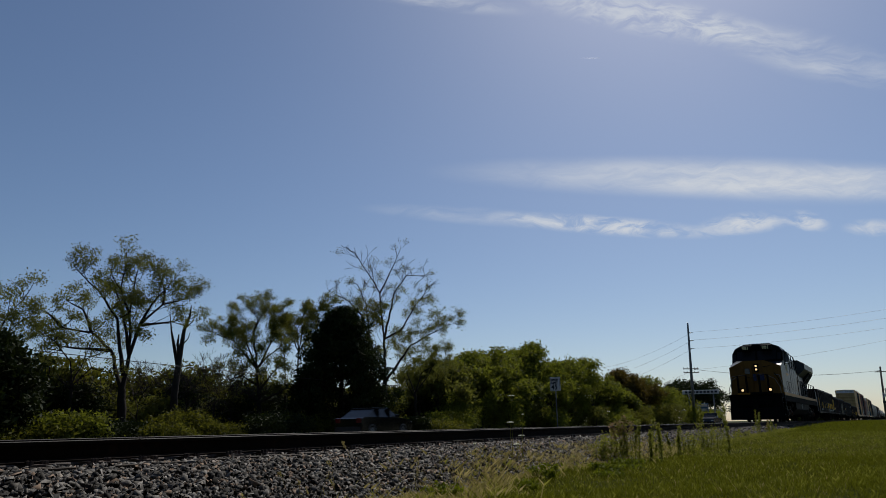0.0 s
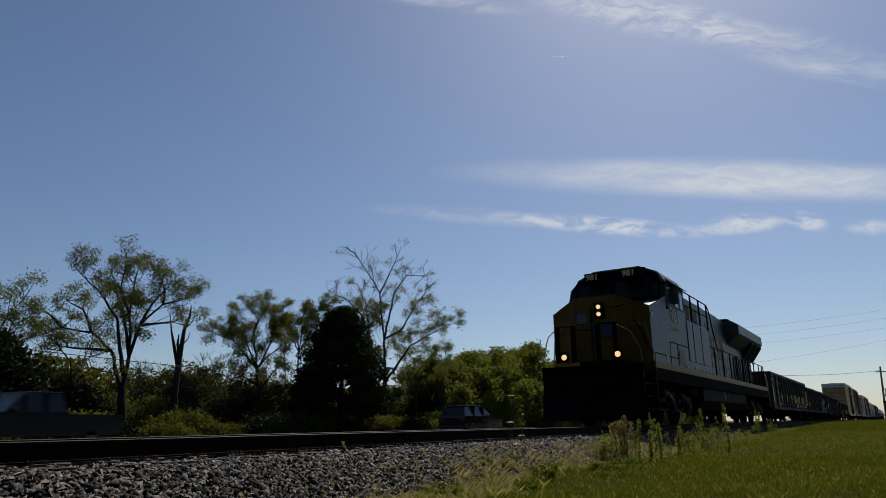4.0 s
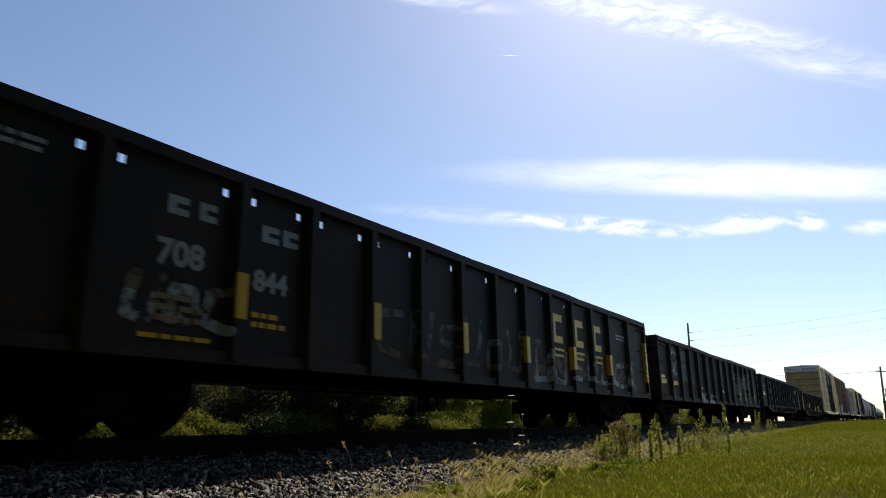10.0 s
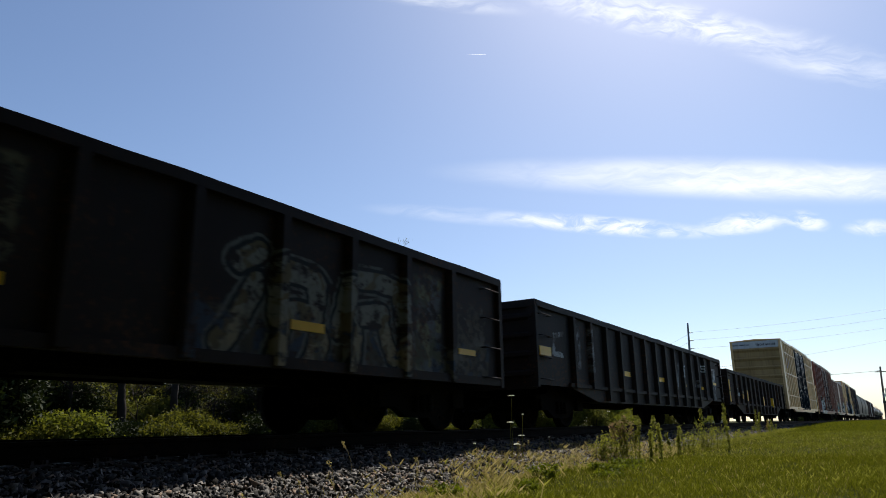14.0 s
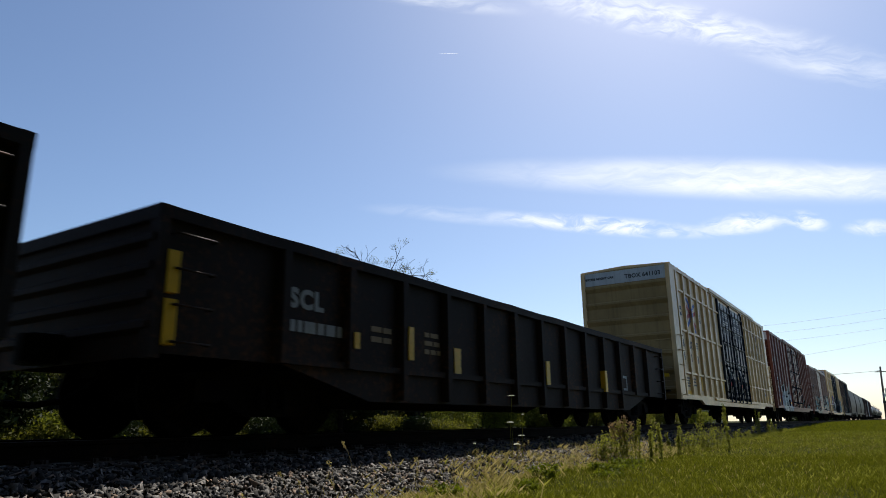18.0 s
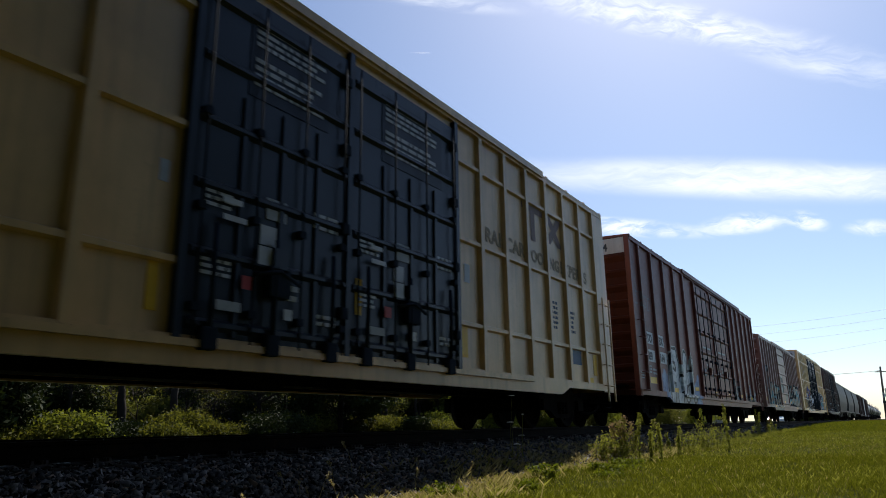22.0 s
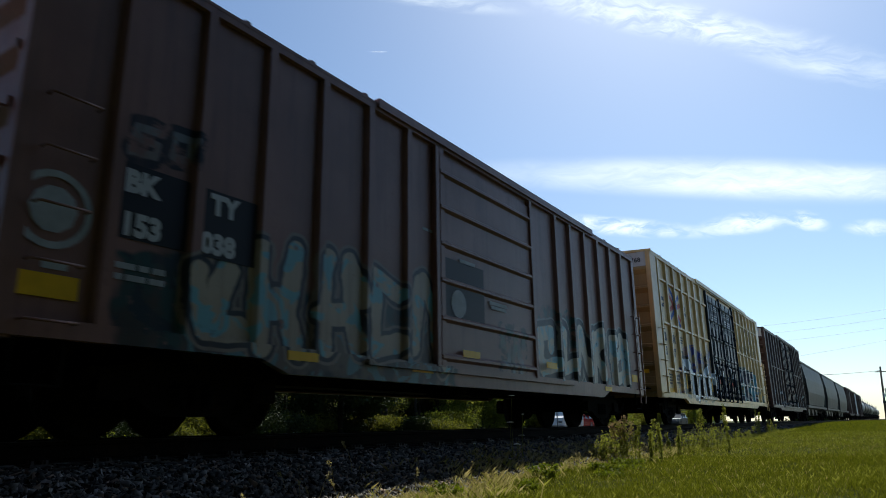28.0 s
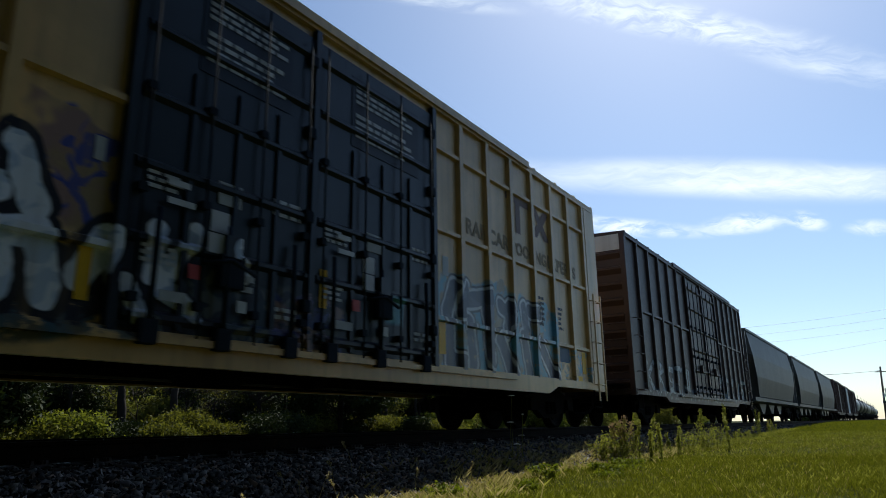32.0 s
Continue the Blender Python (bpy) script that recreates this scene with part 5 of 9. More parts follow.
def boxcar(x0, length, eave, roof, paint, end_paint, door_paint, label, doors, posts, rails=(), z0=0.80, peaked=False, band=None, door_frames=True, side_ladder=True, ribs=9, corner=0.10, rear_paint=None):
    """A closed boxcar: sides with outside posts, ribbed ends, a ribbed roof, one or two plug doors a side."""
    car = new_car("boxcar", label, "boxcar", x0, length, "boxcars of the train")
    W = 1.44
    d0, d1 = doors[0][0], doors[-1][1]
    rear = rear_paint or paint
    for s in (-1, 1):
        ya, yb = sorted((s * W, s * (W - 0.04)))
        for a, b in ((0.0, d0), (d1, length)):
            part("side_panel", MB().box(a, b, ya, yb, z0, eave - 0.04), paint if a < d0 else rear, car)
        part("door_lintel", MB().box(d0, d1, ya, yb, eave - 0.22, eave - 0.04), paint, car)
        # sill, deeper between the trucks
        yo, yi = s * (W + 0.07), s * (W - 0.02)
        mb = MB().prism([(0, z0 + 0.13), (0, z0 - 0.02), (2.6, z0 - 0.02), (3.0, z0 - 0.16), (length - 3.0, z0 - 0.16), (length - 2.6, z0 - 0.02), (length, z0 - 0.02), (length, z0 + 0.13)], min(yo, yi), max(yo, yi), "y")
        part("side_sill", mb, paint, car)
        yo = s * (W + 0.065)
        part("eave_rail", MB().box(0, length, min(s * (W - 0.06), yo), max(s * (W - 0.06), yo), eave - 0.10, eave), paint, car)
        for x in posts:
            yb = s * (W + 0.075)
            h = 0.055
            mb = MB().prism([(x - h - 0.03, s * W), (x - h, yb), (x + h, yb), (x + h + 0.03, s * W)], z0 + 0.1, eave - 0.1, "z")
            part("side_post", mb, paint if x < d0 else rear, car)
        for z in rails:
            for a, b in ((posts[0], d0 - 0.05), (d1 + 0.05, posts[-1])):
                yb = s * (W + 0.06)
                part("side_rail", MB().prism([(s * W, z - 0.05), (yb, z - 0.03), (yb, z + 0.03), (s * W, z + 0.05)], a, b, "x"), paint if a < d0 else rear, car)
        for a, b in doors:
            y1, y2 = sorted((s * (W - 0.05), s * (W + 0.05)))
            door = part("door", MB().box(a + 0.03, b - 0.03, y1, y2, z0 + 0.12, eave - 0.24), door_paint, car, "ribbed plug door")
            for i in range(6):
                z = z0 + 0.25 + (eave - z0 - 0.75) * i / 5
                mb = MB().prism([(s * (W + 0.05), z - 0.06), (s * (W + 0.10), z - 0.02), (s * (W + 0.10), z + 0.02), (s * (W + 0.05), z + 0.06)], a + 0.08, b - 0.08, "x")
                part("door_rib", mb, door_paint, door)
            if door_frames:
                for i in range(4):
                    mb = MB()
                    x = a + 0.15 + (b - a - 0.3) * i / 3
                    mb.tube([(x, s * (W + 0.115), z0 + 0.02), (x, s * (W + 0.115), eave - 0.3)], 0.014, 6)
                    for z in (z0 + 0.4, z0 + 1.4, z0 + 2.4):
                        mb.box(x - 0.045, x + 0.045, min(s * (W + 0.05), s * (W + 0.13)), max(s * (W + 0.05), s * (W + 0.13)), z - 0.04, z + 0.04)
                    part("locking_bar", mb, "door_bar", door)
                part("lock_box", MB().box((a + b) / 2 - 0.1, (a + b) / 2 + 0.1, min(s * (W + 0.05), s * (W + 0.16)), max(s * (W + 0.05), s * (W + 0.16)), z0 + 0.9, z0 + 1.15), door_paint, door)
            part("door_post", MB().box(a - 0.045, a + 0.045, min(s * W, s * (W + 0.09)), max(s * W, s * (W + 0.09)), z0 + 0.1, eave - 0.12), door_paint, car)
            if b == d1:
                part("door_post", MB().box(b - 0.045, b + 0.045, min(s * W, s * (W + 0.09)), max(s * W, s * (W + 0.09)), z0 + 0.1, eave - 0.12), door_paint, car)
        part("door_rail", MB().box(max(0.3, d0 - 1.5), min(length - 0.3, d1 + 3.4), min(s * (W + 0.02), s * (W + 0.105)), max(s * (W + 0.02), s * (W + 0.105)), eave - 0.055, eave + 0.075), paint, car)
        part("door_track", MB().box(max(0.2, d0 - (d1 - d0) * 0.5), min(length - 0.2, d1 + (d1 - d0) * 0.5), min(s * (W + 0.05), s * (W + 0.13)), max(s * (W + 0.05), s * (W + 0.13)), z0 + 0.02, z0 + 0.09), paint, car)
    # roof
    peak = roof if peaked else eave + 0.05
    prof = [(-W - 0.07, eave - 0.02), (0, peak - 0.02), (W + 0.07, eave - 0.02), (W + 0.07, eave + 0.02), (0, peak + 0.03), (-W - 0.07, eave + 0.02)]
    part("roof", MB().prism(prof, -0.02, length + 0.02, "x"), paint, car)
    n = int(length / 1.05)
    mb = MB()
    for i in range(n + 1):
        x = 0.05 + (length - 0.1) * i / n
        mb.prism([(-W - 0.07, eave + 0.02), (0, peak + 0.03), (W + 0.07, eave + 0.02), (W + 0.07, eave + 0.05), (0, peak + 0.07), (-W - 0.07, eave + 0.05)], x - 0.04, x + 0.04, "x")
    part("roof_rib", mb, paint, car)
    for x, s in ((0, 1), (length, -1)):
        xa, xb = sorted((x, x + s * 0.04))
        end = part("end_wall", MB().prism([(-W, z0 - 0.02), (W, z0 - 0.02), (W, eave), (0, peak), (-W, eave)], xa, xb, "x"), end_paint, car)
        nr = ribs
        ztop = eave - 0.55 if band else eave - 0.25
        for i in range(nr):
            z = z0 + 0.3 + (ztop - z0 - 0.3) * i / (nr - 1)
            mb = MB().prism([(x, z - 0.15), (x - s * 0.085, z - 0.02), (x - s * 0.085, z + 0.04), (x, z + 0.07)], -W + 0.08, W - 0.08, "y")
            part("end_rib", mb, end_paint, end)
        if band:
            part("end_band", MB().box(min(x - s * 0.012, x), max(x - s * 0.012, x), -W + 0.02, W - 0.02, eave - 0.45, eave - 0.02), band, end, "white painted band")
        for sy in (-1, 1):
            ya, yb = sorted((sy * (W - 0.08), sy * (W + 0.055)))
            mb = MB().box(min(x - s * 0.06, x + s * corner), max(x - s * 0.06, x + s * corner), ya, yb, z0 - 0.04, eave)
            part("corner_post", mb, paint, car)
        if side_ladder:
            x1 = x + s * 0.15
            ladder(car, paint, min(x1, x1 + s * 0.42), max(x1, x1 + s * 0.42), -W - 0.06, np.linspace(z0 + 0.1, 2.75, 5))
            if s < 0:
                for xs in (x1, x1 + s * 0.42):
                    part("ladder_stile", MB().box(xs - 0.02, xs + 0.02, -W - 0.17, -W - 0.14, z0 - 0.25, 2.9), paint, car)
        for z in np.linspace(z0 + 0.1, 2.6, 5):
            part("grab_iron", MB().tube([(x, -W + 0.12, z), (x - s * 0.13, -W + 0.12, z), (x - s * 0.13, -W + 0.55, z), (x, -W + 0.55, z)], 0.013, 6), end_paint, end)
        mb = MB().box(min(x - s * 0.30, x), max(x - s * 0.30, x), -1.2, 1.2, 1.0, 1.03)
        part("crossover_step", mb, "under", car)
        coupler(car, x - s * 0.35, -s)
        mb = MB()
        for sy in (-1,):
            mb.tube([(x + s * 0.15, sy * (W + 0.02), z0), (x + s * 0.15, sy * (W + 0.02), 0.42), (x + s * 0.55, sy * (W + 0.02), 0.42), (x + s * 0.55, sy * (W + 0.02), z0)], 0.018, 6)
        part("stirrup_step", mb, "under", car)
    part("floor", MB().box(0.05, length - 0.05, -W + 0.04, W - 0.04, 0.98, 1.08), "under", car)
    underframe(car, length)
    freight_truck(car, 2.1)
    freight_truck(car, length - 2.1)
    brake_wheel(car, length + 0.18, 0.7, 2.3)
    return car


def covered_hopper(x0, length, top):
    car = new_car("covered_hopper", "grey covered hopper car with bulging sides and slanting ends", "hopper car", x0, length, "covered hoppers of the train")
    side = [(-1.05, 0.95), (-1.40, 1.25), (-1.53, 2.2), (-1.50, 3.2), (-1.30, top - 0.35), (-0.9, top - 0.05), (0.9, top - 0.05), (1.30, top - 0.35), (1.50, 3.2), (1.53, 2.2), (1.40, 1.25), (1.05, 0.95)]
    mb = MB()
    n = len(side)
    for x, f in ((0.9, 0), (2.6, 1), (length - 2.6, 1), (length - 0.9, 0)):
        mb.v += [(x if f else (x + (1.5 if x < length / 2 else -1.5) * max(0.0, (2.6 - z)) / 1.7 if z < 2.6 else x), y, z) for y, z in side]
    for a in range(3):
        mb.f += [(a * n + i, a * n + (i + 1) % n, (a + 1) * n + (i + 1) % n, (a + 1) * n + i) for i in range(n)]
    mb.f += [tuple(range(n)), tuple(range(4 * n - 1, 3 * n - 1, -1))]
    part("hopper_body", mb, "hopper", car)
    for s in (-1, 1):
        part("side_sill", MB().box(0.2, length - 0.2, min(s * 1.40, s * 1.50), max(s * 1.40, s * 1.50), 1.0, 1.18), "hopper", car)
        part("eave_rail", MB().box(0.5, length - 0.5, min(s * 1.22, s * 1.36), max(s * 1.22, s * 1.36), top - 0.38, top - 0.26), "hopper", car)
    part("running_board", MB().box(0.4, length - 0.4, -0.75, -0.35, top + 0.05, top + 0.09).box(0.4, length - 0.4, 0.35, 0.75, top + 0.05, top + 0.09), "steel", car)
    part("hatch", MB().box(1.5, length - 1.5, -0.28, 0.28, top - 0.05, top + 0.12), "hopper", car)
    for x in (length * 0.32, length * 0.5, length * 0.68):
        part("outlet_gate", MB().prism([(x - 1.2, 0.98), (x + 1.2, 0.98), (x + 0.35, 0.45), (x - 0.35, 0.45)], -1.0, 1.0, "y"), "hopper", car)
    for x, s in ((0, 1), (length, -1)):
        mb = MB()
        for y in (-1.3, 1.3):
            mb.box(min(x + s * 0.2, x + s * 0.32), max(x + s * 0.2, x + s * 0.32), y - 0.05, y + 0.05, 1.0, top - 0.3)
        mb.box(min(x + s * 0.2, x + s * 2.2), max(x + s * 0.2, x + s * 2.2), -1.4, 1.4, 0.98, 1.1)
        for z in np.linspace(1.3, top - 0.5, 7):
            mb.box(min(x + s * 0.22, x + s * 0.25), max(x + s * 0.22, x + s * 0.25), -1.3, -0.85, z - 0.015, z + 0.015)
        part("end_frame", mb, "hopper", car)
        coupler(car, x, -s)
    freight_truck(car, 2.0, rolling=False)
    freight_truck(car, length - 2.0, rolling=False)
    return car


def tank_car(x0, length, paint, label):
    car = new_car("tank_car", label, "tank car", x0, length, "tank cars of the train")
    r, c = 1.45, 2.65
    part("tank", MB().lathe([(0.7, 0.0), (0.75, 0.6), (0.95, 1.1), (1.35, r), (length - 1.35, r), (length - 0.95, 1.1), (length - 0.75, 0.6), (length - 0.7, 0)], (0, 0, c), "x", 24), paint, car)
    mb = MB().lathe([(-0.2, 0.55), (0.35, 0.55), (0.42, 0.5), (0.42, 0.0)], (length / 2, 0, c + r), "z", 16)
    part("manway", mb, paint, car)
    mb = MB()
    for s in (-1, 1):
        mb.tube([(length / 2 - 1.4, s * 0.8, c + r - 0.1), (length / 2 - 1.4, s * 0.8, c + r + 0.75), (length / 2 + 1.4, s * 0.8, c + r + 0.75), (length / 2 + 1.4, s * 0.8, c + r - 0.1)], 0.025, 6)
    part("platform_rail", mb, "steel", car)
    mb = MB()
    for a, b in ((0, 3.2), (length - 3.2, length)):
        mb.box(a, b, -1.3, 1.3, 0.85, 1.1)
        mb.box(a + 1.2, b - 1.2, -1.0, 1.0, 1.1, 1.5)
    part("stub_sill", mb, "under", car)
    coupler(car, 0.05, -1)
    coupler(car, length - 0.05, 1)
    freight_truck(car, 1.9, rolling=False)
    freight_truck(car, length - 1.9, rolling=False)
    return car


# ---- locomotive ----
def loco_truck(loco, x):
    """A three-axle truck: frame, axle boxes, springs, brake cylinders, wheelsets."""
    mb = MB()
    for s in (-1, 1):
        y0, y1 = sorted((s * 1.02, s * 1.16))
        prof = [(-2.55, 0.62), (-2.55, 0.86), (-1.5, 0.98), (1.5, 0.98), (2.55, 0.86), (2.55, 0.62), (2.2, 0.58), (1.5, 0.80), (1.25, 0.66), (0.45, 0.66), (0.3, 0.80), (-0.3, 0.80), (-0.45, 0.66), (-1.25, 0.66), (-1.5, 0.80), (-2.2, 0.58)]
        mb.prism(prof, y0, y1, "y")
    mb.box(-0.6, 0.6, -1.0, 1.0, 0.7, 1.0)
    frame_part = part("truck_frame", mb, "loco_truck", loco, at=pose(x, 0, 0))
    for s in (-1, 1):
        for ax in (-1.87, 0.0, 1.87):
            y0, y1 = sorted((s * 1.06, s * 1.26))
            m = MB().bevelled(ax - 0.19, ax + 0.19, y0, y1, 0.36, 0.74, 0.03)
            m.lathe([(0, 0.0), (0.0, 0.13), (0.06 * s, 0.12), (0.06 * s, 0)], (ax, s * 1.26, 0.53), "y", 12)
            part("axle_box", m, "loco_truck", frame_part)
            for dx in (-0.34, 0.34):
                m = MB()
                for k in range(6):
                    m.lathe([(0.0, 0.07), (0.02, 0.085), (0.04, 0.07)], (ax + dx, s * 1.14, 0.44 + 0.045 * k), "z", 8)
                part("spring", m, "loco_truck", frame_part)
        for ax in (-0.95, 0.95):
            m = MB().lathe([(0, 0), (0, 0.12), (0.34, 0.12), (0.34, 0)], (ax - 0.17, s * 1.22, 0.88), "x", 12)
            m.tube([(ax, s * 1.2, 0.85), (ax - 0.35, s * 1.18, 0.5)], 0.04, 6)
            part("brake_cylinder", m, "loco_truck", frame_part)
        # brake hangers, sand pipes and the long equaliser under the frame
        for ax in (-1.87, 0.0, 1.87):
            for dx in (-0.62, 0.62):
                part("brake_shoe", MB().prism([(ax + dx - 0.05, 0.30), (ax + dx + 0.05, 0.30), (ax + dx + 0.07, 0.70), (ax + dx - 0.07, 0.70)], min(s * 0.98, s * 1.05), max(s * 0.98, s * 1.05), "y"), "loco_truck", frame_part)
            part("sand_pipe", MB().tube([(ax + 0.7, s * 1.18, 0.95), (ax + 0.66, s * 1.12, 0.5), (ax + 0.56, s * 0.95, 0.12)], 0.022, 6), "loco_truck", frame_part)
        part("equaliser", MB().prism([(-1.5, 0.50), (-1.2, 0.40), (1.2, 0.40), (1.5, 0.50), (1.3, 0.52), (1.15, 0.47), (-1.15, 0.47), (-1.3, 0.52)], min(s * 1.16, s * 1.20), max(s * 1.16, s * 1.20), "y"), "loco_truck", frame_part)
        part("damper", MB().tube([(-0.75, s * 1.25, 1.0), (0.1, s * 1.25, 0.72)], [0.06, 0.045], 8), "steel", frame_part)
    me, tread = wheelset(0.533)
    for ax in (-1.87, 0.0, 1.87):
        w = new("wheelset", me)
        w.parent = frame_part
        w.matrix_basis = pose(ax, 0, 0.533)
        WHEELS.append((w, ax, 0.533))


def rod(pts, r=0.02):
    return MB().tube(pts, r, 7)


def locomotive(x0):
    loco = new_car("locomotive", "dark blue and gold diesel freight locomotive with lit headlights", "locomotive", x0, 22.2, "")
    # frame and walkways
    part("deck", MB().box(1.0, 21.6, -1.48, 1.48, 1.46, 1.64), "loco_black", loco)
    for s in (-1, 1):
        y0, y1 = sorted((s * 1.48, s * 1.505))
        part("sill_stripe", MB().box(1.95, 21.6, y0, y1, 1.57, 1.75), "loco_gold", loco, "gold stripe along the walkway edge")
        part("frame_side", MB().box(1.95, 21.6, min(s * 1.44, s * 1.49), max(s * 1.44, s * 1.49), 1.22, 1.57), "loco_black", loco)
    part("frame", MB().box(0.9, 21.6, -0.9, 0.9, 0.98, 1.42), "loco_black", loco)
    # nose: a blunt wedge seen from above, gold in front
    nose = [(1.52, -0.62), (1.98, -1.47), (3.75, -1.47), (3.75, 1.47), (1.98, 1.47), (1.52, 0.62)]
    mb = MB()
    n = len(nose)
    tops = [3.66, 3.31, 3.86, 3.86, 3.31, 3.66]
    mb.v = [(x, y, 1.56) for x, y in nose] + [(x + (0.10 if i in (0, 5) else 0), y, tops[i]) for i, (x, y) in enumerate(nose)]
    mb.f = [(1, 2, n + 2, n + 1), (3, 4, n + 4, n + 3), (n, n + 1, n + 2, n + 3, n + 4, n + 5)]
    part("nose", mb, "loco_blue", loco)
    mb = MB()
    o = 0.006
    pts = [(1.52, -0.62), (1.98, -1.475), (1.98, 1.475), (1.52, 0.62)]
    mb.v = [(x - o, y, 1.56) for x, y in pts] + [(x - o + (0.10 if i in (0, 3) else 0), y, (3.67, 3.315, 3.315, 3.67)[i]) for i, (x, y) in enumerate(pts)]
    mb.f = [(0, 4, 5, 1), (2, 6, 7, 3), (0, 3, 7, 4)]
    part("nose_front", mb, "loco_nose_shaded", loco, "gold-painted nose front")
    part("nose_door", MB().bevelled(1.47, 1.54, 0.10, 0.60, 1.75, 3.3, 0.015), "loco_nose_shaded", loco)
    part("nose_window", MB().bevelled(1.455, 1.55, 0.20, 0.50, 2.85, 3.2, 0.03), "glass", loco)
    # mark on the nose in plain shapes
    mb = MB().box(1.495, 1.505, -0.55, -0.20, 2.45, 2.85).box(1.495, 1.505, -0.12, 0.06, 2.45, 2.85)
    part("nose_mark", mb, "navy", loco, "plain dark blue shapes of a mark")
    # headlights on the nose
    part("headlight_housing", MB().bevelled(1.47, 1.62, -0.29, -0.03, 2.99, 3.46, 0.04), "loco_black", loco)
    for z in (3.33, 3.12):
        part("headlight", MB().lathe([(0, 0), (0.0, 0.062), (0.03, 0.07)], (1.462, -0.16, z), "x", 18), "lamp_on", loco, "lit headlight")
    for y in (-0.93, 0.60):
        part("ditch_light_housing", MB().lathe([(0.0, 0.0), (0.0, 0.10), (-0.16, 0.15), (-0.16, 0.13)], (0.76, y, 1.86), "x", 16), "loco_black", loco)
        part("ditch_light", MB().lathe([(0, 0), (0.0, 0.07), (0.02, 0.08)], (0.595, y, 1.86), "x", 18), "lamp_on", loco, "lit ditch light")
    # cab
    cab = [(-1.47, 3.60), (-1.47, 4.30), (-1.28, 4.60), (-0.75, 4.84), (0.75, 4.84), (1.28, 4.60), (1.47, 4.30), (1.47, 3.60)]
    mb = MB()
    m = len(cab)
    for x, lean in ((3.1, 1.0), (5.95, 0.0)):
        mb.v += [(x + lean * (z - 3.60) * 0.55, y, z) for y, z in cab]
    mb.f = [(i, (i + 1) % m, m + (i + 1) % m, m + i) for i in range(m)] + [tuple(range(m)), tuple(range(2 * m - 1, m - 1, -1))]
    part("cab", mb, "loco_black", loco)
    for s in (-1, 1):
        part("cab_side", MB().box(3.75, 5.95, min(s * 1.44, s * 1.47), max(s * 1.44, s * 1.47), 1.56, 3.45), "loco_blue", loco)
    mb = MB().prism([(-1.5, 4.34), (-1.30, 4.66), (-0.75, 4.90), (0.75, 4.90), (1.30, 4.66), (1.5, 4.34), (1.5, 4.28), (1.27, 4.6), (0.75, 4.84), (-0.75, 4.84), (-1.27, 4.6), (-1.5, 4.28)], 3.72, 6.05, "x")
    part("cab_roof", mb, "loco_grey", loco)
    for a, b in ((-1.15, -0.06), (0.06, 1.15)):
        part("windshield", MB().quad((3.13, a, 3.80), (3.13, b, 3.80), (3.46, b, 4.40), (3.46, a, 4.40)), "loco_glass", loco)
    for a, b in ((-1.42, -1.2), (1.2, 1.42)):
        part("windshield", MB().quad((3.12, a, 3.80), (3.12, b, 3.80), (3.38, b, 4.25), (3.38, a, 4.25)), "loco_glass", loco)
    for a, b in ((3.98, 4.62), (4.72, 5.28), (5.36, 5.82)):
        w = part("cab_window", MB().box(a, b, -1.482, -1.472, 3.66, 4.30 if a < 5 else 4.2), "glass", loco)
        f = MB()
        for p, q, r, t in ((a - 0.03, b + 0.03, 3.62, 3.66), (a - 0.03, b + 0.03, 4.30, 4.34), (a - 0.03, a, 3.62, 4.34), (b, b + 0.03, 3.62, 4.34)):
            f.box(p, q, -1.50, -1.47, r, t)
        part("window_frame", f, "steel", w)
    part("window_wall", MB().box(3.85, 5.95, -1.471, -1.42, 3.40, 4.40), "loco_blue", loco)
    part("side_mirror", MB().bevelled(4.64, 4.70, -1.66, -1.50, 3.72, 4.25, 0.01), "steel", loco)
    part("awning", MB().prism([(-1.47, 4.40), (-1.62, 4.30), (-1.62, 4.33), (-1.47, 4.45)], 3.95, 5.9, "x"), "steel", loco, "pale sunshade over the cab windows")
    for y, w in ((-0.95, 0.64), (0.26, 0.58)):
        part("number_board", MB().prism([(3.08, 4.45), (3.11, 4.72), (3.75, 4.84), (3.75, 4.45)], y, y + w, "y"), "loco_black", loco)
    num = lettering("981", 0.27, "text_yellow", 1.0, 0.010)
    for y in (-0.40, 0.78):
        part("cab_number", num, "", loco, "pale yellow road number", at=pose(3.075, y, 4.495, 90, 0, -90) @ pose(0, 0, 0, -8, 0, 0))
    part("road_number", lettering("981", 0.66, "text_yellow", 1.05, 0.012), "", loco, "gold road number on the cab side", at=on_side(4.12, -1.482, 3.14))
    mb = MB()
    mb.v = [(x - 0.40, y, z + 0.24) for x, y, z in ((4.35, -1.478, 2.72), (4.85, -1.478, 2.80), (4.80, -1.478, 2.72), (5.25, -1.478, 2.80), (5.18, -1.478, 2.70), (5.85, -1.478, 2.74), (5.05, -1.478, 2.58), (5.10, -1.478, 2.66), (4.62, -1.478, 2.58), (4.68, -1.478, 2.66))]
    mb.f = [(0, 8, 9, 2, 1), (2, 9, 6, 7, 4, 3), (4, 7, 6, 5)]
    part("lightning_stripe", mb, "loco_gold", loco, "gold lightning flash")
    part("side_vent", MB().box(4.75, 5.35, -1.482, -1.474, 1.85, 2.32), "black", loco)
    part("placard", MB().box(3.3, 3.48, -1.482, -1.474, 1.80, 2.02), "white", loco)
    part("nose_marker", MB().box(2.12, 2.26, -1.482, -1.474, 3.05, 3.14), "white", loco)
    for a, b, z in ((3.9, 5.93, 2.44), (2.1, 4.6, 1.98)):
        part("panel_seam", MB().box(a, b, -1.480, -1.470, z, z + 0.025), "loco_black", loco)
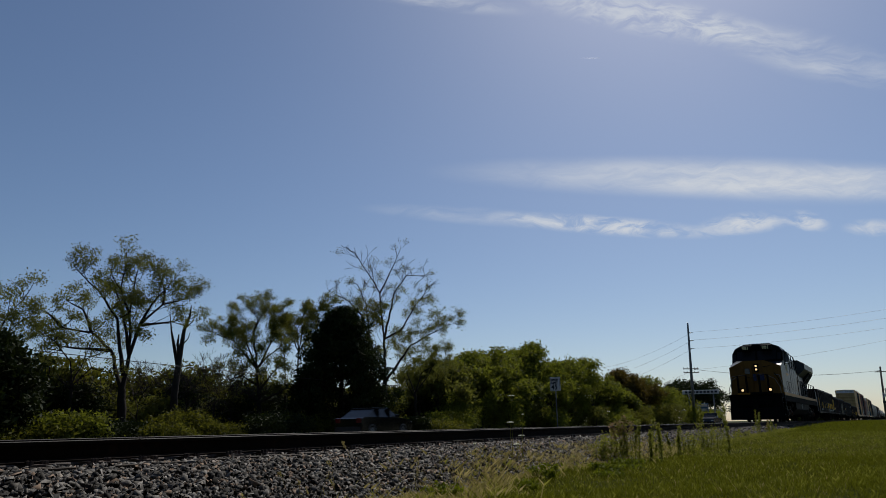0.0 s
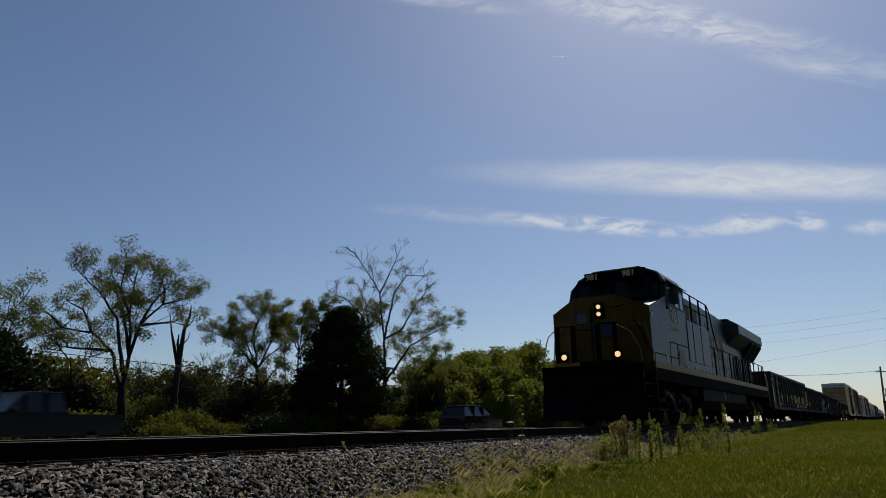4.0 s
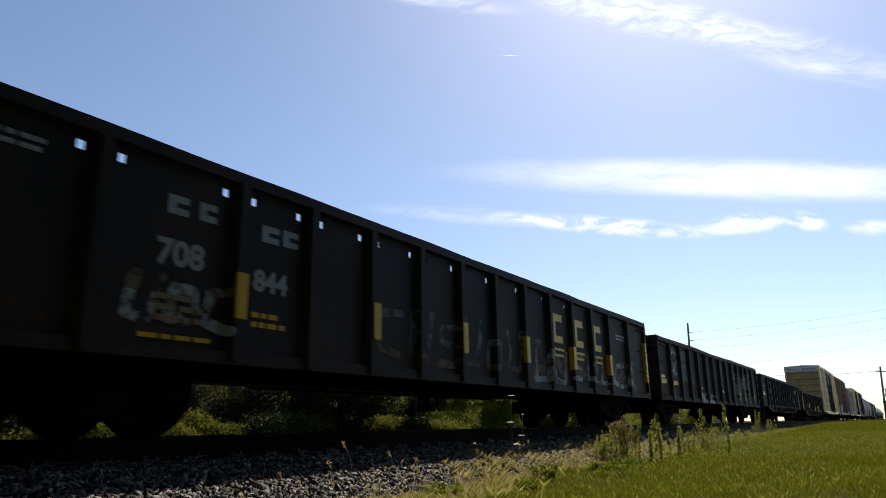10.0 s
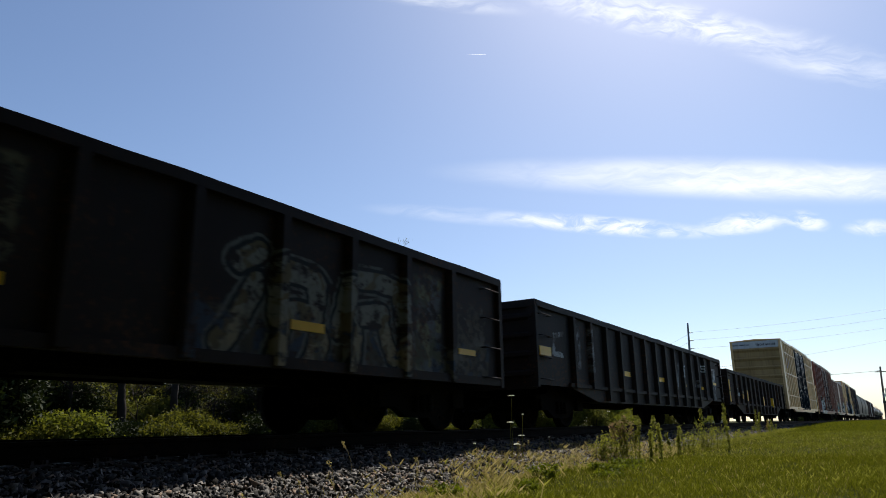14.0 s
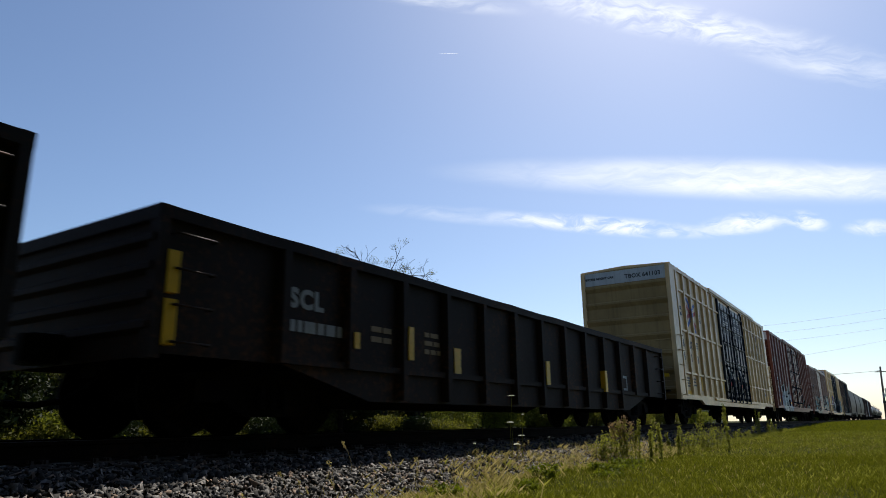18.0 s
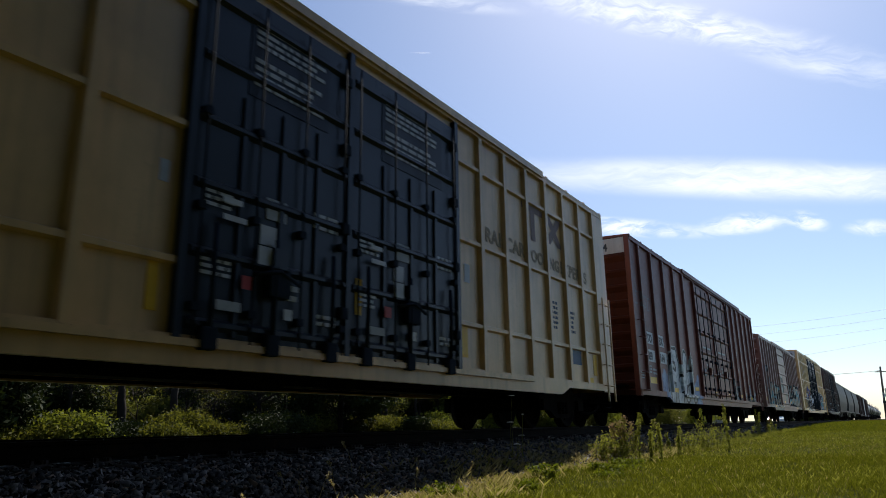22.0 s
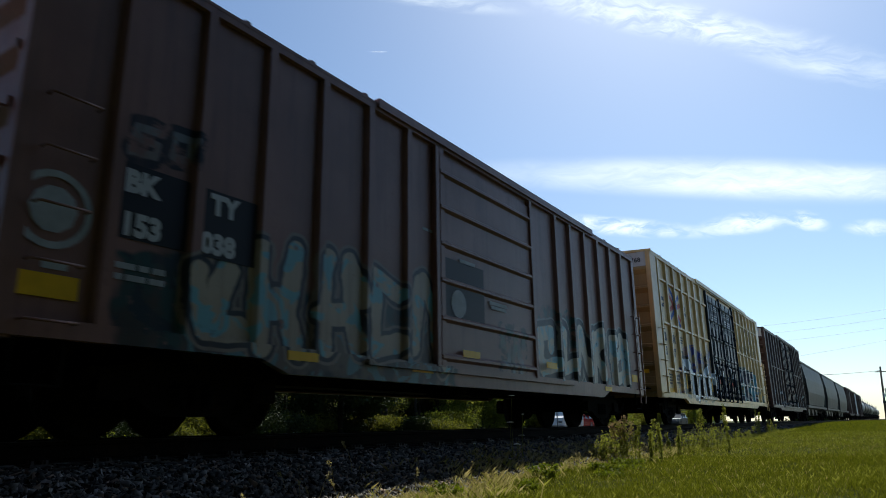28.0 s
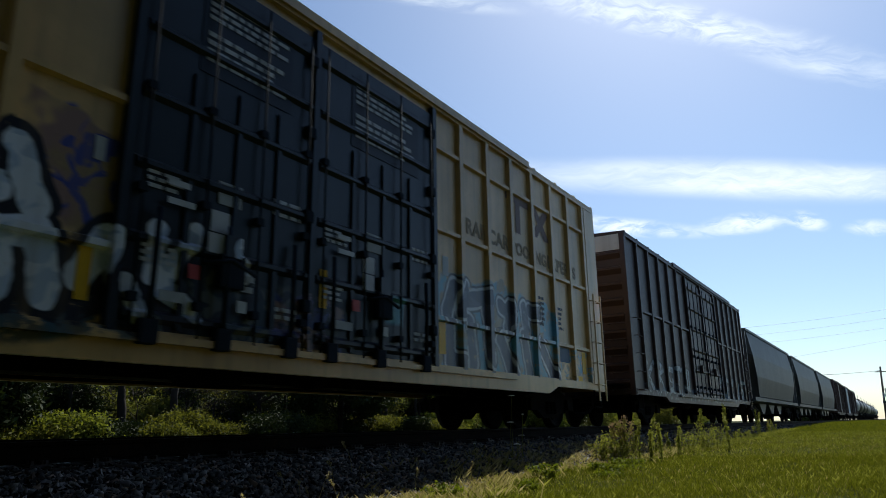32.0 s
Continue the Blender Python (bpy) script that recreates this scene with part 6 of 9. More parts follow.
    for x in (3.78, 4.62):
        part("panel_seam", MB().box(x, x + 0.02, -1.480, -1.470, 1.78, 2.44), "loco_black", loco)
    part("cab_marker", MB().lathe([(0, 0.0), (0, 0.06), (-0.02, 0.06), (-0.02, 0)], (3.9, -1.474, 3.52), "y", 10), "loco_black", loco)
    # wide equipment cabinet behind the cab
    part("equipment_cabinet", MB().bevelled(5.97, 9.15, -1.46, 1.46, 1.30, 3.42, 0.03), "loco_blue", loco)
    for a, b in ((6.05, 6.75), (6.85, 7.9), (8.0, 9.08)):
        part("cabinet_door", MB().bevelled(a, b, -1.485, -1.455, 2.02, 3.36, 0.012), "loco_blue", loco)
    for x in np.arange(5.4, 9.2, 1.1):
        part("lifting_lug", MB().lathe([(0, 0.0), (0, 0.05), (-0.03, 0.05), (-0.03, 0.0)], (x, -1.51, 1.80), "y", 10), "white", loco)
    # upper body behind the cab, with gold grilles and a railing
    part("dynamic_brake_housing", MB().bevelled(6.0, 10.6, -1.05, 1.05, 3.40, 4.46, 0.05), "loco_blue", loco)
    for a, b in ((6.25, 7.15), (7.5, 8.15), (8.5, 9.3)):
        g = part("grille", MB().box(a, b, -1.075, -1.052, 3.68, 4.16), "black", loco)
        mb = MB()
        for i in range(6):
            z = 3.71 + i * 0.08
            mb.prism([(-1.055, z), (-1.10, z + 0.01), (-1.10, z + 0.035), (-1.055, z + 0.045)], a, b, "x")
        part("louvre", mb, "loco_gold", g, "gold louvres")
        for x in (a - 0.05, b + 0.02):
            part("grille_frame", MB().box(x, x + 0.08, -1.10, -1.05, 3.64, 4.20), "white", g)
    mb = MB().tube([(5.98, -1.38, 4.42), (9.75, -1.38, 4.42), (9.95, -1.40, 4.2), (10.6, -1.44, 2.75)], 0.022, 7)
    mb.tube([(5.98, -1.38, 3.95), (9.7, -1.38, 3.95)], 0.018, 7)
    for x in (6.05, 7.25, 8.45, 9.65):
        mb.box(x - 0.055, x + 0.055, -1.40, -1.36, 3.42, 4.42)
    part("upper_handrail", mb, "loco_black", loco)
    # long hood with doors
    part("long_hood", MB().bevelled(9.12, 20.95, -0.92, 0.92, 1.60, 4.50, 0.06), "loco_blue", loco)
    for i, x in enumerate(np.linspace(9.9, 15.0, 9)):
        part("hood_door", MB().bevelled(x + 0.02, x + 0.60, -0.945, -0.91, 1.75, 4.05, 0.012), "loco_blue", loco)
    mb = MB()
    for x in np.linspace(16.3, 20.6, 12):
        mb.box(x, x + 0.06, -0.97, -0.91, 1.8, 3.0)
        mb.box(x + 0.12, x + 0.2, -0.95, -0.91, 1.8, 3.0)
    part("hood_ribs", mb, "loco_blue", loco)
    for x, z, w, h in ((10.2, 2.9, 0.16, 0.12), (12.4, 2.75, 0.16, 0.12), (14.4, 3.3, 0.2, 0.12), (18.0, 2.6, 0.14, 0.2), (20.3, 2.5, 0.18, 0.3)):
        part("decal", MB().box(x, x + w, -0.955, -0.946, z, z + h), "white", loco)
    # the big gold mark on the hood, in plain shapes
    ring = MB()
    for i in range(14):
        a0, a1 = radians(45 + i * 270 / 14), radians(45 + (i + 1) * 270 / 14)
        c, r0, r1 = (12.38, 3.13), 0.24, 0.50
        ring.quad(*[(c[0] + r * math.cos(a) * 0.92, -0.952, c[1] + r * math.sin(a)) for r, a in ((r0, a0), (r1, a0), (r1, a1), (r0, a1))])
    part("hood_mark", ring, "hood_gold", loco, "gold shape of a large mark")
    for poly in ([(12.9, 3.60), (13.55, 3.60), (13.55, 3.38), (13.16, 3.38), (13.16, 3.24), (13.55, 3.24), (13.55, 2.64), (12.72, 2.64), (12.72, 2.86), (13.28, 2.86), (13.28, 3.02), (12.9, 3.02)],
                 [(13.62, 3.60), (13.92, 3.60), (14.08, 3.34), (14.24, 3.60), (14.52, 3.60), (14.24, 3.12), (14.54, 2.64), (14.24, 2.64), (14.07, 2.94), (13.90, 2.64), (13.60, 2.64), (13.90, 3.12)],
                 [(11.50, 3.85), (11.85, 3.85), (11.85, 3.74), (11.64, 3.74), (11.64, 3.15), (11.50, 3.15)], [(14.70, 3.72), (14.98, 3.72), (14.98, 3.0), (14.86, 3.0), (14.86, 3.62), (14.70, 3.62)]):
        mb = MB()
        mb.v = [(x, -0.953, z) for x, z in poly]
        mb.f = [tuple(range(len(poly)))]
        part("hood_mark", mb, "hood_gold", loco, "gold shape of a large mark")
    for x in (11.95, 12.31, 14.28, 14.52):
        part("hood_dot", MB().lathe([(0, 0), (0, 0.12)], (x, -0.952, 2.31), "y", 14), "hood_gold", loco)
    # flared radiator wings at the rear
    wing = [(-0.92, 3.42), (-1.46, 3.89), (-1.50, 3.93), (-1.50, 4.34), (-1.15, 4.56), (1.15, 4.56), (1.50, 4.34), (1.50, 3.93), (1.46, 3.89), (0.92, 3.42)]
    part("radiator_wing", MB().prism(wing, 15.3, 21.55, "x"), "loco_grey", loco, "flared grey radiator housing")
    part("intake_screen", MB().prism([(-0.925, 3.02), (-0.925, 3.40), (-1.43, 3.86), (-1.43, 3.80)], 18.9, 21.45, "x"), "loco_tank", loco, "dark mesh screen under the radiator")
    for x in (18.9, 20.2, 21.42):
        part("wing_brace", MB().prism([(-0.93, 2.98), (-0.93, 3.05), (-1.46, 3.84), (-1.46, 3.76)], x - 0.035, x + 0.035, "x"), "loco_grey", loco)
    wheel = [(20.15 + 0.24 * math.cos(a * math.pi / 10), -1.02, 2.42 + 0.24 * math.sin(a * math.pi / 10)) for a in range(21)]
    mb = MB().tube(wheel, 0.016, 6, caps=False)
    for a in range(3):
        mb.tube([(20.15, -1.0, 2.42), (20.15 + 0.24 * math.cos(a * 2.1), -1.02, 2.42 + 0.24 * math.sin(a * 2.1))], 0.013, 5)
    part("handbrake_wheel", mb, "steel", loco)
    part("handbrake_case", MB().bevelled(19.95, 20.4, -0.99, -0.91, 2.1, 2.75, 0.02), "loco_blue", loco)
    part("radiator_grille", MB().box(15.1, 21.3, -1.1, 1.1, 4.56, 4.60), "loco_black", loco)
    part("engine_roof", MB().bevelled(10.6, 14.0, -0.85, 0.85, 4.45, 4.58, 0.04), "loco_grey", loco)
    part("exhaust_stack", MB().bevelled(13.0, 14.2, -0.4, 0.4, 4.50, 4.68, 0.03), "loco_black", loco)
    part("horn", MB().lathe([(0, 0.02), (0.25, 0.03), (0.4, 0.09)], (10.2, -0.5, 4.55), "x", 10).box(10.3, 10.4, -0.55, -0.45, 4.35, 4.55), "loco_black", loco)
    # walkway handrails
    for s in (-1, 1):
        mb = MB().tube([(9.2, s * 1.43, 2.82), (20.85, s * 1.43, 2.82), (21.32, s * 1.43, 2.78)], 0.02, 7)
        part("handrail", mb, "dull_rail", loco)
        for x in np.append(np.linspace(10.1, 19.9, 8), (20.85, 21.3)):
            part("stanchion", MB().box(x - 0.045, x + 0.045, s * 1.43 - 0.018, s * 1.43 + 0.018, 1.6, 2.82), "loco_black", loco)
    for y, z in ((-1.43, -0.6), (0.6, 1.43)):
        part("rear_handrail", rod([(21.55, y, 1.6), (21.55, y, 2.6), (21.55, z, 2.6), (21.55, z, 1.6)], 0.021), "loco_black", loco)
    part("rear_deck_edge", MB().box(21.45, 21.65, -1.45, 1.45, 0.75, 1.70), "loco_black", loco)
    mb = MB()
    for z in (0.42, 0.75, 1.08, 1.38):
        mb.box(21.66, 22.0, -1.50, -1.15, z, z + 0.03)
    mb.box(21.62, 21.66, -1.50, -1.15, 0.42, 1.7).box(22.0, 22.03, -1.50, -1.15, 0.42, 0.8)
    for x in (21.72, 22.03):
        part("rear_grab", rod([(x, -1.47, 0.75), (x, -1.47, 1.7), (x - 0.2, -1.45, 2.35), (x - 0.34, -1.43, 2.5)], 0.02), "letter_pale", loco)
    part("rear_steps", mb, "loco_black", loco)
    # front platform, plow, steps and rails
    part("anticlimber", MB().bevelled(0.78, 1.6, -0.95, 0.95, 1.60, 1.74, 0.03), "loco_black", loco, "black front platform")
    part("platform_edge", MB().box(0.772, 0.782, 0.22, 0.93, 1.62, 1.73), "loco_gold", loco, "gold edge of the front platform")
    part("pilot", MB().box(1.0, 1.15, -1.45, 1.45, 0.35, 1.6), "loco_black", loco)
    mb = MB()
    mb.v = [(0.30, 0, 0.14), (0.95, -1.5, 0.14), (1.05, -1.5, 0.85), (0.62, 0, 0.75), (0.95, 1.5, 0.14), (1.05, 1.5, 0.85), (1.05, 0, 0.14), (1.08, 0, 0.85)]
    mb.f = [(0, 3, 2, 1), (0, 4, 5, 3), (1, 2, 7, 6), (4, 6, 7, 5), (0, 1, 6, 4), (3, 5, 7, 2)]
    part("snow_plow", mb, "loco_black", loco)
    for s in (-1, 1):
        mb = MB()
        for i, z in enumerate((0.42, 0.75, 1.08, 1.38)):
            y0, y1 = sorted((s * 1.12, s * 1.50))
            mb.box(1.28 + 0.02 * i, 1.95, y0, y1, z, z + 0.035)
        mb.box(1.95, 1.99, min(s * 1.12, s * 1.5), max(s * 1.12, s * 1.5), 0.42, 1.7)
        part("steps", mb, "loco_black", loco)
        for i, z in enumerate((0.42, 0.75, 1.08, 1.38)):
            part("step_edge", MB().box(1.26 + 0.02 * i, 1.28 + 0.02 * i, min(s * 1.14, s * 1.48), max(s * 1.14, s * 1.48), z + 0.015, z + 0.035), "letter_pale", loco)
        part("handrail", rod([(1.98, s * 1.50, 0.7), (1.98, s * 1.52, 1.9), (1.80, s * 1.36, 2.75), (1.70, s * 1.1, 2.8)], 0.018), "steel", loco)
        for y, w in ((0.36, 0.055), (0.84, 0.05)):
            part("front_post", MB().box(0.72, 0.82, s * y - w, s * y + w, 1.72, 2.74), "loco_black", loco)
        part("handrail", rod([(0.77, s * 0.36, 2.74), (0.77, s * 0.84, 2.74)], 0.025), "loco_black", loco)
        part("handrail", rod([(0.77, s * 0.84, 2.7), (0.95, s * 1.2, 2.5), (1.05, s * 1.42, 2.0), (1.08, s * 1.45, 1.2)], 0.016), "steel", loco)
    part("safety_chain", rod([(0.77, -0.36, 2.70), (0.77, -0.15, 2.58), (0.77, 0.15, 2.58), (0.77, 0.36, 2.70)], 0.014), "loco_black", loco)
    part("nose_grab", rod([(1.9, -1.35, 2.2), (1.72, -1.3, 2.55), (1.62, -1.1, 2.9)], 0.02), "loco_black", loco)
    part("nose_grab", rod([(1.38, -0.55, 3.25), (1.34, -0.95, 3.3)], 0.018), "loco_black", loco)
    # fuel tank
    tank = [(-1.38, 1.22), (-1.38, 0.80), (-1.05, 0.50), (1.05, 0.50), (1.38, 0.80), (1.38, 1.22)]
    part("fuel_tank", MB().prism(tank, 7.85, 15.75, "x"), "loco_tank", loco, "long grey fuel tank")
    part("fuel_gauge", MB().box(11.3, 11.36, -1.40, -1.38, 0.85, 1.2), "white", loco)
    part("step_light", MB().lathe([(0, 0), (0, 0.05), (0.02, 0.05)], (5.2, -1.40, 1.28), "y", 10), "lamp_dim", loco, "small lit walkway lamp")
    part("air_reservoir", MB().lathe([(0, 0), (0, 0.17), (1.3, 0.17), (1.3, 0)], (6.3, -1.1, 1.05), "x", 12), "loco_black", loco)
    part("air_reservoir", MB().lathe([(0, 0), (0, 0.15), (0.9, 0.15), (0.9, 0)], (16.0, -1.1, 1.12), "x", 12), "loco_black", loco)
    loco_truck(loco, 4.3)
    loco_truck(loco, 18.3)
    coupler(loco, 0.92, -1)
    coupler(loco, 22.2, 1)
    return loco


# ---- the train ----
LOCO_X = -62.15
locomotive(LOCO_X)


def word(car, text, x, z, size, material, y=-1.446, bold=0.008, spacing=1.0, name="lettering", label=""):
    part(name, lettering(text, size, material, spacing, bold), "", car, label, at=on_side(x, y, z))


def end_word(car, text, y, z, size, material, x=-0.016, bold=0.006):
    part("end_lettering", lettering(text, size, material, 1.05, bold), "", car, at=on_front(x, y, z))


def stencil(car, x, z, w, h, lines, seed, material="white", y=-1.446):
    part("stencil", bars(x, y, z, w, h, lines, seed), material, car, "rows of small stencilled writing")["kind"] = "stuff"


def plate(car, x, z, w, h, material="yellow", y=-1.442, label=""):
    part("reflector" if material == "yellow" else "placard", MB().box(x, x + w, y - 0.006, y, z, z + h), material, car, label)


def flat(car, name, poly, material, y=-1.448, label=""):
    mb = MB()
    mb.v = [(x, y, z) for x, z in poly]
    mb.f = [tuple(range(len(poly)))]
    part(name, mb, material, car, label)


G1_POSTS = (1.58, 3.06) + tuple(4.07 + 1.065 * i for i in range(10)) + (15.0,)
g1 = gondola(-37.8, 16.45, 2.70, "gon_black", "tall black gondola car with outside posts, faded lettering and spray paint", posts=13, post_at=G1_POSTS, holes=True, rear_paint="gon_black_rear", rear_from=9.5,
             plates=[(0.02, 1.05, 0.10, 0.92, "yellow"), (16.3, 1.1, 0.12, 1.05, "yellow")] + [(3.0, 1.15, 0.13, 0.47, "yellow")] + [(5.12 + 2.10 * i, 1.15, 0.13, 0.47, "yellow") for i in range(5)])
GY = -1.426
for px, pz, ww in ((2.24, 2.07, 0.22), (2.58, 2.08, 0.20), (3.36, 2.04, 0.24), (3.66, 2.05, 0.22)):
    flat(g1, "mark", [(px, pz), (px + ww, pz), (px + ww, pz + 0.07), (px + ww * 0.4, pz + 0.07), (px + ww * 0.4, pz + 0.12), (px + ww, pz + 0.12), (px + ww, pz + 0.19), (px, pz + 0.19)], "letter_pale", GY, "faded pale shape of a mark")
word(g1, "708", 2.16, 1.58, 0.34, "letter_pale", GY, 0.012)
word(g1, "844", 3.28, 1.50, 0.31, "letter_pale", GY, 0.012)
for px in (10.62, 11.70, 12.76):
    flat(g1, "mark", [(px, 1.66), (px + 0.52, 1.66), (px + 0.52, 1.80), (px + 0.2, 1.80), (px + 0.2, 2.09), (px + 0.52, 2.09), (px + 0.52, 2.24), (px, 2.24)], "yellow", GY, "yellow shape of a large mark")
    plate(g1, px - 0.02, 1.50, 0.56, 0.05, "yellow", GY)
    plate(g1, px, 1.38, 0.5, 0.05, "yellow", GY)
stencil(g1, 0.45, 2.40, 0.85, 0.16, 2, 3, "letter_pale", GY)
stencil(g1, 14.3, 2.2, 0.7, 0.16, 2, 5, "letter_pale", GY)
stencil(g1, 2.05, 0.94, 0.75, 0.08, 1, 6, "yellow", GY)
stencil(g1, 3.28, 1.28, 0.46, 0.2, 2, 7, "yellow", GY)
stencil(g1, 2.2, 1.32, 0.5, 0.3, 3, 9, "letter_faint", GY)
g2 = gondola(-19.42, 16.1, 2.51, "gon_brown", "dark brown gondola car with a dented top edge and spray paint", posts=13, wavy=-0.02, rear_paint="gon_brown_rear", post_at=tuple(1.125 + 1.125 * i for i in range(13)),
             plates=[(0.0, 1.28, 0.34, 0.12, "yellow"), (0.0, 1.16, 0.48, 0.12, "yellow"), (1.48, 1.17, 0.56, 0.12, "yellow"), (4.7, 1.17, 0.5, 0.06, "yellow"), (8.06, 1.15, 0.5, 0.10, "yellow"), (11.44, 1.14, 0.52, 0.11, "yellow"), (14.85, 1.14, 0.5, 0.09, "yellow")])
g3 = gondola(-1.23, 16.0, 2.38, "gon_dark", "faded black gondola car with sides that drop between the trucks", posts=14, low=0.80, drop=0.53, rear_paint="gon_dark_rear", rear_from=9.2,
             plates=[(0.04, 1.34, 0.5, 0.17, "yellow"), (4.9, 1.2, 0.5, 0.12, "yellow"), (7.9, 1.2, 0.5, 0.12, "yellow"), (10.36, 1.15, 0.48, 0.11, "yellow"), (12.89, 1.15, 0.5, 0.10, "yellow"), (14.79, 1.38, 0.46, 0.09, "yellow")])
g4 = gondola(16.5, 16.3, 2.12, "gon_rust", "low rusty brown gondola car with sides that drop between the trucks", posts=13, low=0.75, drop=0.38, post_at=tuple(1.54 + 1.1 * i for i in range(13)),
             plates=[(0.05, 0.82, 0.13, 0.42, "yellow"), (0.05, 1.30, 0.13, 0.40, "yellow"), (2.66, 1.0, 0.1, 0.2, "yellow"), (3.78, 0.94, 0.12, 0.45, "yellow"), (5.1, 0.78, 0.18, 0.44, "yellow"), (8.18, 0.79, 0.16, 0.44, "yellow"), (11.33, 0.76, 0.13, 0.47, "yellow")])
word(g4, "SCL", 1.66, 1.40, 0.30, "letter_pale", GY, 0.014, 1.15)
stencil(g4, 1.55, 1.30, 1.12, 0.24, 1, 2, "letter_pale", GY)
stencil(g4, 3.1, 1.36, 0.45, 0.26, 2, 8, "letter_faint", GY)
stencil(g4, 4.3, 1.40, 0.45, 0.36, 3, 9, "letter_faint", GY)
part("stencil_frame", MB().box(12.58, 13.16, GY - 0.004, GY, 0.85, 0.90).box(12.58, 13.16, GY - 0.004, GY, 1.14, 1.20).box(12.58, 12.64, GY - 0.004, GY, 0.85, 1.20).box(13.1, 13.16, GY - 0.004, GY, 0.85, 1.20), "letter_pale", g4, "pale painted frame")
TB_POSTS = [0.67 + 0.905 * i for i in range(7)] + [12.95 + 0.90 * i for i in range(7)]
TB_DOORS = [(7.12, 9.5), (9.5, 12.12)]


def band(car, pts, half, material, post=2.48):
    """A painted band along points; where it crosses the post it lies on the post's face."""
    mb = MB()
    lift = 0.0006 * (material == "blue")
    for (xa, za), (xb, zb) in zip(pts, pts[1:]):
        d = Vector((zb - za, xa - xb)).normalized() * half
        cuts = sorted({0.0, 1.0} | {min(1.0, max(0.0, (e - xa) / (xb - xa))) for e in (post - 0.095, post + 0.095)})
        for f, g in zip(cuts, cuts[1:]):
            xm = xa + (xb - xa) * (f + g) / 2
            y = -1.449 if abs(xm - post) > 0.095 else -1.5175
            p, q = Vector((xa + (xb - xa) * f, za + (zb - za) * f)), Vector((xa + (xb - xa) * g, za + (zb - za) * g))
            mb.quad(*[(v.x, y - lift, v.y) for v in (p - d, p + d, q + d, q - d)])
    part("crossed_mark", mb, material, car, material + " band of a crossed mark")


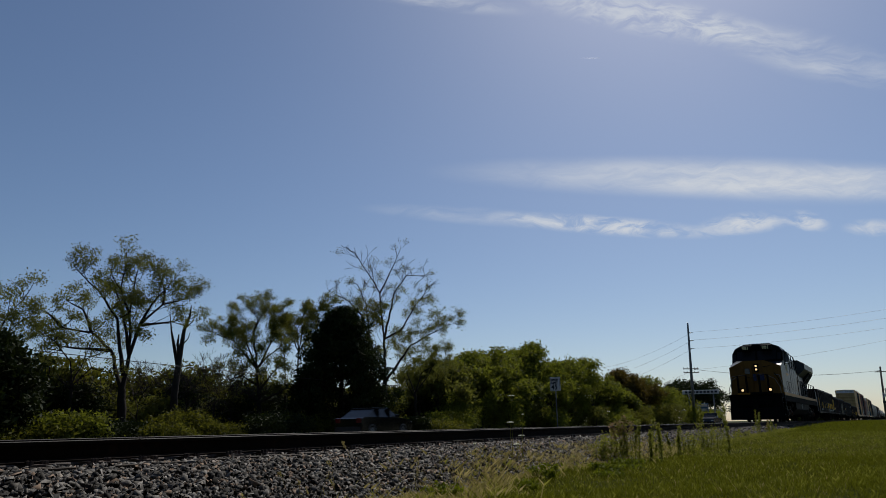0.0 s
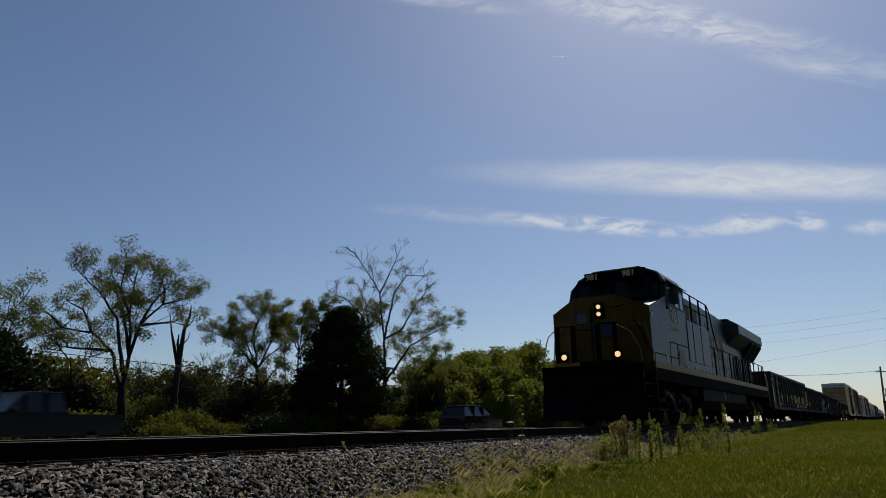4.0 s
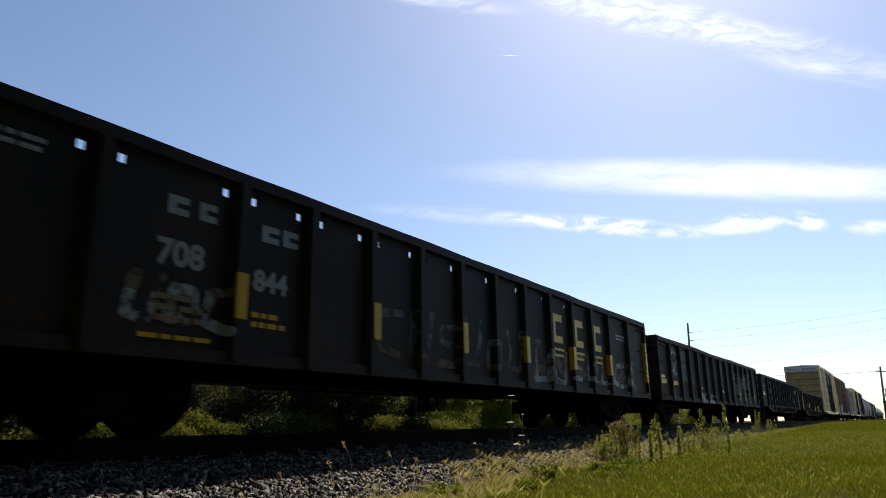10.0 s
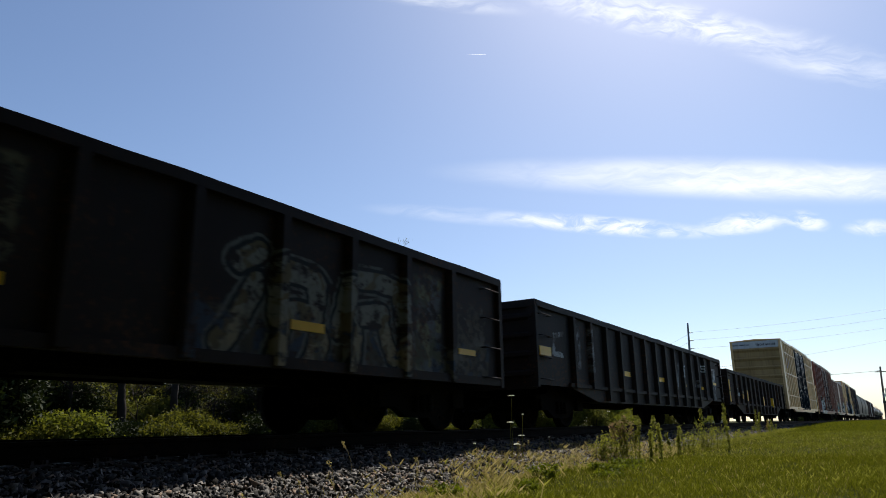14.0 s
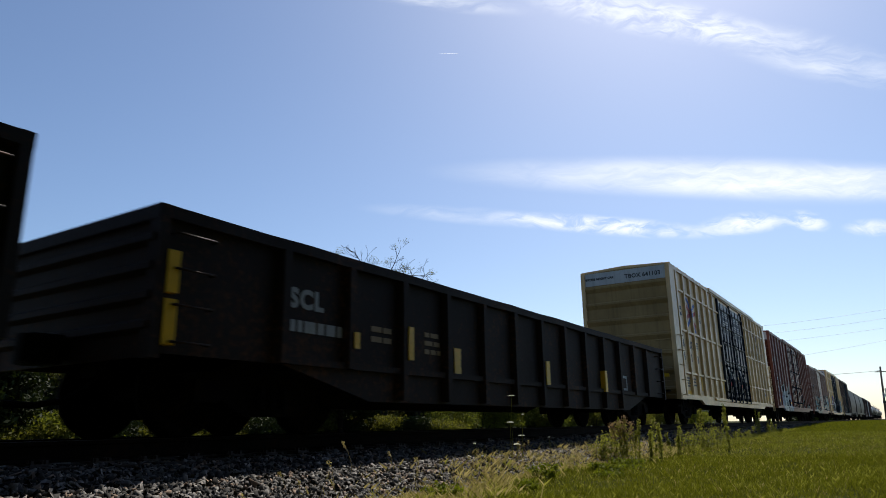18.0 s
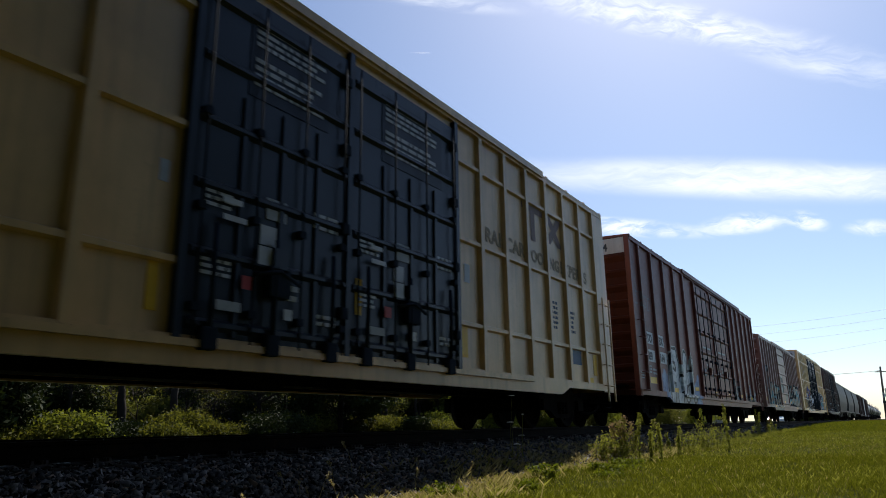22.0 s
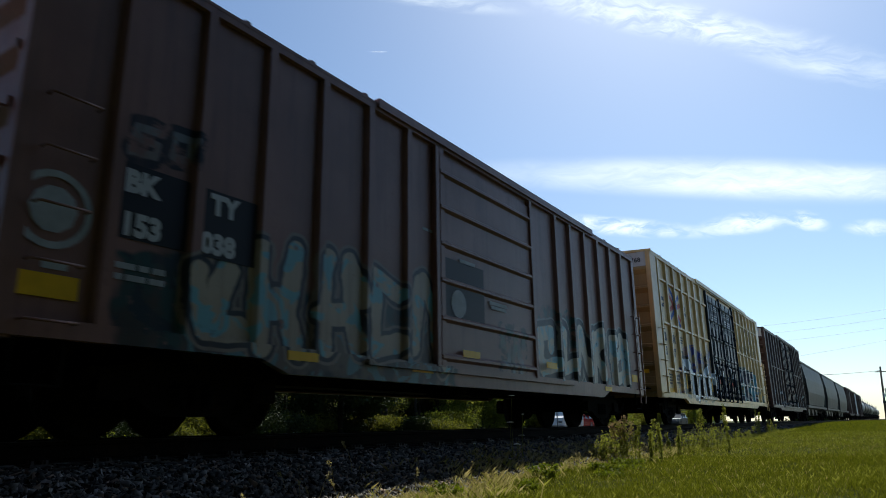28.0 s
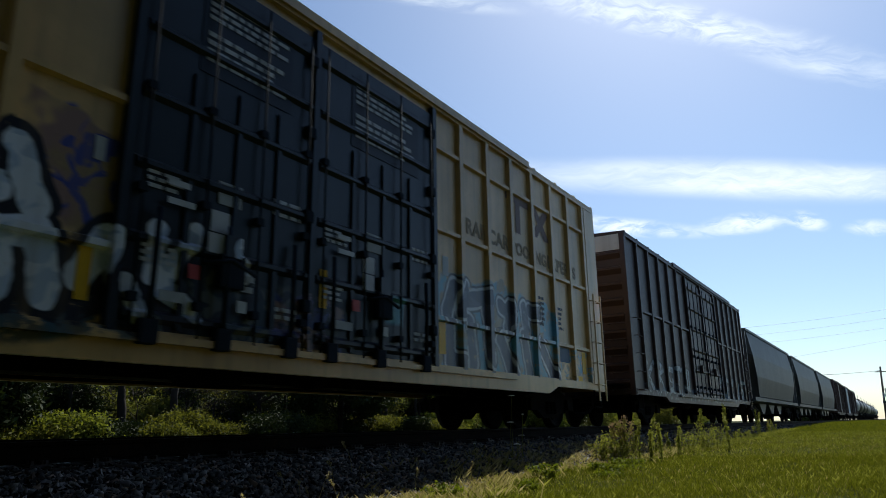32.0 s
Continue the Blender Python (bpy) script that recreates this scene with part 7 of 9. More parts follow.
def yellow_marks(car, name_a, name_b, name_c, colour):
    """Lettering shared by the two tall yellow cars."""
    word(car, "next", 0.86, 3.70, 0.22, colour)
    word(car, "load", 0.86, 3.50, 0.22, colour)
    word(car, "any", 3.55, 3.72, 0.22, colour)
    word(car, "road", 3.50, 3.52, 0.22, colour)
    word(car, "TB", 0.80, 2.47, 0.34, colour, bold=0.014)
    word(car, "OX", 1.70, 2.47, 0.34, colour, bold=0.014)
    word(car, name_a, 0.82, 2.04, 0.34, colour, bold=0.014)
    word(car, name_b, 1.78, 2.04, 0.34, colour, bold=0.014)
    word(car, name_c, 2.70, 2.04, 0.34, colour, bold=0.014)
    # a crossed mark in plain red and blue bands, painted across a post
    for mat, pts in (("red", ((1.78, 4.02), (2.20, 3.80), (2.36, 3.66), (1.76, 3.46))), ("blue", ((1.98, 4.20), (2.30, 4.02), (2.46, 3.74), (2.34, 3.48), (1.88, 3.22))),
                     ("blue", ((3.10, 4.08), (2.80, 3.92), (2.58, 3.78))), ("red", ((3.18, 3.80), (2.84, 3.70), (2.60, 3.60), (2.66, 3.50), (3.12, 3.28))), ("blue", ((2.58, 3.46), (2.72, 3.34), (3.04, 3.08)))):
        band(car, pts, 0.07, mat)
    plate(car, 0.78, 1.10, 0.26, 0.48), plate(car, 3.08, 1.10, 0.14, 0.48), plate(car, 6.82, 1.12, 0.12, 0.45), plate(car, 12.3, 1.1, 0.18, 0.5), plate(car, 15.75, 1.08, 0.1, 0.45), plate(car, 17.95, 1.10, 0.2, 0.46)
    plate(car, 0.85, 0.86, 0.66, 0.2), plate(car, 17.5, 0.9, 0.4, 0.14)
    plate(car, 6.85, 2.35, 0.1, 0.22, "white"), plate(car, 12.42, 2.3, 0.16, 0.3, "white")
    for x, z, w, h, n, sd in ((1.1, 1.5, 0.35, 0.34, 4, 1), (1.75, 1.5, 0.6, 0.3, 3, 2), (2.8, 2.75, 0.3, 0.25, 3, 3), (15.6, 2.5, 0.5, 0.6, 6, 4), (16.5, 2.4, 0.5, 0.5, 5, 5)):
        stencil(car, x, z, w, h, n, sd, colour)
    plate(car, 16.63, 1.28, 0.62, 0.34, "blue_dull")
    word(car, "RAILCAR", 13.15, 3.14, 0.36, "letter_faint", bold=0.012, spacing=1.08)
    word(car, "POOLING", 14.80, 3.14, 0.33, "letter_faint", bold=0.012, spacing=1.08)
    word(car, "EXPERTS", 16.38, 3.14, 0.36, "letter_faint", bold=0.012, spacing=1.08)
    for i, poly in enumerate(([(14.62, 4.30), (15.58, 4.30), (15.58, 4.14), (15.20, 4.14), (15.20, 3.56), (15.0, 3.56), (15.0, 4.14), (14.62, 4.14)], [(15.66, 4.28), (15.92, 4.28), (16.54, 3.66), (16.28, 3.66)], [(16.28, 4.28), (16.54, 4.28), (15.92, 3.66), (15.66, 3.66)])):
        flat(car, "faded_mark", poly, "faded_plum", -1.449 - 0.002 * i, "faded plum-coloured shape of a mark")
    # instruction panels and hardware on the doors
    for a, b in TB_DOORS:
        for i, (z, h) in enumerate(((4.55, 0.32), (4.12, 0.38))):
            part("door_stencil", bars(a + 0.75, -1.505, z, b - a - 1.25, h, 4, int(a * 10) + i), "white", car, "rows of small white writing")["kind"] = "stuff"
        for x, z, w, h, m in ((0.4, 2.3, 0.25, 0.06, "white"), (0.42, 2.12, 0.3, 0.06, "white"), (0.9, 1.75, 0.22, 0.2, "white"), (1.3, 1.2, 0.12, 0.12, "white"), (0.7, 1.45, 0.14, 0.14, "red"), (0.4, 1.2, 0.3, 0.1, "letter_pale")):
            plate(car, a + x, z, w, h, m, -1.545)
    # door gear: dark backing of the instructions, cranks, hinges and placards
    for a, b in TB_DOORS:
        w = b - a
        part("instruction_panel", MB().box(a + 0.68, b - 0.42, -1.5, -1.492, 3.62, 4.62), "navy_dull", car, "dark blue panel behind white writing")
        for i, (x, z, ww, h, n) in enumerate(((0.22, 2.42, 0.40, 0.20, 3), (0.22, 1.72, 0.36, 0.20, 3), (0.30, 1.10, 0.22, 0.10, 1), (1.32, 1.62, 0.22, 0.22, 2), (w - 0.62, 2.55, 0.42, 0.22, 3), (w - 0.55, 1.35, 0.34, 0.16, 2))):
            part("door_stencil", bars(a + x, -1.505, z, ww, h, n, int(a * 7) + i), "white", car, "rows of small white writing")["kind"] = "stuff"
        part("door_sticker", MB().box(a + 1.02, a + 1.32, -1.506, -1.5, 2.28, 2.52), "letter_pale", car, "worn pale sticker")
        part("door_sticker", MB().box(a + 0.95, a + 1.18, -1.506, -1.5, 1.98, 2.2), "white", car)
        for x in (a + 0.32, (a + b) / 2 - 0.06, b - 0.34):
            part("door_roller", MB().bevelled(x - 0.09, x + 0.09, -1.60, -1.49, 0.80, 1.02, 0.02), "door_bar", car)
            part("door_crank", MB().tube([(x, -1.57, 1.02), (x, -1.585, 1.55), (x + 0.02, -1.56, 2.05)], 0.028, 6), "door_bar", car)
        part("lock_lever", MB().tube([((a + b) / 2 - 0.35, -1.58, 1.62), ((a + b) / 2, -1.60, 1.70), ((a + b) / 2 + 0.30, -1.58, 1.60)], 0.024, 6), "door_bar", car)
        part("gear_case", MB().bevelled((a + b) / 2 - 0.14, (a + b) / 2 + 0.16, -1.60, -1.49, 1.42, 1.76, 0.03), "door_bar", car)
        for z in (1.4, 2.45, 3.5, 4.45):
            part("door_hinge", MB().bevelled(b - 0.17, b - 0.03, -1.56, -1.49, z - 0.07, z + 0.07, 0.015), "door_bar", car)
        for x in (a + w * 0.28, a + w * 0.52, a + w * 0.76):
            part("door_stile", MB().box(x - 0.03, x + 0.03, -1.52, -1.49, 0.95, 3.55), "door_slate", car)
    plate(car, TB_DOORS[1][0] + 0.16, 1.42, 0.12, 0.46, "yellow", -1.50)
    part("end_stencil", MB().box(-0.1, -0.09, -1.2, -1.05, 1.45, 1.55), "yellow", car)
    end_word(car, "EXCESS HEIGHT CAR", 1.34, 4.78, 0.10, "letter_grey")


b1 = boxcar(34.72, 18.98, 5.04, 5.2, "box_yellow", "box_yellow_shaded_end", "door_slate", "tall cream-yellow boxcar with slate double doors", TB_DOORS, TB_POSTS, rails=(1.62, 2.99, 4.32), band="box_end_white", ribs=7, corner=0.55)
yellow_marks(b1, "64", "11", "03", "letter_grey")
end_word(b1, "TBOX 641103", -0.02, 4.72, 0.19, "letter_grey")
B2_POSTS = [0.79, 1.95, 3.2, 4.42, 5.65] + [13.0, 14.0, 15.1, 16.2, 17.3, 18.4]
b2 = boxcar(55.77, 19.2, 5.05, 5.2, "box_brown", "box_brown_shaded_end", "box_brown_plain", "tall red-brown boxcar with double doors and spray-painted letters", [(7.1, 9.6), (9.6, 12.5)], B2_POSTS, band="box_end_white", ribs=9, corner=0.12, rear_paint="box_brown_rear")
for text, x, z, w in (("TO", 1.0, 2.20, 0.62), ("BX", 2.16, 2.21, 0.55), ("889", 0.93, 1.71, 0.78), ("164", 2.14, 1.73, 0.78)):
    plate(b2, x, z, w, 0.33, "white", -1.442, "white panel behind black lettering")
    word(b2, text, x + 0.06, z + 0.05, 0.31, "letter_grey", -1.452, 0.012)
for x, z, w, h, n, sd in ((0.82, 1.62, 0.45, 0.24, 3, 1), (1.4, 1.55, 0.35, 0.2, 2, 2), (10.4, 4.45, 1.0, 0.3, 4, 3), (9.0, 2.9, 0.0, 0.0, 1, 4), (16.6, 1.7, 0.3, 0.7, 5, 5), (0.2, 1.4, 0.4, 0.2, 3, 6)):
    if w:
        stencil(b2, x, z, w, h, n, sd, "letter_pale")
for a in (7.1, 9.6):
    for x, z, w, h in ((0.6, 2.62, 1.3, 0.06), (0.9, 2.5, 0.6, 0.1), (0.9, 2.1, 0.28, 0.25), (0.3, 1.9, 0.45, 0.3), (1.5, 1.75, 0.3, 0.1)):
        part("door_stencil", bars(a + x, -1.505, z, w, h, max(1, int(h / 0.1)), int(x * 10 + a)) if h > 0.07 else MB().box(a + x, a + x + w, -1.506, -1.5, z, z + h), "letter_pale", b2)["kind"] = "stuff"
plate(b2, 0.80, 1.12, 0.88, 0.17), plate(b2, 3.44, 0.95, 0.5, 0.13), plate(b2, 6.16, 1.08, 0.5, 0.12), plate(b2, 8.8, 1.0, 0.5, 0.12, "yellow", -1.51), plate(b2, 11.3, 1.0, 0.5, 0.12, "yellow", -1.51), plate(b2, 14.3, 1.05, 0.45, 0.12), plate(b2, 16.9, 1.02, 0.35, 0.12), plate(b2, 18.5, 1.2, 0.25, 0.3, "white")
end_word(b2, "TOBX", 0.95, 4.69, 0.26, "letter_grey"), end_word(b2, "889164", 0.05, 4.69, 0.30, "letter_grey")
for i, (y, z, w) in enumerate(((0.9, 4.42, 1.1), (0.9, 4.12, 1.3), (0.7, 3.78, 0.7), (0.7, 3.4, 0.9), (0.6, 2.1, 0.4), (0.6, 1.8, 0.5))):
    mb = MB()
    for k in range(int(w / 0.16)):
        mb.box(-0.10, -0.09, y - 0.16 * k - 0.12, y - 0.16 * k, z, z + 0.07)
    part("end_stencil", mb, "letter_pale", b2)["kind"] = "stuff"
B3_POSTS = [0.82, 1.70, 2.57, 3.47, 4.39, 5.28, 6.15] + [10.6, 11.4, 12.25, 13.1, 13.95, 14.8]
b3 = boxcar(76.78, 15.85, 4.42, 4.72, "box_plum", "box_plum_door", "box_plum_door", "plum-brown boxcar with a peaked roof and large spray-painted letters", [(6.0, 9.35)], B3_POSTS, peaked=True, door_frames=False, ribs=7, corner=0.12, rear_paint="box_plum_rear")
plate(b3, 0.9, 1.72, 0.72, 0.70, "black", -1.442, "black patch behind white lettering"), plate(b3, 1.78, 1.72, 0.72, 0.70, "black", -1.442, "black patch behind white lettering")
for text, x, z in (("BK", 0.93, 2.16), ("TY", 1.88, 2.18), ("153", 0.92, 1.76), ("038", 1.79, 1.77)):
    word(b3, text, x, z, 0.28, "white", -1.452, 0.016)
part("round_mark", MB().lathe([(0, 0.27), (0, 0.33)], (0.34, -1.45, 1.82), "y", 24).lathe([(0, 0.0), (0, 0.2)], (0.34, -1.45, 1.82), "y", 10), "letter_pale", b3, "pale ring-shaped mark")
plate(b3, 6.0, 1.62, 1.42, 0.95, "black", -1.496, "dark overpainted panel")
part("round_mark", MB().lathe([(0, 0.0), (0, 0.22)], (6.6, -1.51, 1.89), "y", 20), "letter_pale", b3, "pale round mark on the door")
for x, z, w, h, n, sd in ((0.92, 1.52, 0.5, 0.2, 2, 1), (0.3, 1.42, 0.3, 0.12, 1, 2), (5.7, 2.95, 0.3, 0.08, 1, 3)):
    stencil(b3, x, z, w, h, n, sd, "letter_pale")
for x, z, w in ((6.64, 2.56, 0.48), (7.6, 2.02, 0.62), (7.64, 1.95, 0.55)):
    plate(b3, x, z, w, 0.06, "letter_pale", -1.505)
for x, z, w, h, y in ((0.06, 1.10, 0.56, 0.19, -1.448), (2.97, 0.79, 0.48, 0.10, -1.515), (5.33, 0.79, 0.5, 0.10, -1.515), (6.62, 1.08, 0.52, 0.11, -1.55), (9.74, 1.10, 0.5, 0.12, -1.53), (12.94, 0.78, 0.44, 0.10, -1.515), (15.18, 1.08, 0.44, 0.18, -1.448)):
    plate(b3, x, z, w, h, "yellow", y)
end_word(b3, "BKTY 153038", -0.35, 4.18, 0.17, "letter_pale")
b4 = boxcar(94.22, 19.05, 5.04, 5.2, "box_yellow_art", "box_yellow_shaded_end", "door_slate_art", "tall yellow boxcar with slate double doors covered in spray paint", TB_DOORS, TB_POSTS, rails=(1.62, 2.99, 4.32), band="box_end_white", ribs=7, corner=0.55, rear_paint="box_yellow_rear")
yellow_marks(b4, "63", "87", "68", "letter_grey")
end_word(b4, "TBOX 638768", -0.02, 4.72, 0.19, "letter_grey")
b5 = boxcar(115.5, 16.4, 5.05, 5.2, "box_dark", "box_dark", "box_dark", "tall dark brown boxcar with spray paint along its lower half", [(6.3, 8.4), (8.4, 10.6)], [1.0 + 1.05 * i for i in range(5)] + [11.5 + 1.0 * i for i in range(5)], rails=(3.05,), band="box_end_white", corner=0.12)
end_word(b5, "728944", 0.2, 4.72, 0.26, "letter_grey")
HOP = 17.3
for i in range(3):
    covered_hopper(133.40 + i * 18.1, HOP, 4.75)
FAR_POSTS = [0.8, 1.9, 3.0, 4.1, 5.2] + [10.6, 11.7, 12.8, 13.9, 15.0]
boxcar(188.20, 15.6, 4.5, 4.75, "box_far", "box_far", "box_far", "dark brown boxcar far down the train", [(6.6, 9.4)], FAR_POSTS, door_frames=False)
boxcar(205.60, 15.6, 4.5, 4.75, "box_far", "box_far", "box_end_white", "brown boxcar with a white door far down the train", [(5.6, 9.4)], FAR_POSTS, door_frames=False)
boxcar(222.80, 15.6, 4.5, 4.75, "box_far", "box_far", "box_far", "dark boxcar far down the train", [(6.6, 9.4)], FAR_POSTS, door_frames=False)
for i in range(10):
    tank_car(240.00 + i * 17.6, 16.8, "tank" if i % 4 else "tank_white", "black tank car far down the train" if i % 4 else "white tank car far down the train")

# ---- trees along the road ----
# spines of trunk and main limbs: distance from the foot across, height
LOW = ((0, 0), (0, 0.6))
grown_tree(22.6, 35.5, (((0.1, 0), (0.1, 0.7), (-0.1, 2.9)), ((-0.1, 2.9), (-0.9, 5.3), (-2.1, 6.5), (-3.8, 6.9), (-5.1, 6.4)), ((-0.1, 3.7), (-0.7, 6.9), (-1.8, 8.5), (-3.1, 9.8)), ((-0.1, 2.9), (0.1, 4.9), (-0.1, 7.4), (0, 9.5), (0.2, 11)), ((0.1, 4.9), (0.5, 6.8), (1.7, 8.3), (3.5, 9.0)), ((0.5, 6.8), (1.1, 8.3), (2.1, 9.9)), ((0.1, 4.9), (-0.6, 8.2), (-1.4, 10.2)), ((-0.1, 7.4), (-0.7, 9.0), (-0.5, 10.6)), ((-2.1, 6.5), (-2.7, 8.0), (-3.6, 8.5)), ((1.7, 8.3), (1.7, 9.5), (1.3, 10.6)), ((-0.9, 5.3), (-2.6, 5.4), (-4.2, 5.6)), ((0.5, 6.8), (1.7, 7.0), (2.8, 7.3)), ((-3.8, 6.9), (-4.4, 7.6), (-4.9, 7.9))),
           21, "leaf_pale", "tall open tree with forked trunk and sparse pale leaves", trunk=0.27, per=52)
grown_tree(15.6, 34.5, (((-0.5, 0), (-0.7, 3.2)), ((-0.7, 3.2), (-0.4, 5.3), (0.1, 6.7), (0.7, 7.8)), ((-0.6, 3.6), (-0.1, 5.1), (0.5, 6.0)), ((-0.7, 3.4), (-1.1, 5.7), (-0.8, 7.8)), ((-0.7, 3.2), (-2.0, 5.5), (-2.6, 7.5))), 22, "leaf_pale", "half-bare pale green tree", trunk=0.16, per=46)
grown_tree(20.6, 36.8, (((0.1, 0), (-0.2, 3.2)), ((-0.2, 3.2), (-0.4, 4.6), (-1.3, 5.8)), ((-0.2, 3.2), (0.3, 4.8), (1.1, 5.3)), ((-0.2, 2.9), (-1.0, 3.6), (-1.6, 3.8)), ((-0.2, 3.1), (0.7, 4.2), (1.6, 3.9))), 23, "leaf_pale", "small half-bare pale tree", trunk=0.11, per=26, leafy=0.6)
grown_tree(34.0, 37.5, (((0.2, 0), (0.2, 2.4)), ((0.2, 2.4), (-0.1, 4.9), (-0.5, 7.8), (0.3, 10.0)), ((-0.1, 4.9), (-1.7, 7.0), (-3.9, 8.1)), ((-0.1, 4.9), (-1.3, 7.8), (-2.1, 8.5)), ((-0.1, 4.9), (0.8, 7.0), (1.3, 9.5)), ((0.1, 3.6), (-1.1, 4.4), (-2.1, 4.1)), ((0.2, 3.4), (0.9, 4.4), (1.4, 4.9)), ((-0.5, 7.8), (-0.2, 8.8), (-0.9, 9.8)), ((-0.1, 4.9), (0.6, 5.8), (1.4, 6.4)), ((0.2, 2.4), (-0.8, 3.2), (-1.4, 2.9)), ((0.2, 2.4), (1.2, 3.0), (1.9, 3.3)), ((-0.1, 4.9), (-0.9, 6.0), (-1.6, 6.1))), 24, "leaf_pale", "tall tree with open pale green clumps of leaves", trunk=0.2, per=70)
grown_tree(38.5, 37.5, (((-0.3, 0), (-0.4, 3.8)), ((-0.4, 3.8), (-0.4, 6.6), (-0.1, 9.2), (1.3, 10.7)), ((-0.4, 6.6), (-1.0, 8.0), (-1.5, 9.6)), ((-0.4, 6.6), (0.5, 8.3), (1.8, 9.5)), ((-0.4, 6.6), (-0.6, 8.4), (0, 10))), 25, "leaf_pale", "tall slender tree with leaves towards the top", trunk=0.16, per=85)
grown_tree(37.6, 37.8, (((-0.4, 0), (-0.5, 4.0)), ((-0.5, 4.0), (-0.6, 6.6), (-0.4, 8.9)), ((-0.6, 6.6), (-1.2, 8.2)), ((-0.6, 6.6), (0.2, 8.0))), 26, "leaf", "tall slender tree with leaves towards the top", trunk=0.12, per=70)
grown_tree(44.3, 34.6, (((0.4, 0), (0.4, 4.2)), ((0.4, 4.2), (0.3, 7.8), (-0.1, 11.8), (-1.2, 13.7), (-2.2, 15.4)), ((0.3, 7.8), (1.1, 12.1), (2.2, 14.0), (3.8, 14.0)), ((-0.1, 11.8), (0.6, 13.4), (1.3, 15.2)), ((-0.8, 7.2), (-1.6, 9.9), (-2.7, 11.2), (-4.4, 12.2)), ((0.4, 4.2), (-0.8, 7.2), (-1.2, 10.8), (-2.0, 12.7)), ((0.4, 4.2), (1.1, 5.1), (2.5, 7.2), (5.5, 8.8)), ((0.3, 7.8), (1.6, 8.4), (3.7, 11.8))),
           27, "leaf_pale", "tall dying tree with bare upper branches", trunk=0.26, per=40, leafy=0.75, bare=10.5, twigs=4)
grown_tree(48.5, 35.2, (((1.1, 0), (0.9, 3.5)), ((0.9, 3.5), (1.5, 5.4), (3.9, 6.8)), ((0.9, 3.5), (2.1, 5.1), (2.8, 7.3)), ((0.9, 3.5), (0.2, 5.4), (0.5, 6.7))), 28, "leaf_pale", "slender leaning tree with pale leaves", trunk=0.14, per=60)
grown_tree(52.0, 36.2, (((0, 0), (0.1, 2.6)), ((0.1, 2.6), (0.4, 4.6), (0.2, 6.6)), ((0.1, 2.6), (-0.9, 4.2), (-1.4, 5.6)), ((0.1, 2.6), (1.2, 4.2), (1.9, 5.4))), 29, "leaf_pale", "slender tree with pale leaves", trunk=0.12, per=60)
cone_tree(38.2, 33.4, 8.9, 2.75, 31, "leaf_dark", "dense dark green maple with a pointed crown")
cone_tree(14.3, 32.8, 4.6, 1.6, 32, "leaf_dark", "dense dark green maple")
for i, (x, y, h, c, leaf) in enumerate(((55, 36, 6.6, 3.0, "leaf_pale"), (59, 37, 7.3, 3.4, "leaf"), (63.5, 37, 8.6, 3.8, "leaf"), (68.6, 37, 8.4, 3.8, "leaf"), (72.2, 37.5, 9.4, 4, "leaf"), (77, 37, 10.4, 4, "leaf"), (83, 37, 9.2, 4.2, "leaf"), (89.5, 37, 9.5, 4.5, "leaf"),
                                        (98, 37, 7.8, 4, "leaf"), (104, 36, 6.4, 3.4, "leaf"), (112, 37, 9.5, 3.4, "leaf_warm"), (119, 37.5, 9.2, 4.2, "leaf_warm"), (124, 38, 9.0, 4.2, "leaf"), (134, 38, 7.4, 4.2, "leaf"), (146, 40, 7.4, 4.2, "leaf"))):
    tree(x, y, h, c, 40 + i, leaf, 60, 0.17, "bushy full-crowned green tree" if leaf != "leaf_warm" else "full-crowned tree with leaves turning brown", depth=3, trunk=0.16, start=0.12, clump=0.42, limbs_n=13)
for i, (x, y, h, c) in enumerate(((170, 40, 9.8, 4.6), (232, 58, 13, 7), (250, 62, 15, 8), (268, 60, 16, 8), (290, 62, 14, 8))):
    tree(x, y, h, c, 70 + i, "leaf_dark", 60, 0.3, "dark full-crowned tree far down the road", depth=3, trunk=0.3, start=0.15, clump=1.0, limbs_n=8)


def snag(x, y):
    t = thing("dead_tree", "broken dead trunk with splintered limbs", "tree", pose(x, y, float(ground_z(x, y)) - 0.05, 0, 0, math.degrees(math.atan2(-x, y))))
    mb = MB()
    mb.tube([(0, 0, 0), (-0.1, 0, 2.6), (0, 0, 4.6), (0.15, 0, 6.4), (0.4, 0, 7.2), (0.45, 0, 7.9)], [0.24, 0.20, 0.17, 0.10, 0.07, 0.02], 9)
    mb.tube([(-0.03, 0, 4.2), (-0.38, 0.1, 5.6), (-0.55, 0.1, 6.3), (-0.72, 0.1, 7.4)], [0.13, 0.09, 0.05, 0.015], 7)
    mb.tube([(0.02, 0, 4.8), (-0.15, -0.1, 5.5), (-0.12, -0.1, 6.1)], [0.11, 0.08, 0.03], 7)
    mb.tube([(0.15, 0, 6.4), (0.65, 0, 7.0)], [0.06, 0.015], 5)
    mb.tube([(0.05, 0, 5.4), (0.42, 0.1, 5.9), (0.5, 0.1, 6.3)], [0.05, 0.03, 0.01], 5)
    part("trunk", mb, "bark_dead", t)


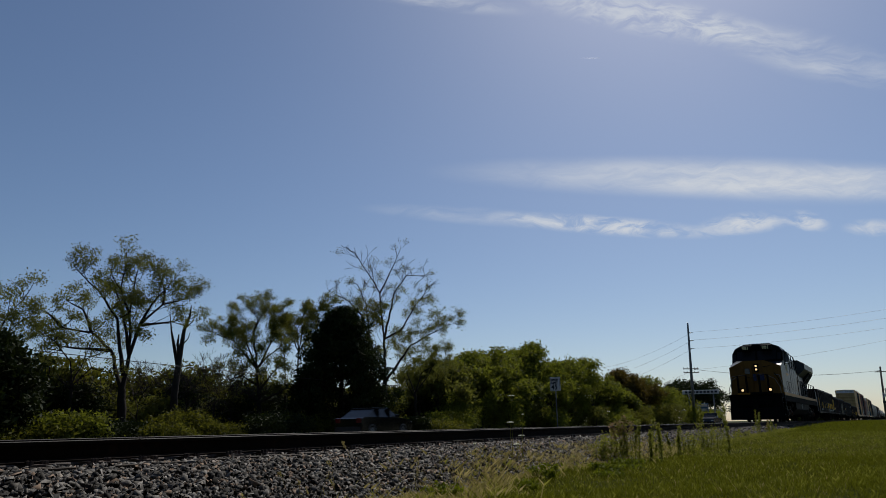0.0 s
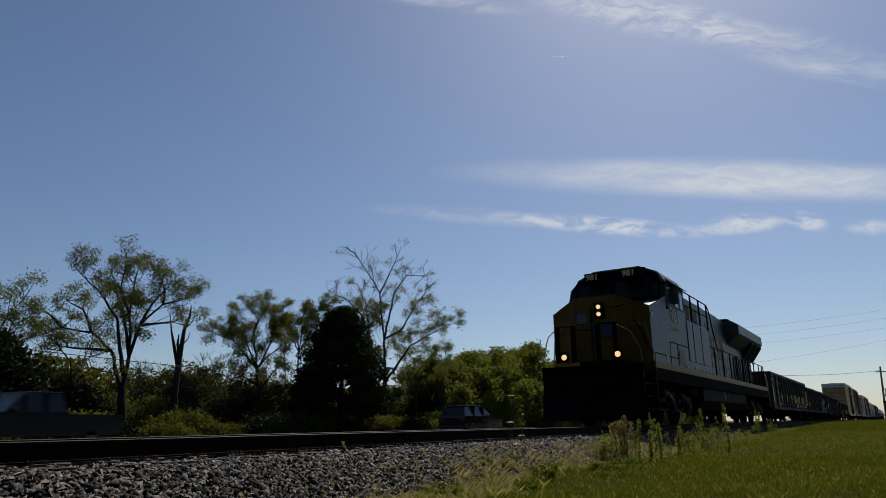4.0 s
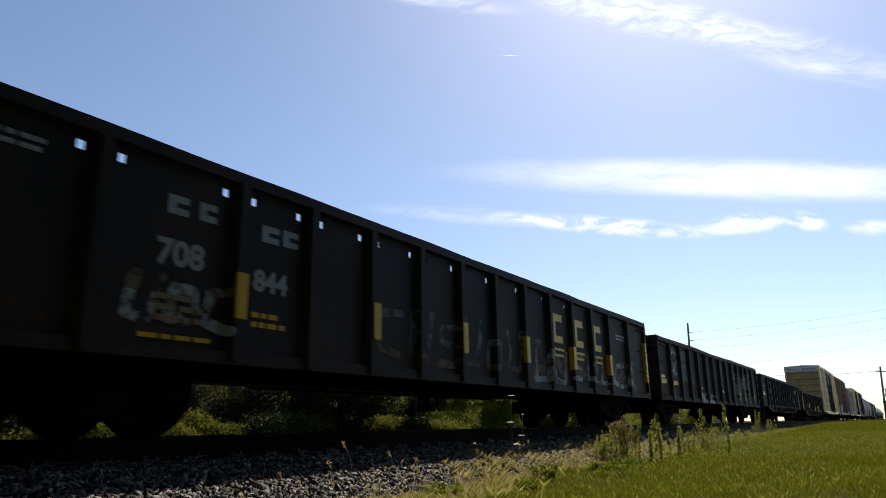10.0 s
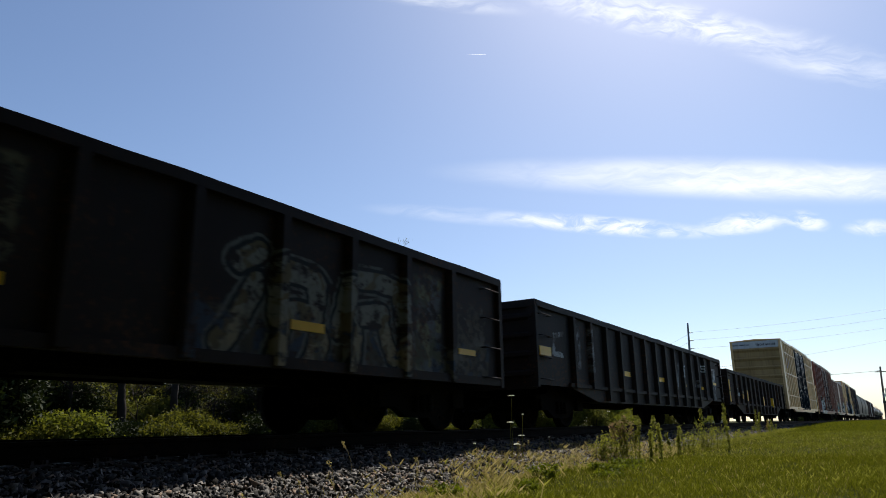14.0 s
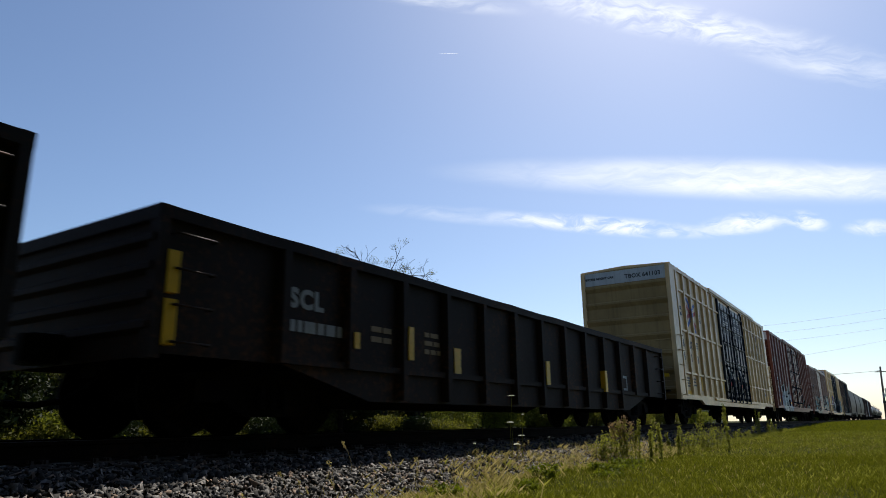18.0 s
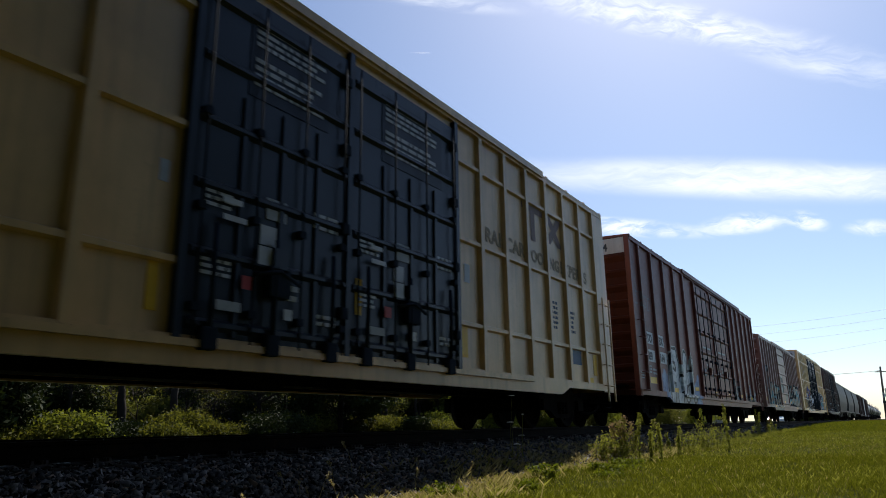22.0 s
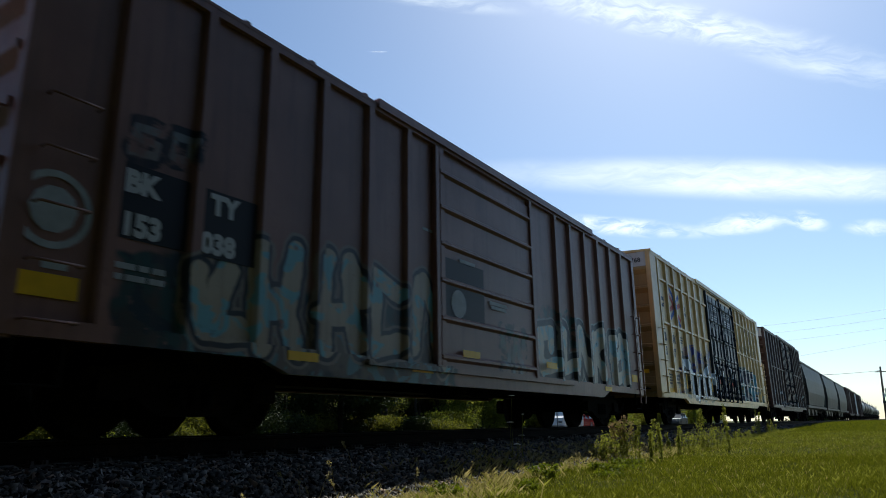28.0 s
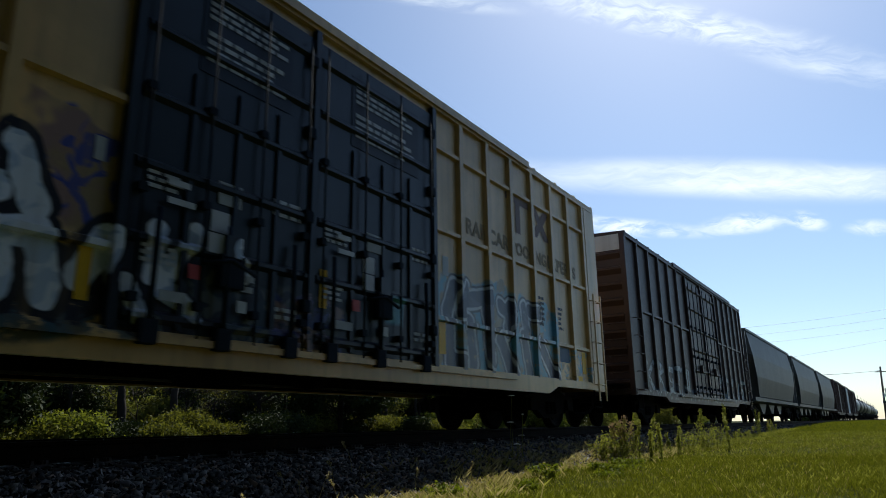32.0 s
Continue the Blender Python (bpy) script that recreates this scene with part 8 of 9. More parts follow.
snag(25.6, 35.0)
for i, (x, y, h) in enumerate(((27.5, 36.5, 5.6), (30.0, 37.0, 6.3), (24.2, 36.5, 5.2), (31.8, 37.5, 5.0))):
    tree(x, y, h, 3.0, 90 + i, "leaf_pale", 0, 0.05, "bare thorny thicket tree", depth=5, trunk=0.055, start=0.08, limbs_n=7, spread=0.6)
rng = random.Random(77)
x = 8.0
while x < 150:
    h = rng.uniform(0.9, 1.7) if x < 54 else rng.uniform(1.6, 2.9)
    w = rng.uniform(1.4, 2.4) * (1 + x / 120)
    shrub(x, rng.uniform(31.5, 34.5), w, h * (1.0 if x < 50 else 1.25), int(x * 7), rng.choice(["leaf_shrub", "leaf_shrub", "leaf", "leaf_dark"] if x < 54 else ["leaf", "leaf", "leaf_pale", "leaf_shrub"]), 5400 if x < 60 else 3600, 0.085 if x < 60 else 0.12)
    x += w * 1.05
x = 6.0
while x < 62:
    shrub(x, rng.uniform(38, 41), 2.4, rng.uniform(2.7, 3.6), int(x * 9) + 1, rng.choice(["leaf_dark", "leaf_dark", "leaf_pale"]), 8400, 0.10)
    x += 1.9
x = 8.0
while x < 110:
    shrub(x, rng.uniform(44, 47), 3.0, rng.uniform(4.2, 5.4), int(x * 11) + 5, "leaf_shrub" if x < 60 else "leaf_dark", 5400, 0.16, "dark thicket behind the roadside shrubs")
    x += 2.3


# ---- grass beside the ballast ----
def blades(seed, n, x0, x1, y0, y1, h0, h1, w, material, name, label, bias=1.0, keep=None, bend=0.6):
    g = np.random.default_rng(seed)
    x = x0 + (x1 - x0) * g.uniform(0, 1, n) ** bias
    y = g.uniform(y0, y1, n)
    if keep is not None:
        ok = keep(x, y, g)
        x, y = x[ok], y[ok]
    n = len(x)
    z = ground_z(x, y) - 0.003
    toe = np.maximum(z, bed_z(y) - 0.03)
    z = np.where(y > 3.4, toe, z)
    patchy = 0.5 + 0.5 * np.sin(x * 5.1 + 2.3 * np.sin(y * 3.7)) * np.sin(y * 6.3 + 1.9 * np.sin(x * 2.9)) + 0.35 * np.sin(x * 17 + y * 13)
    h = g.uniform(h0, h1, n) * np.clip(0.65 + 0.6 * patchy, 0.5, 1.5)
    a = g.uniform(0, 2 * np.pi, n)
    lean = g.uniform(0.05, bend, n) * h
    b = g.uniform(0, 2 * np.pi, n)
    ww = w * (1 + x / 18)
    dx, dy = np.cos(a) * ww, np.sin(a) * ww
    lx, ly = np.cos(b) * lean, np.sin(b) * lean
    v = np.stack([np.stack([x - dx, y - dy, z], 1), np.stack([x + dx, y + dy, z], 1), np.stack([x + lx * 0.35 + dx * 0.7, y + ly * 0.35 + dy * 0.7, z + h * 0.6], 1), np.stack([x + lx, y + ly, z + h], 1)], 1).reshape(-1, 3)
    me = from_arrays(name, v, np.arange(n * 4).reshape(n, 4), material)
    tagged(new(name, me), label, "grass", kind="stuff")


def edge_y(x):
    """Where the grass ends and the ballast begins."""
    return 4.0 + 1.0 * smooth(3.2, 9.5, x) + 0.15 * smooth(10, 60, x)


lawn = lambda x, y, g: y < edge_y(x) + g.normal(0, 0.18, len(x)) - 0.55
blades(1, 260000, 4.0, 15, -1.5, 4.8, 0.016, 0.055, 0.0014, "grass", "mown_grass", "short green grass of the strip beside the track", 0.9, lawn)
blades(2, 170000, 13, 45, -3.0, 5.0, 0.02, 0.07, 0.0020, "grass", "mown_grass", "short green grass of the strip beside the track", 1.3, lawn)
blades(3, 60000, 40, 130, -12, 5.5, 0.05, 0.13, 0.005, "grass", "mown_grass", "short green grass of the strip beside the track", 1.3, lawn)
fringe = lambda x, y, g: np.abs(y - edge_y(x) + 0.35) < np.abs(g.normal(0, 0.34, len(x)))
blades(4, 90000, 4.6, 17, 2.9, 5.3, 0.02, 0.115, 0.00055, "straw", "dry_grass", "dry straw-coloured grass at the foot of the ballast", 1.0, fringe, 1.1)
blades(5, 60000, 5, 40, 2.8, 5.1, 0.03, 0.11, 0.0013, "weed", "fringe_grass", "tall green grass at the foot of the ballast", 1.2, lambda x, y, g: np.abs(y - edge_y(x) + 0.5) < np.abs(g.normal(0, 0.3, len(x))), 1.0)
blades(7, 20000, 4.6, 26, -1.5, 4.2, 0.006, 0.02, 0.0035, "straw", "dry_clippings", "pale dry clippings strewn in the short grass", 1.1, lawn, 1.8)
blades(8, 22000, 4.6, 34, -1.5, 4.2, 0.03, 0.075, 0.0020, "weed", "mown_grass", "longer yellow-green blades in the short grass", 1.1, lawn, 1.0)
blades(6, 4000, 4.6, 30, 0.5, 4.4, 0.03, 0.07, 0.0012, "straw", "dry_grass", "scattered dry blades in the short grass", 1.1, lawn)


# ---- weeds at the foot of the ballast ----
def ground_at(x, y):
    return max(float(ground_z(x, y)), float(bed_z(y)))


def tuft(g, n, h, w, base=(0, 0, 0), lean=0.5, wide=0.06):
    """Leaf blades that fan out from one foot."""
    a = g.uniform(0, 2 * np.pi, n)
    hh = h * g.uniform(0.5, 1.0, n)
    r = hh * g.uniform(0.1, lean, n)
    p = np.stack([g.normal(0, wide, n), g.normal(0, wide, n), np.zeros(n)], 1) + np.array(base)
    d = np.stack([np.cos(a), np.sin(a), np.zeros(n)], 1)
    s = np.stack([-np.sin(a), np.cos(a), np.zeros(n)], 1) * w
    mid = p + d * r[:, None] * 0.4 + np.array([0, 0, 1]) * hh[:, None] * 0.6
    tip = p + d * r[:, None] + np.array([0, 0, 1]) * hh[:, None]
    v = np.stack([p, mid - s, tip, mid + s], 1).reshape(-1, 3)
    return v, np.arange(n * 4).reshape(n, 4)


def tall_weed(x, y, h, seed, plume="seed", bushy=1.0, label="tall green weed with a feathery seed head"):
    """Upright stems with leaves close round them, thicker towards the top."""
    g = np.random.default_rng(seed)
    rng = random.Random(seed)
    t = thing("weed", label, "weed", pose(x, y, ground_at(x, y) - 0.02), "weeds beside the track")
    for k in range(5 if plume is None else (3 if bushy > 1.2 else 2)):
        ox, oy = g.normal(0, 0.07 * bushy, 2)
        hh = h * (1.0 if k == 0 else g.uniform(0.55, 0.95))
        lx, ly = ox + g.normal(0, 0.05), oy + g.normal(0, 0.05)
        part("stem", MB().tube([(ox * 0.5, oy * 0.5, 0), (ox, oy, hh * 0.5), (lx, ly, hh)], [0.006, 0.005, 0.002], 5), "weed", t)
        f = g.uniform(0.1, 0.97, int(34 * hh / 0.6))
        pts = [(ox * 0.5 + (lx - ox * 0.5) * q, oy * 0.5 + (ly - oy * 0.5) * q, hh * q) for q in f]
        v, fc = leaf_cloud(rng, pts, 4, 0.022 if plume else 0.055, 0.022)
        part("leaves", from_arrays("leaves", v, fc, "weed"), "", t)
        if plume:
            f = 1 - 0.42 * g.uniform(0, 1, 30) ** 1.5
            pts = [(ox * 0.5 + (lx - ox * 0.5) * q, oy * 0.5 + (ly - oy * 0.5) * q, hh * q) for q in f]
            v, fc = leaf_cloud(rng, pts, 7, 0.024 if plume == "seed" else 0.017, 0.012)
            head = part("seed_head", from_arrays("seed_head", v, fc, plume), "", t)
            head["kind"] = "stuff"


def low_clump(x, y, h, seed, label="low clump of bright green leaves"):
    g = np.random.default_rng(seed)
    t = thing("leaf_clump", label, "weed", pose(x, y, ground_at(x, y) - 0.02), "weeds beside the track")
    rng = random.Random(seed)
    for k in range(5):
        ox, oy = g.normal(0, 0.09, 2)
        top = (ox * 1.3, oy * 1.3, h * g.uniform(0.6, 1.0))
        part("stem", MB().tube([(ox * 0.4, oy * 0.4, 0), (ox, oy, top[2] * 0.5), top], [0.004, 0.003, 0.0015], 5), "weed_green", t)
        pts = [(ox * (0.5 + 0.8 * q) + g.normal(0, 0.035), oy * (0.5 + 0.8 * q) + g.normal(0, 0.035), top[2] * q) for q in g.uniform(0.1, 1.0, 34)]
        v, f = leaf_cloud(rng, pts, 3, 0.022, 0.024)
        part("leaves", from_arrays("leaves", v, f, "weed_green"), "", t)


def umbel(x, y, h, seed, r=0.055):
    t = thing("white_flower", "white flat-topped wild flower on a thin stem", "flower", pose(x, y, ground_at(x, y) - 0.02), "wild flowers beside the track")
    g = random.Random(seed)
    lean = g.uniform(-0.05, 0.05)
    mb = MB().tube([(0, 0, 0), (lean * 0.4, 0, h * 0.5), (lean, 0, h)], [0.004, 0.003, 0.002], 5)
    for i in range(7):
        a = i * 0.9
        mb.tube([(lean, 0, h), (lean + math.cos(a) * r * 0.7, math.sin(a) * r * 0.7, h + 0.02)], 0.001, 4)
    part("stem", mb, "weed", t)
    pts = [(lean + math.cos(i * 2.4) * r * math.sqrt(i / 40), math.sin(i * 2.4) * r * math.sqrt(i / 40), h + 0.022 - 0.01 * i / 40) for i in range(40)]
    v, f = leaf_cloud(g, pts, 3, 0.003, 0.006)
    part("petals", from_arrays("petals", v, f, "petal"), "", t)


for i, (x, y, h, plume, b) in enumerate(((12.0, 4.45, 0.52, None, 1.6), (12.15, 4.5, 0.45, None, 1.6), (12.87, 4.46, 0.69, "seed", 1.7), (13.22, 4.39, 0.81, "seed", 1.7), (13.05, 4.42, 0.7, "seed", 1.5), (13.36, 4.26, 0.80, "weed", 0.9), (12.90, 3.87, 0.79, "weed", 0.8), (13.3, 3.9, 0.6, "weed", 0.9),
                                         (12.62, 3.57, 0.70, "weed", 0.7), (14.3, 4.0, 0.55, "weed", 1.2), (15.38, 4.01, 0.61, "weed", 1.8), (16.2, 4.0, 0.5, None, 2.0), (17.0, 3.95, 0.55, None, 2.2), (17.85, 3.90, 0.66, None, 2.4), (18.6, 3.9, 0.6, None, 2.4), (17.84, 3.96, 0.97, "weed", 1.0), (17.93, 3.40, 1.07, "weed", 0.9),
                                         (29.4, 4.6, 0.99, "weed", 1.8), (29.3, 3.95, 0.64, "weed", 2.0), (26.0, 4.4, 0.5, None, 2.2), (33.0, 4.6, 0.6, "seed", 2.0), (22.0, 4.2, 0.45, None, 2.2))):
    tall_weed(x, y, h, 300 + i, plume, b, "tall weed with a pinkish seed plume" if plume == "seed" else ("bushy grey-green weed beside the track" if plume is None else "tall green weed with a spiky top"))
for i, (x, y, h) in enumerate(((8.74, 4.05, 0.20), (6.23, 4.03, 0.20), (11.27, 3.81, 0.17), (10.1, 3.72, 0.16), (9.9, 3.55, 0.13), (10.9, 3.6, 0.15), (11.5, 3.75, 0.12), (7.6, 3.75, 0.12), (9.3, 3.45, 0.10), (10.4, 3.4, 0.10))):
    low_clump(x, y, h, 400 + i)
for i, (x, y, h) in enumerate(((9.30, 4.80, 0.93), (9.27, 4.81, 0.54), (9.66, 4.82, 0.34), (9.55, 4.83, 0.21), (9.45, 4.80, 0.23))):
    umbel(x, y, h, 500 + i)
for i, (x, y, h) in enumerate(((9.57, 4.77, 0.67), (7.9, 4.6, 0.36), (10.98, 4.95, 0.24))):
    umbel(x, y, h, 520 + i, 0.015)


def dry_stalk(x, y, h, seed):
    g = random.Random(seed)
    t = thing("dry_stalk", "dry bent grass stalk with a drooping seed head", "grass", pose(x, y, ground_at(x, y) - 0.02), "dry stalks beside the track")
    b = g.uniform(-0.5, 0.5)
    pts = [Vector((b * h * f * f, 0.2 * b * h * f, h * f * (1 - 0.15 * f))) for f in (0, 0.35, 0.7, 1)]
    part("stem", MB().tube(pts, [0.003, 0.0025, 0.002, 0.0015], 4), "straw", t)
    v, f = leaf_cloud(g, [pts[3], pts[3].lerp(pts[2], 0.25), pts[3].lerp(pts[2], 0.5)], 8, 0.008, 0.012)
    head = part("seed_head", from_arrays("seed_head", v, f, "straw"), "", t)
    head["kind"] = "stuff"


rs = random.Random(9)
for i in range(60):
    x = rs.uniform(3.6, 16)
    dry_stalk(x, rs.uniform(4.0, 4.9), rs.uniform(0.15, 0.42), 600 + i)


# ---- road traffic ----
def road_car(name, label, category, length, height, width, profile, cabin, paint, heading, y, lamp_front="steel"):
    """A car in its own space: x forward, wheels on z = 0. profile: side outline of the body; cabin: outline of the glasshouse."""
    car = thing(name, label, category, pose(0, y, ROAD_Z, 0, 0, 0 if heading > 0 else 180), "vehicles on the road")
    hw = width / 2
    part("body", MB().prism(profile, -hw, hw, "y"), paint, car)
    n = len(cabin)
    mb = MB()
    for s, inset in ((-1, 0.0), (1, 0.0)):
        mb.v += [(x, s * (hw - (0.04 if z < cabin[0][1] + 0.02 else 0.22)), z) for x, z in cabin]
    mb.f = [tuple(range(n)), tuple(range(2 * n - 1, n - 1, -1))] + [(i, (i + 1) % n, n + (i + 1) % n, n + i) for i in range(n)]
    part("window_band", mb, "car_glass", car, "dark glass")
    tops = [p for p in cabin if p[1] > cabin[0][1] + 0.05]
    xa, xb, zt = min(p[0] for p in tops), max(p[0] for p in tops), max(p[1] for p in tops)
    part("roof", MB().bevelled(xa - 0.03, xb + 0.03, -hw + 0.2, hw - 0.2, zt - 0.03, zt + 0.035, 0.03), paint, car)
    for s in (-1, 1):
        for f in (0.33, 0.66):
            xm = cabin[0][0] + (cabin[-1][0] - cabin[0][0]) * f
            part("pillar", MB().prism([(xm - 0.05, cabin[0][1]), (xm + 0.05, cabin[0][1]), (xm + 0.03, zt), (xm - 0.03, zt)], min(s * (hw - 0.2), s * (hw - 0.03)), max(s * (hw - 0.2), s * (hw - 0.03)), "y"), paint, car)
        part("mirror", MB().bevelled(cabin[-1][0] - 0.5, cabin[-1][0] - 0.3, min(s * hw, s * (hw + 0.16)), max(s * hw, s * (hw + 0.16)), cabin[0][1] + 0.02, cabin[0][1] + 0.16, 0.03), paint, car)
        for x in (length * 0.19, length * 0.80):
            w = part("wheel", MB().lathe([(0, 0.0), (0.0, 0.32), (0.06 * s, 0.335), (0.2 * s, 0.335), (0.22 * s, 0.3), (0.19 * s, 0.22), (0.19 * s, 0.0)], (x, s * (hw - 0.2), 0.335), "y", 18), "black", car)
            part("rim", MB().lathe([(0, 0.0), (0, 0.2)], (x, s * (hw + 0.0), 0.335), "y", 14), "steel", w)
        part("headlight", MB().bevelled(length - 0.12, length + 0.005, s * hw * 0.72 - 0.18, s * hw * 0.72 + 0.18, 0.62, 0.78, 0.03), lamp_front, car)
        part("tail_light", MB().bevelled(-0.008, 0.1, s * hw * 0.75 - 0.16, s * hw * 0.75 + 0.16, 0.72, 0.95, 0.03), "tail_red", car)
    part("bumper", MB().bevelled(-0.04, 0.12, -hw + 0.05, hw - 0.05, 0.3, 0.55, 0.03), "black" if paint == "car_black" else paint, car)
    return car


SEDAN = [(0, 0.35), (0, 0.92), (0.12, 0.98), (0.65, 1.0), (3.12, 0.98), (4.0, 0.82), (4.17, 0.65), (4.2, 0.35), (3.95, 0.22), (0.27, 0.22)]
SEDAN_TOP = [(0.42, 0.97), (1.08, 1.40), (2.3, 1.43), (3.12, 0.97)]
SUV = [(0, 0.4), (0, 0.98), (0.1, 1.08), (3.45, 1.06), (4.45, 0.95), (4.68, 0.72), (4.7, 0.4), (4.4, 0.26), (0.3, 0.26)]
SUV_TOP = [(0.08, 1.06), (0.35, 1.6), (0.8, 1.68), (2.5, 1.66), (3.45, 1.05)]
TRUCK = [(0, 0.5), (0, 1.12), (2.1, 1.14), (2.1, 1.20), (4.25, 1.20), (5.55, 1.15), (5.8, 0.95), (5.85, 0.5), (5.5, 0.38), (0.3, 0.38)]
TRUCK_TOP = [(2.1, 1.19), (2.25, 1.85), (3.55, 1.88), (4.3, 1.19)]
VAN = [(0, 0.4), (0, 1.5), (0.1, 1.9), (3.4, 1.92), (4.0, 1.25), (4.75, 1.05), (4.9, 0.4), (4.5, 0.28), (0.3, 0.28)]
VAN_TOP = [(0.4, 1.2), (0.45, 1.8), (3.35, 1.86), (4.0, 1.22)]
TRAFFIC = [
    (road_car("sedan", "black sedan driving along the road", "car", 4.2, 1.46, 1.74, SEDAN, SEDAN_TOP, "car_black", 1, ROAD_NEAR), 26.3, 19.7, 0.0),
    (road_car("suv", "dark estate SUV with roof rails", "car", 4.7, 1.7, 1.86, SUV, SUV_TOP, "car_black", 1, ROAD_NEAR), 16.3, 19.5, 3.0),
    (road_car("pickup_truck", "dark grey crew-cab pickup truck", "truck", 5.85, 1.9, 2.0, TRUCK, TRUCK_TOP, "car_grey", -1, ROAD_FAR, "white"), 71.2, -27.6, 2.0),
    (road_car("suv", "silver SUV driving along the road", "car", 4.7, 1.7, 1.86, SUV, SUV_TOP, "car_silver", -1, ROAD_FAR), 43.7, -24.0, 30.5),
    (road_car("sedan", "red sedan driving along the road", "car", 4.2, 1.46, 1.74, SEDAN, SEDAN_TOP, "car_red", -1, ROAD_FAR), 17.5, -19.7, 30.5),
    (road_car("van", "white van driving along the road", "van", 4.9, 1.95, 1.95, VAN, VAN_TOP, "car_white", -1, ROAD_FAR), 38.6, -25.0, 29.0)]


# ---- signs, poles and wires ----
def speed_sign(x, y):
    z0 = float(ground_z(x, y))
    t = thing("speed_limit_sign", "white speed limit sign on a steel post beside the road", "sign", pose(x, y, z0))
    zc = 2.88 - z0
    part("post", MB().box(-0.03, 0.03, -0.03, 0.03, -0.1, zc + 0.4), "steel", t)
    board = part("board", MB().bevelled(-0.055, -0.035, -0.40, 0.40, zc - 0.5, zc + 0.5, 0.008), "sign_white", t)
    part("border", MB().box(-0.060, -0.056, -0.36, 0.36, zc + 0.43, zc + 0.45).box(-0.060, -0.056, -0.36, 0.36, zc - 0.45, zc - 0.43).box(-0.060, -0.056, -0.36, -0.34, zc - 0.45, zc + 0.45).box(-0.060, -0.056, 0.34, 0.36, zc - 0.45, zc + 0.45), "black", board)
    for text, size, y0, z in (("SPEED", 0.21, 0.31, zc + 0.22), ("LIMIT", 0.21, 0.28, zc + 0.02), ("45", 0.5, 0.31, zc - 0.38)):
        part("lettering", lettering(text, size, "black", 1.0, 0.012), "", board, at=on_front(-0.060, y0, z))


speed_sign(46.9, 20.5)


def wire(a, b, sag, r=0.02, name="power_line"):
    a, b = Vector(a), Vector(b)
    pts = [a.lerp(b, i / 14) - Vector((0, 0, sag * 4 * (i / 14) * (1 - i / 14))) for i in range(15)]
    ob = new(name, MB().tube(pts, r, 5).mesh(name, M["black"]))
    tagged(ob, "thin overhead power line sagging between poles", "power line", "power lines over the road")


def tall_pole():
    t = thing("utility_pole", "tall grey steel utility pole with side insulators", "utility pole", pose(136.5, 31.9, -0.5))
    top = Vector((-4.4, -1.6, 18.6))
    part("shaft", MB().tube([(0, 0, 0), top * 0.5, top], [0.30, 0.25, 0.15], 10), "steel", t)
    for z in (16.8, 15.4, 13.9):
        p = top * (z / 18.6)
        part("insulator", MB().tube([p, p + Vector((0.4, -0.8, -0.05))], [0.07, 0.05], 6), "black", t)
    for z in (10.2, 9.5):
        p = top * (z / 18.6)
        part("crossarm", MB().tube([p + Vector((-0.8, 1.2, 0)), p + Vector((0.8, -1.2, 0))], 0.08, 6), "wood_pole", t)
        for k in (-1, -0.5, 0.5, 1):
            part("pin", MB().tube([p + Vector((0.75 * k, -1.1 * k, 0)), p + Vector((0.75 * k, -1.1 * k, 0.3))], 0.05, 5), "black", t)


tall_pole()
for a, b, c in (((132.97, 29.73, 16.39), (121.65, -6.26, 16.51), (223.2, 83.4, 18.0)), ((133.28, 29.95, 14.95), (121.92, -6.07, 15.23), (223.8, 83.9, 15.1)), ((133.6, 30.19, 13.41), (122.2, -5.86, 13.86), (224.5, 84.4, 11.9)), ((134.5, 30.6, 9.5), (122.5, -5.62, 12.33), (224.5, 84.4, 8.0))):
    wire(a, b, 0.5, 0.013)
    wire(a, c, 1.5, 0.016)
wire((5, 33, 4.2), (45, 33, 3.2), 0.25, 0.02, "phone_line")


def crossing_signal():
    """Level crossing far along the track: a pole with a mast of lights and a crossbuck."""
    t = thing("utility_pole", "dark wooden utility pole by the far crossing", "utility pole", pose(150, 1.5, -0.2))
    part("shaft", MB().tube([(0, 0, 0), (0, -0.4, 9.6)], [0.2, 0.14], 8), "wood_pole", t)
    part("crossarm", MB().box(-0.08, 0.08, -1.2, 0.6, 8.6, 8.75), "wood_pole", t)
    m = thing("crossing_signal", "railway crossing signal mast with crossed boards", "signal", pose(148, 0.9, -0.2))
    part("mast", MB().tube([(0, 0, 0), (0, 0, 5.4)], 0.07, 8), "steel", m)
    for a in (35, -35):
        bd = MB().box(-0.02, 0.02, -0.7, 0.7, -0.12, 0.12).mesh("crossbuck_board", M["sign_white"])
        part("crossbuck_board", bd, "", m, at=pose(-0.1, 0, 4.4, a, 0, 0))
    for y in (-0.4, 0.4):
        part("signal_lamp", MB().lathe([(0, 0), (0, 0.3), (0.08, 0.3)], (-0.15, y, 3.2), "x", 14), "black", m)
    part("bell", MB().lathe([(0, 0.15), (0.15, 0.12), (0.2, 0)], (0, 0, 5.4), "z", 10), "black", m)


crossing_signal()
wire((150, 1.1, 8.7), (134.5, 30.6, 9.6), 1.0, 0.03)


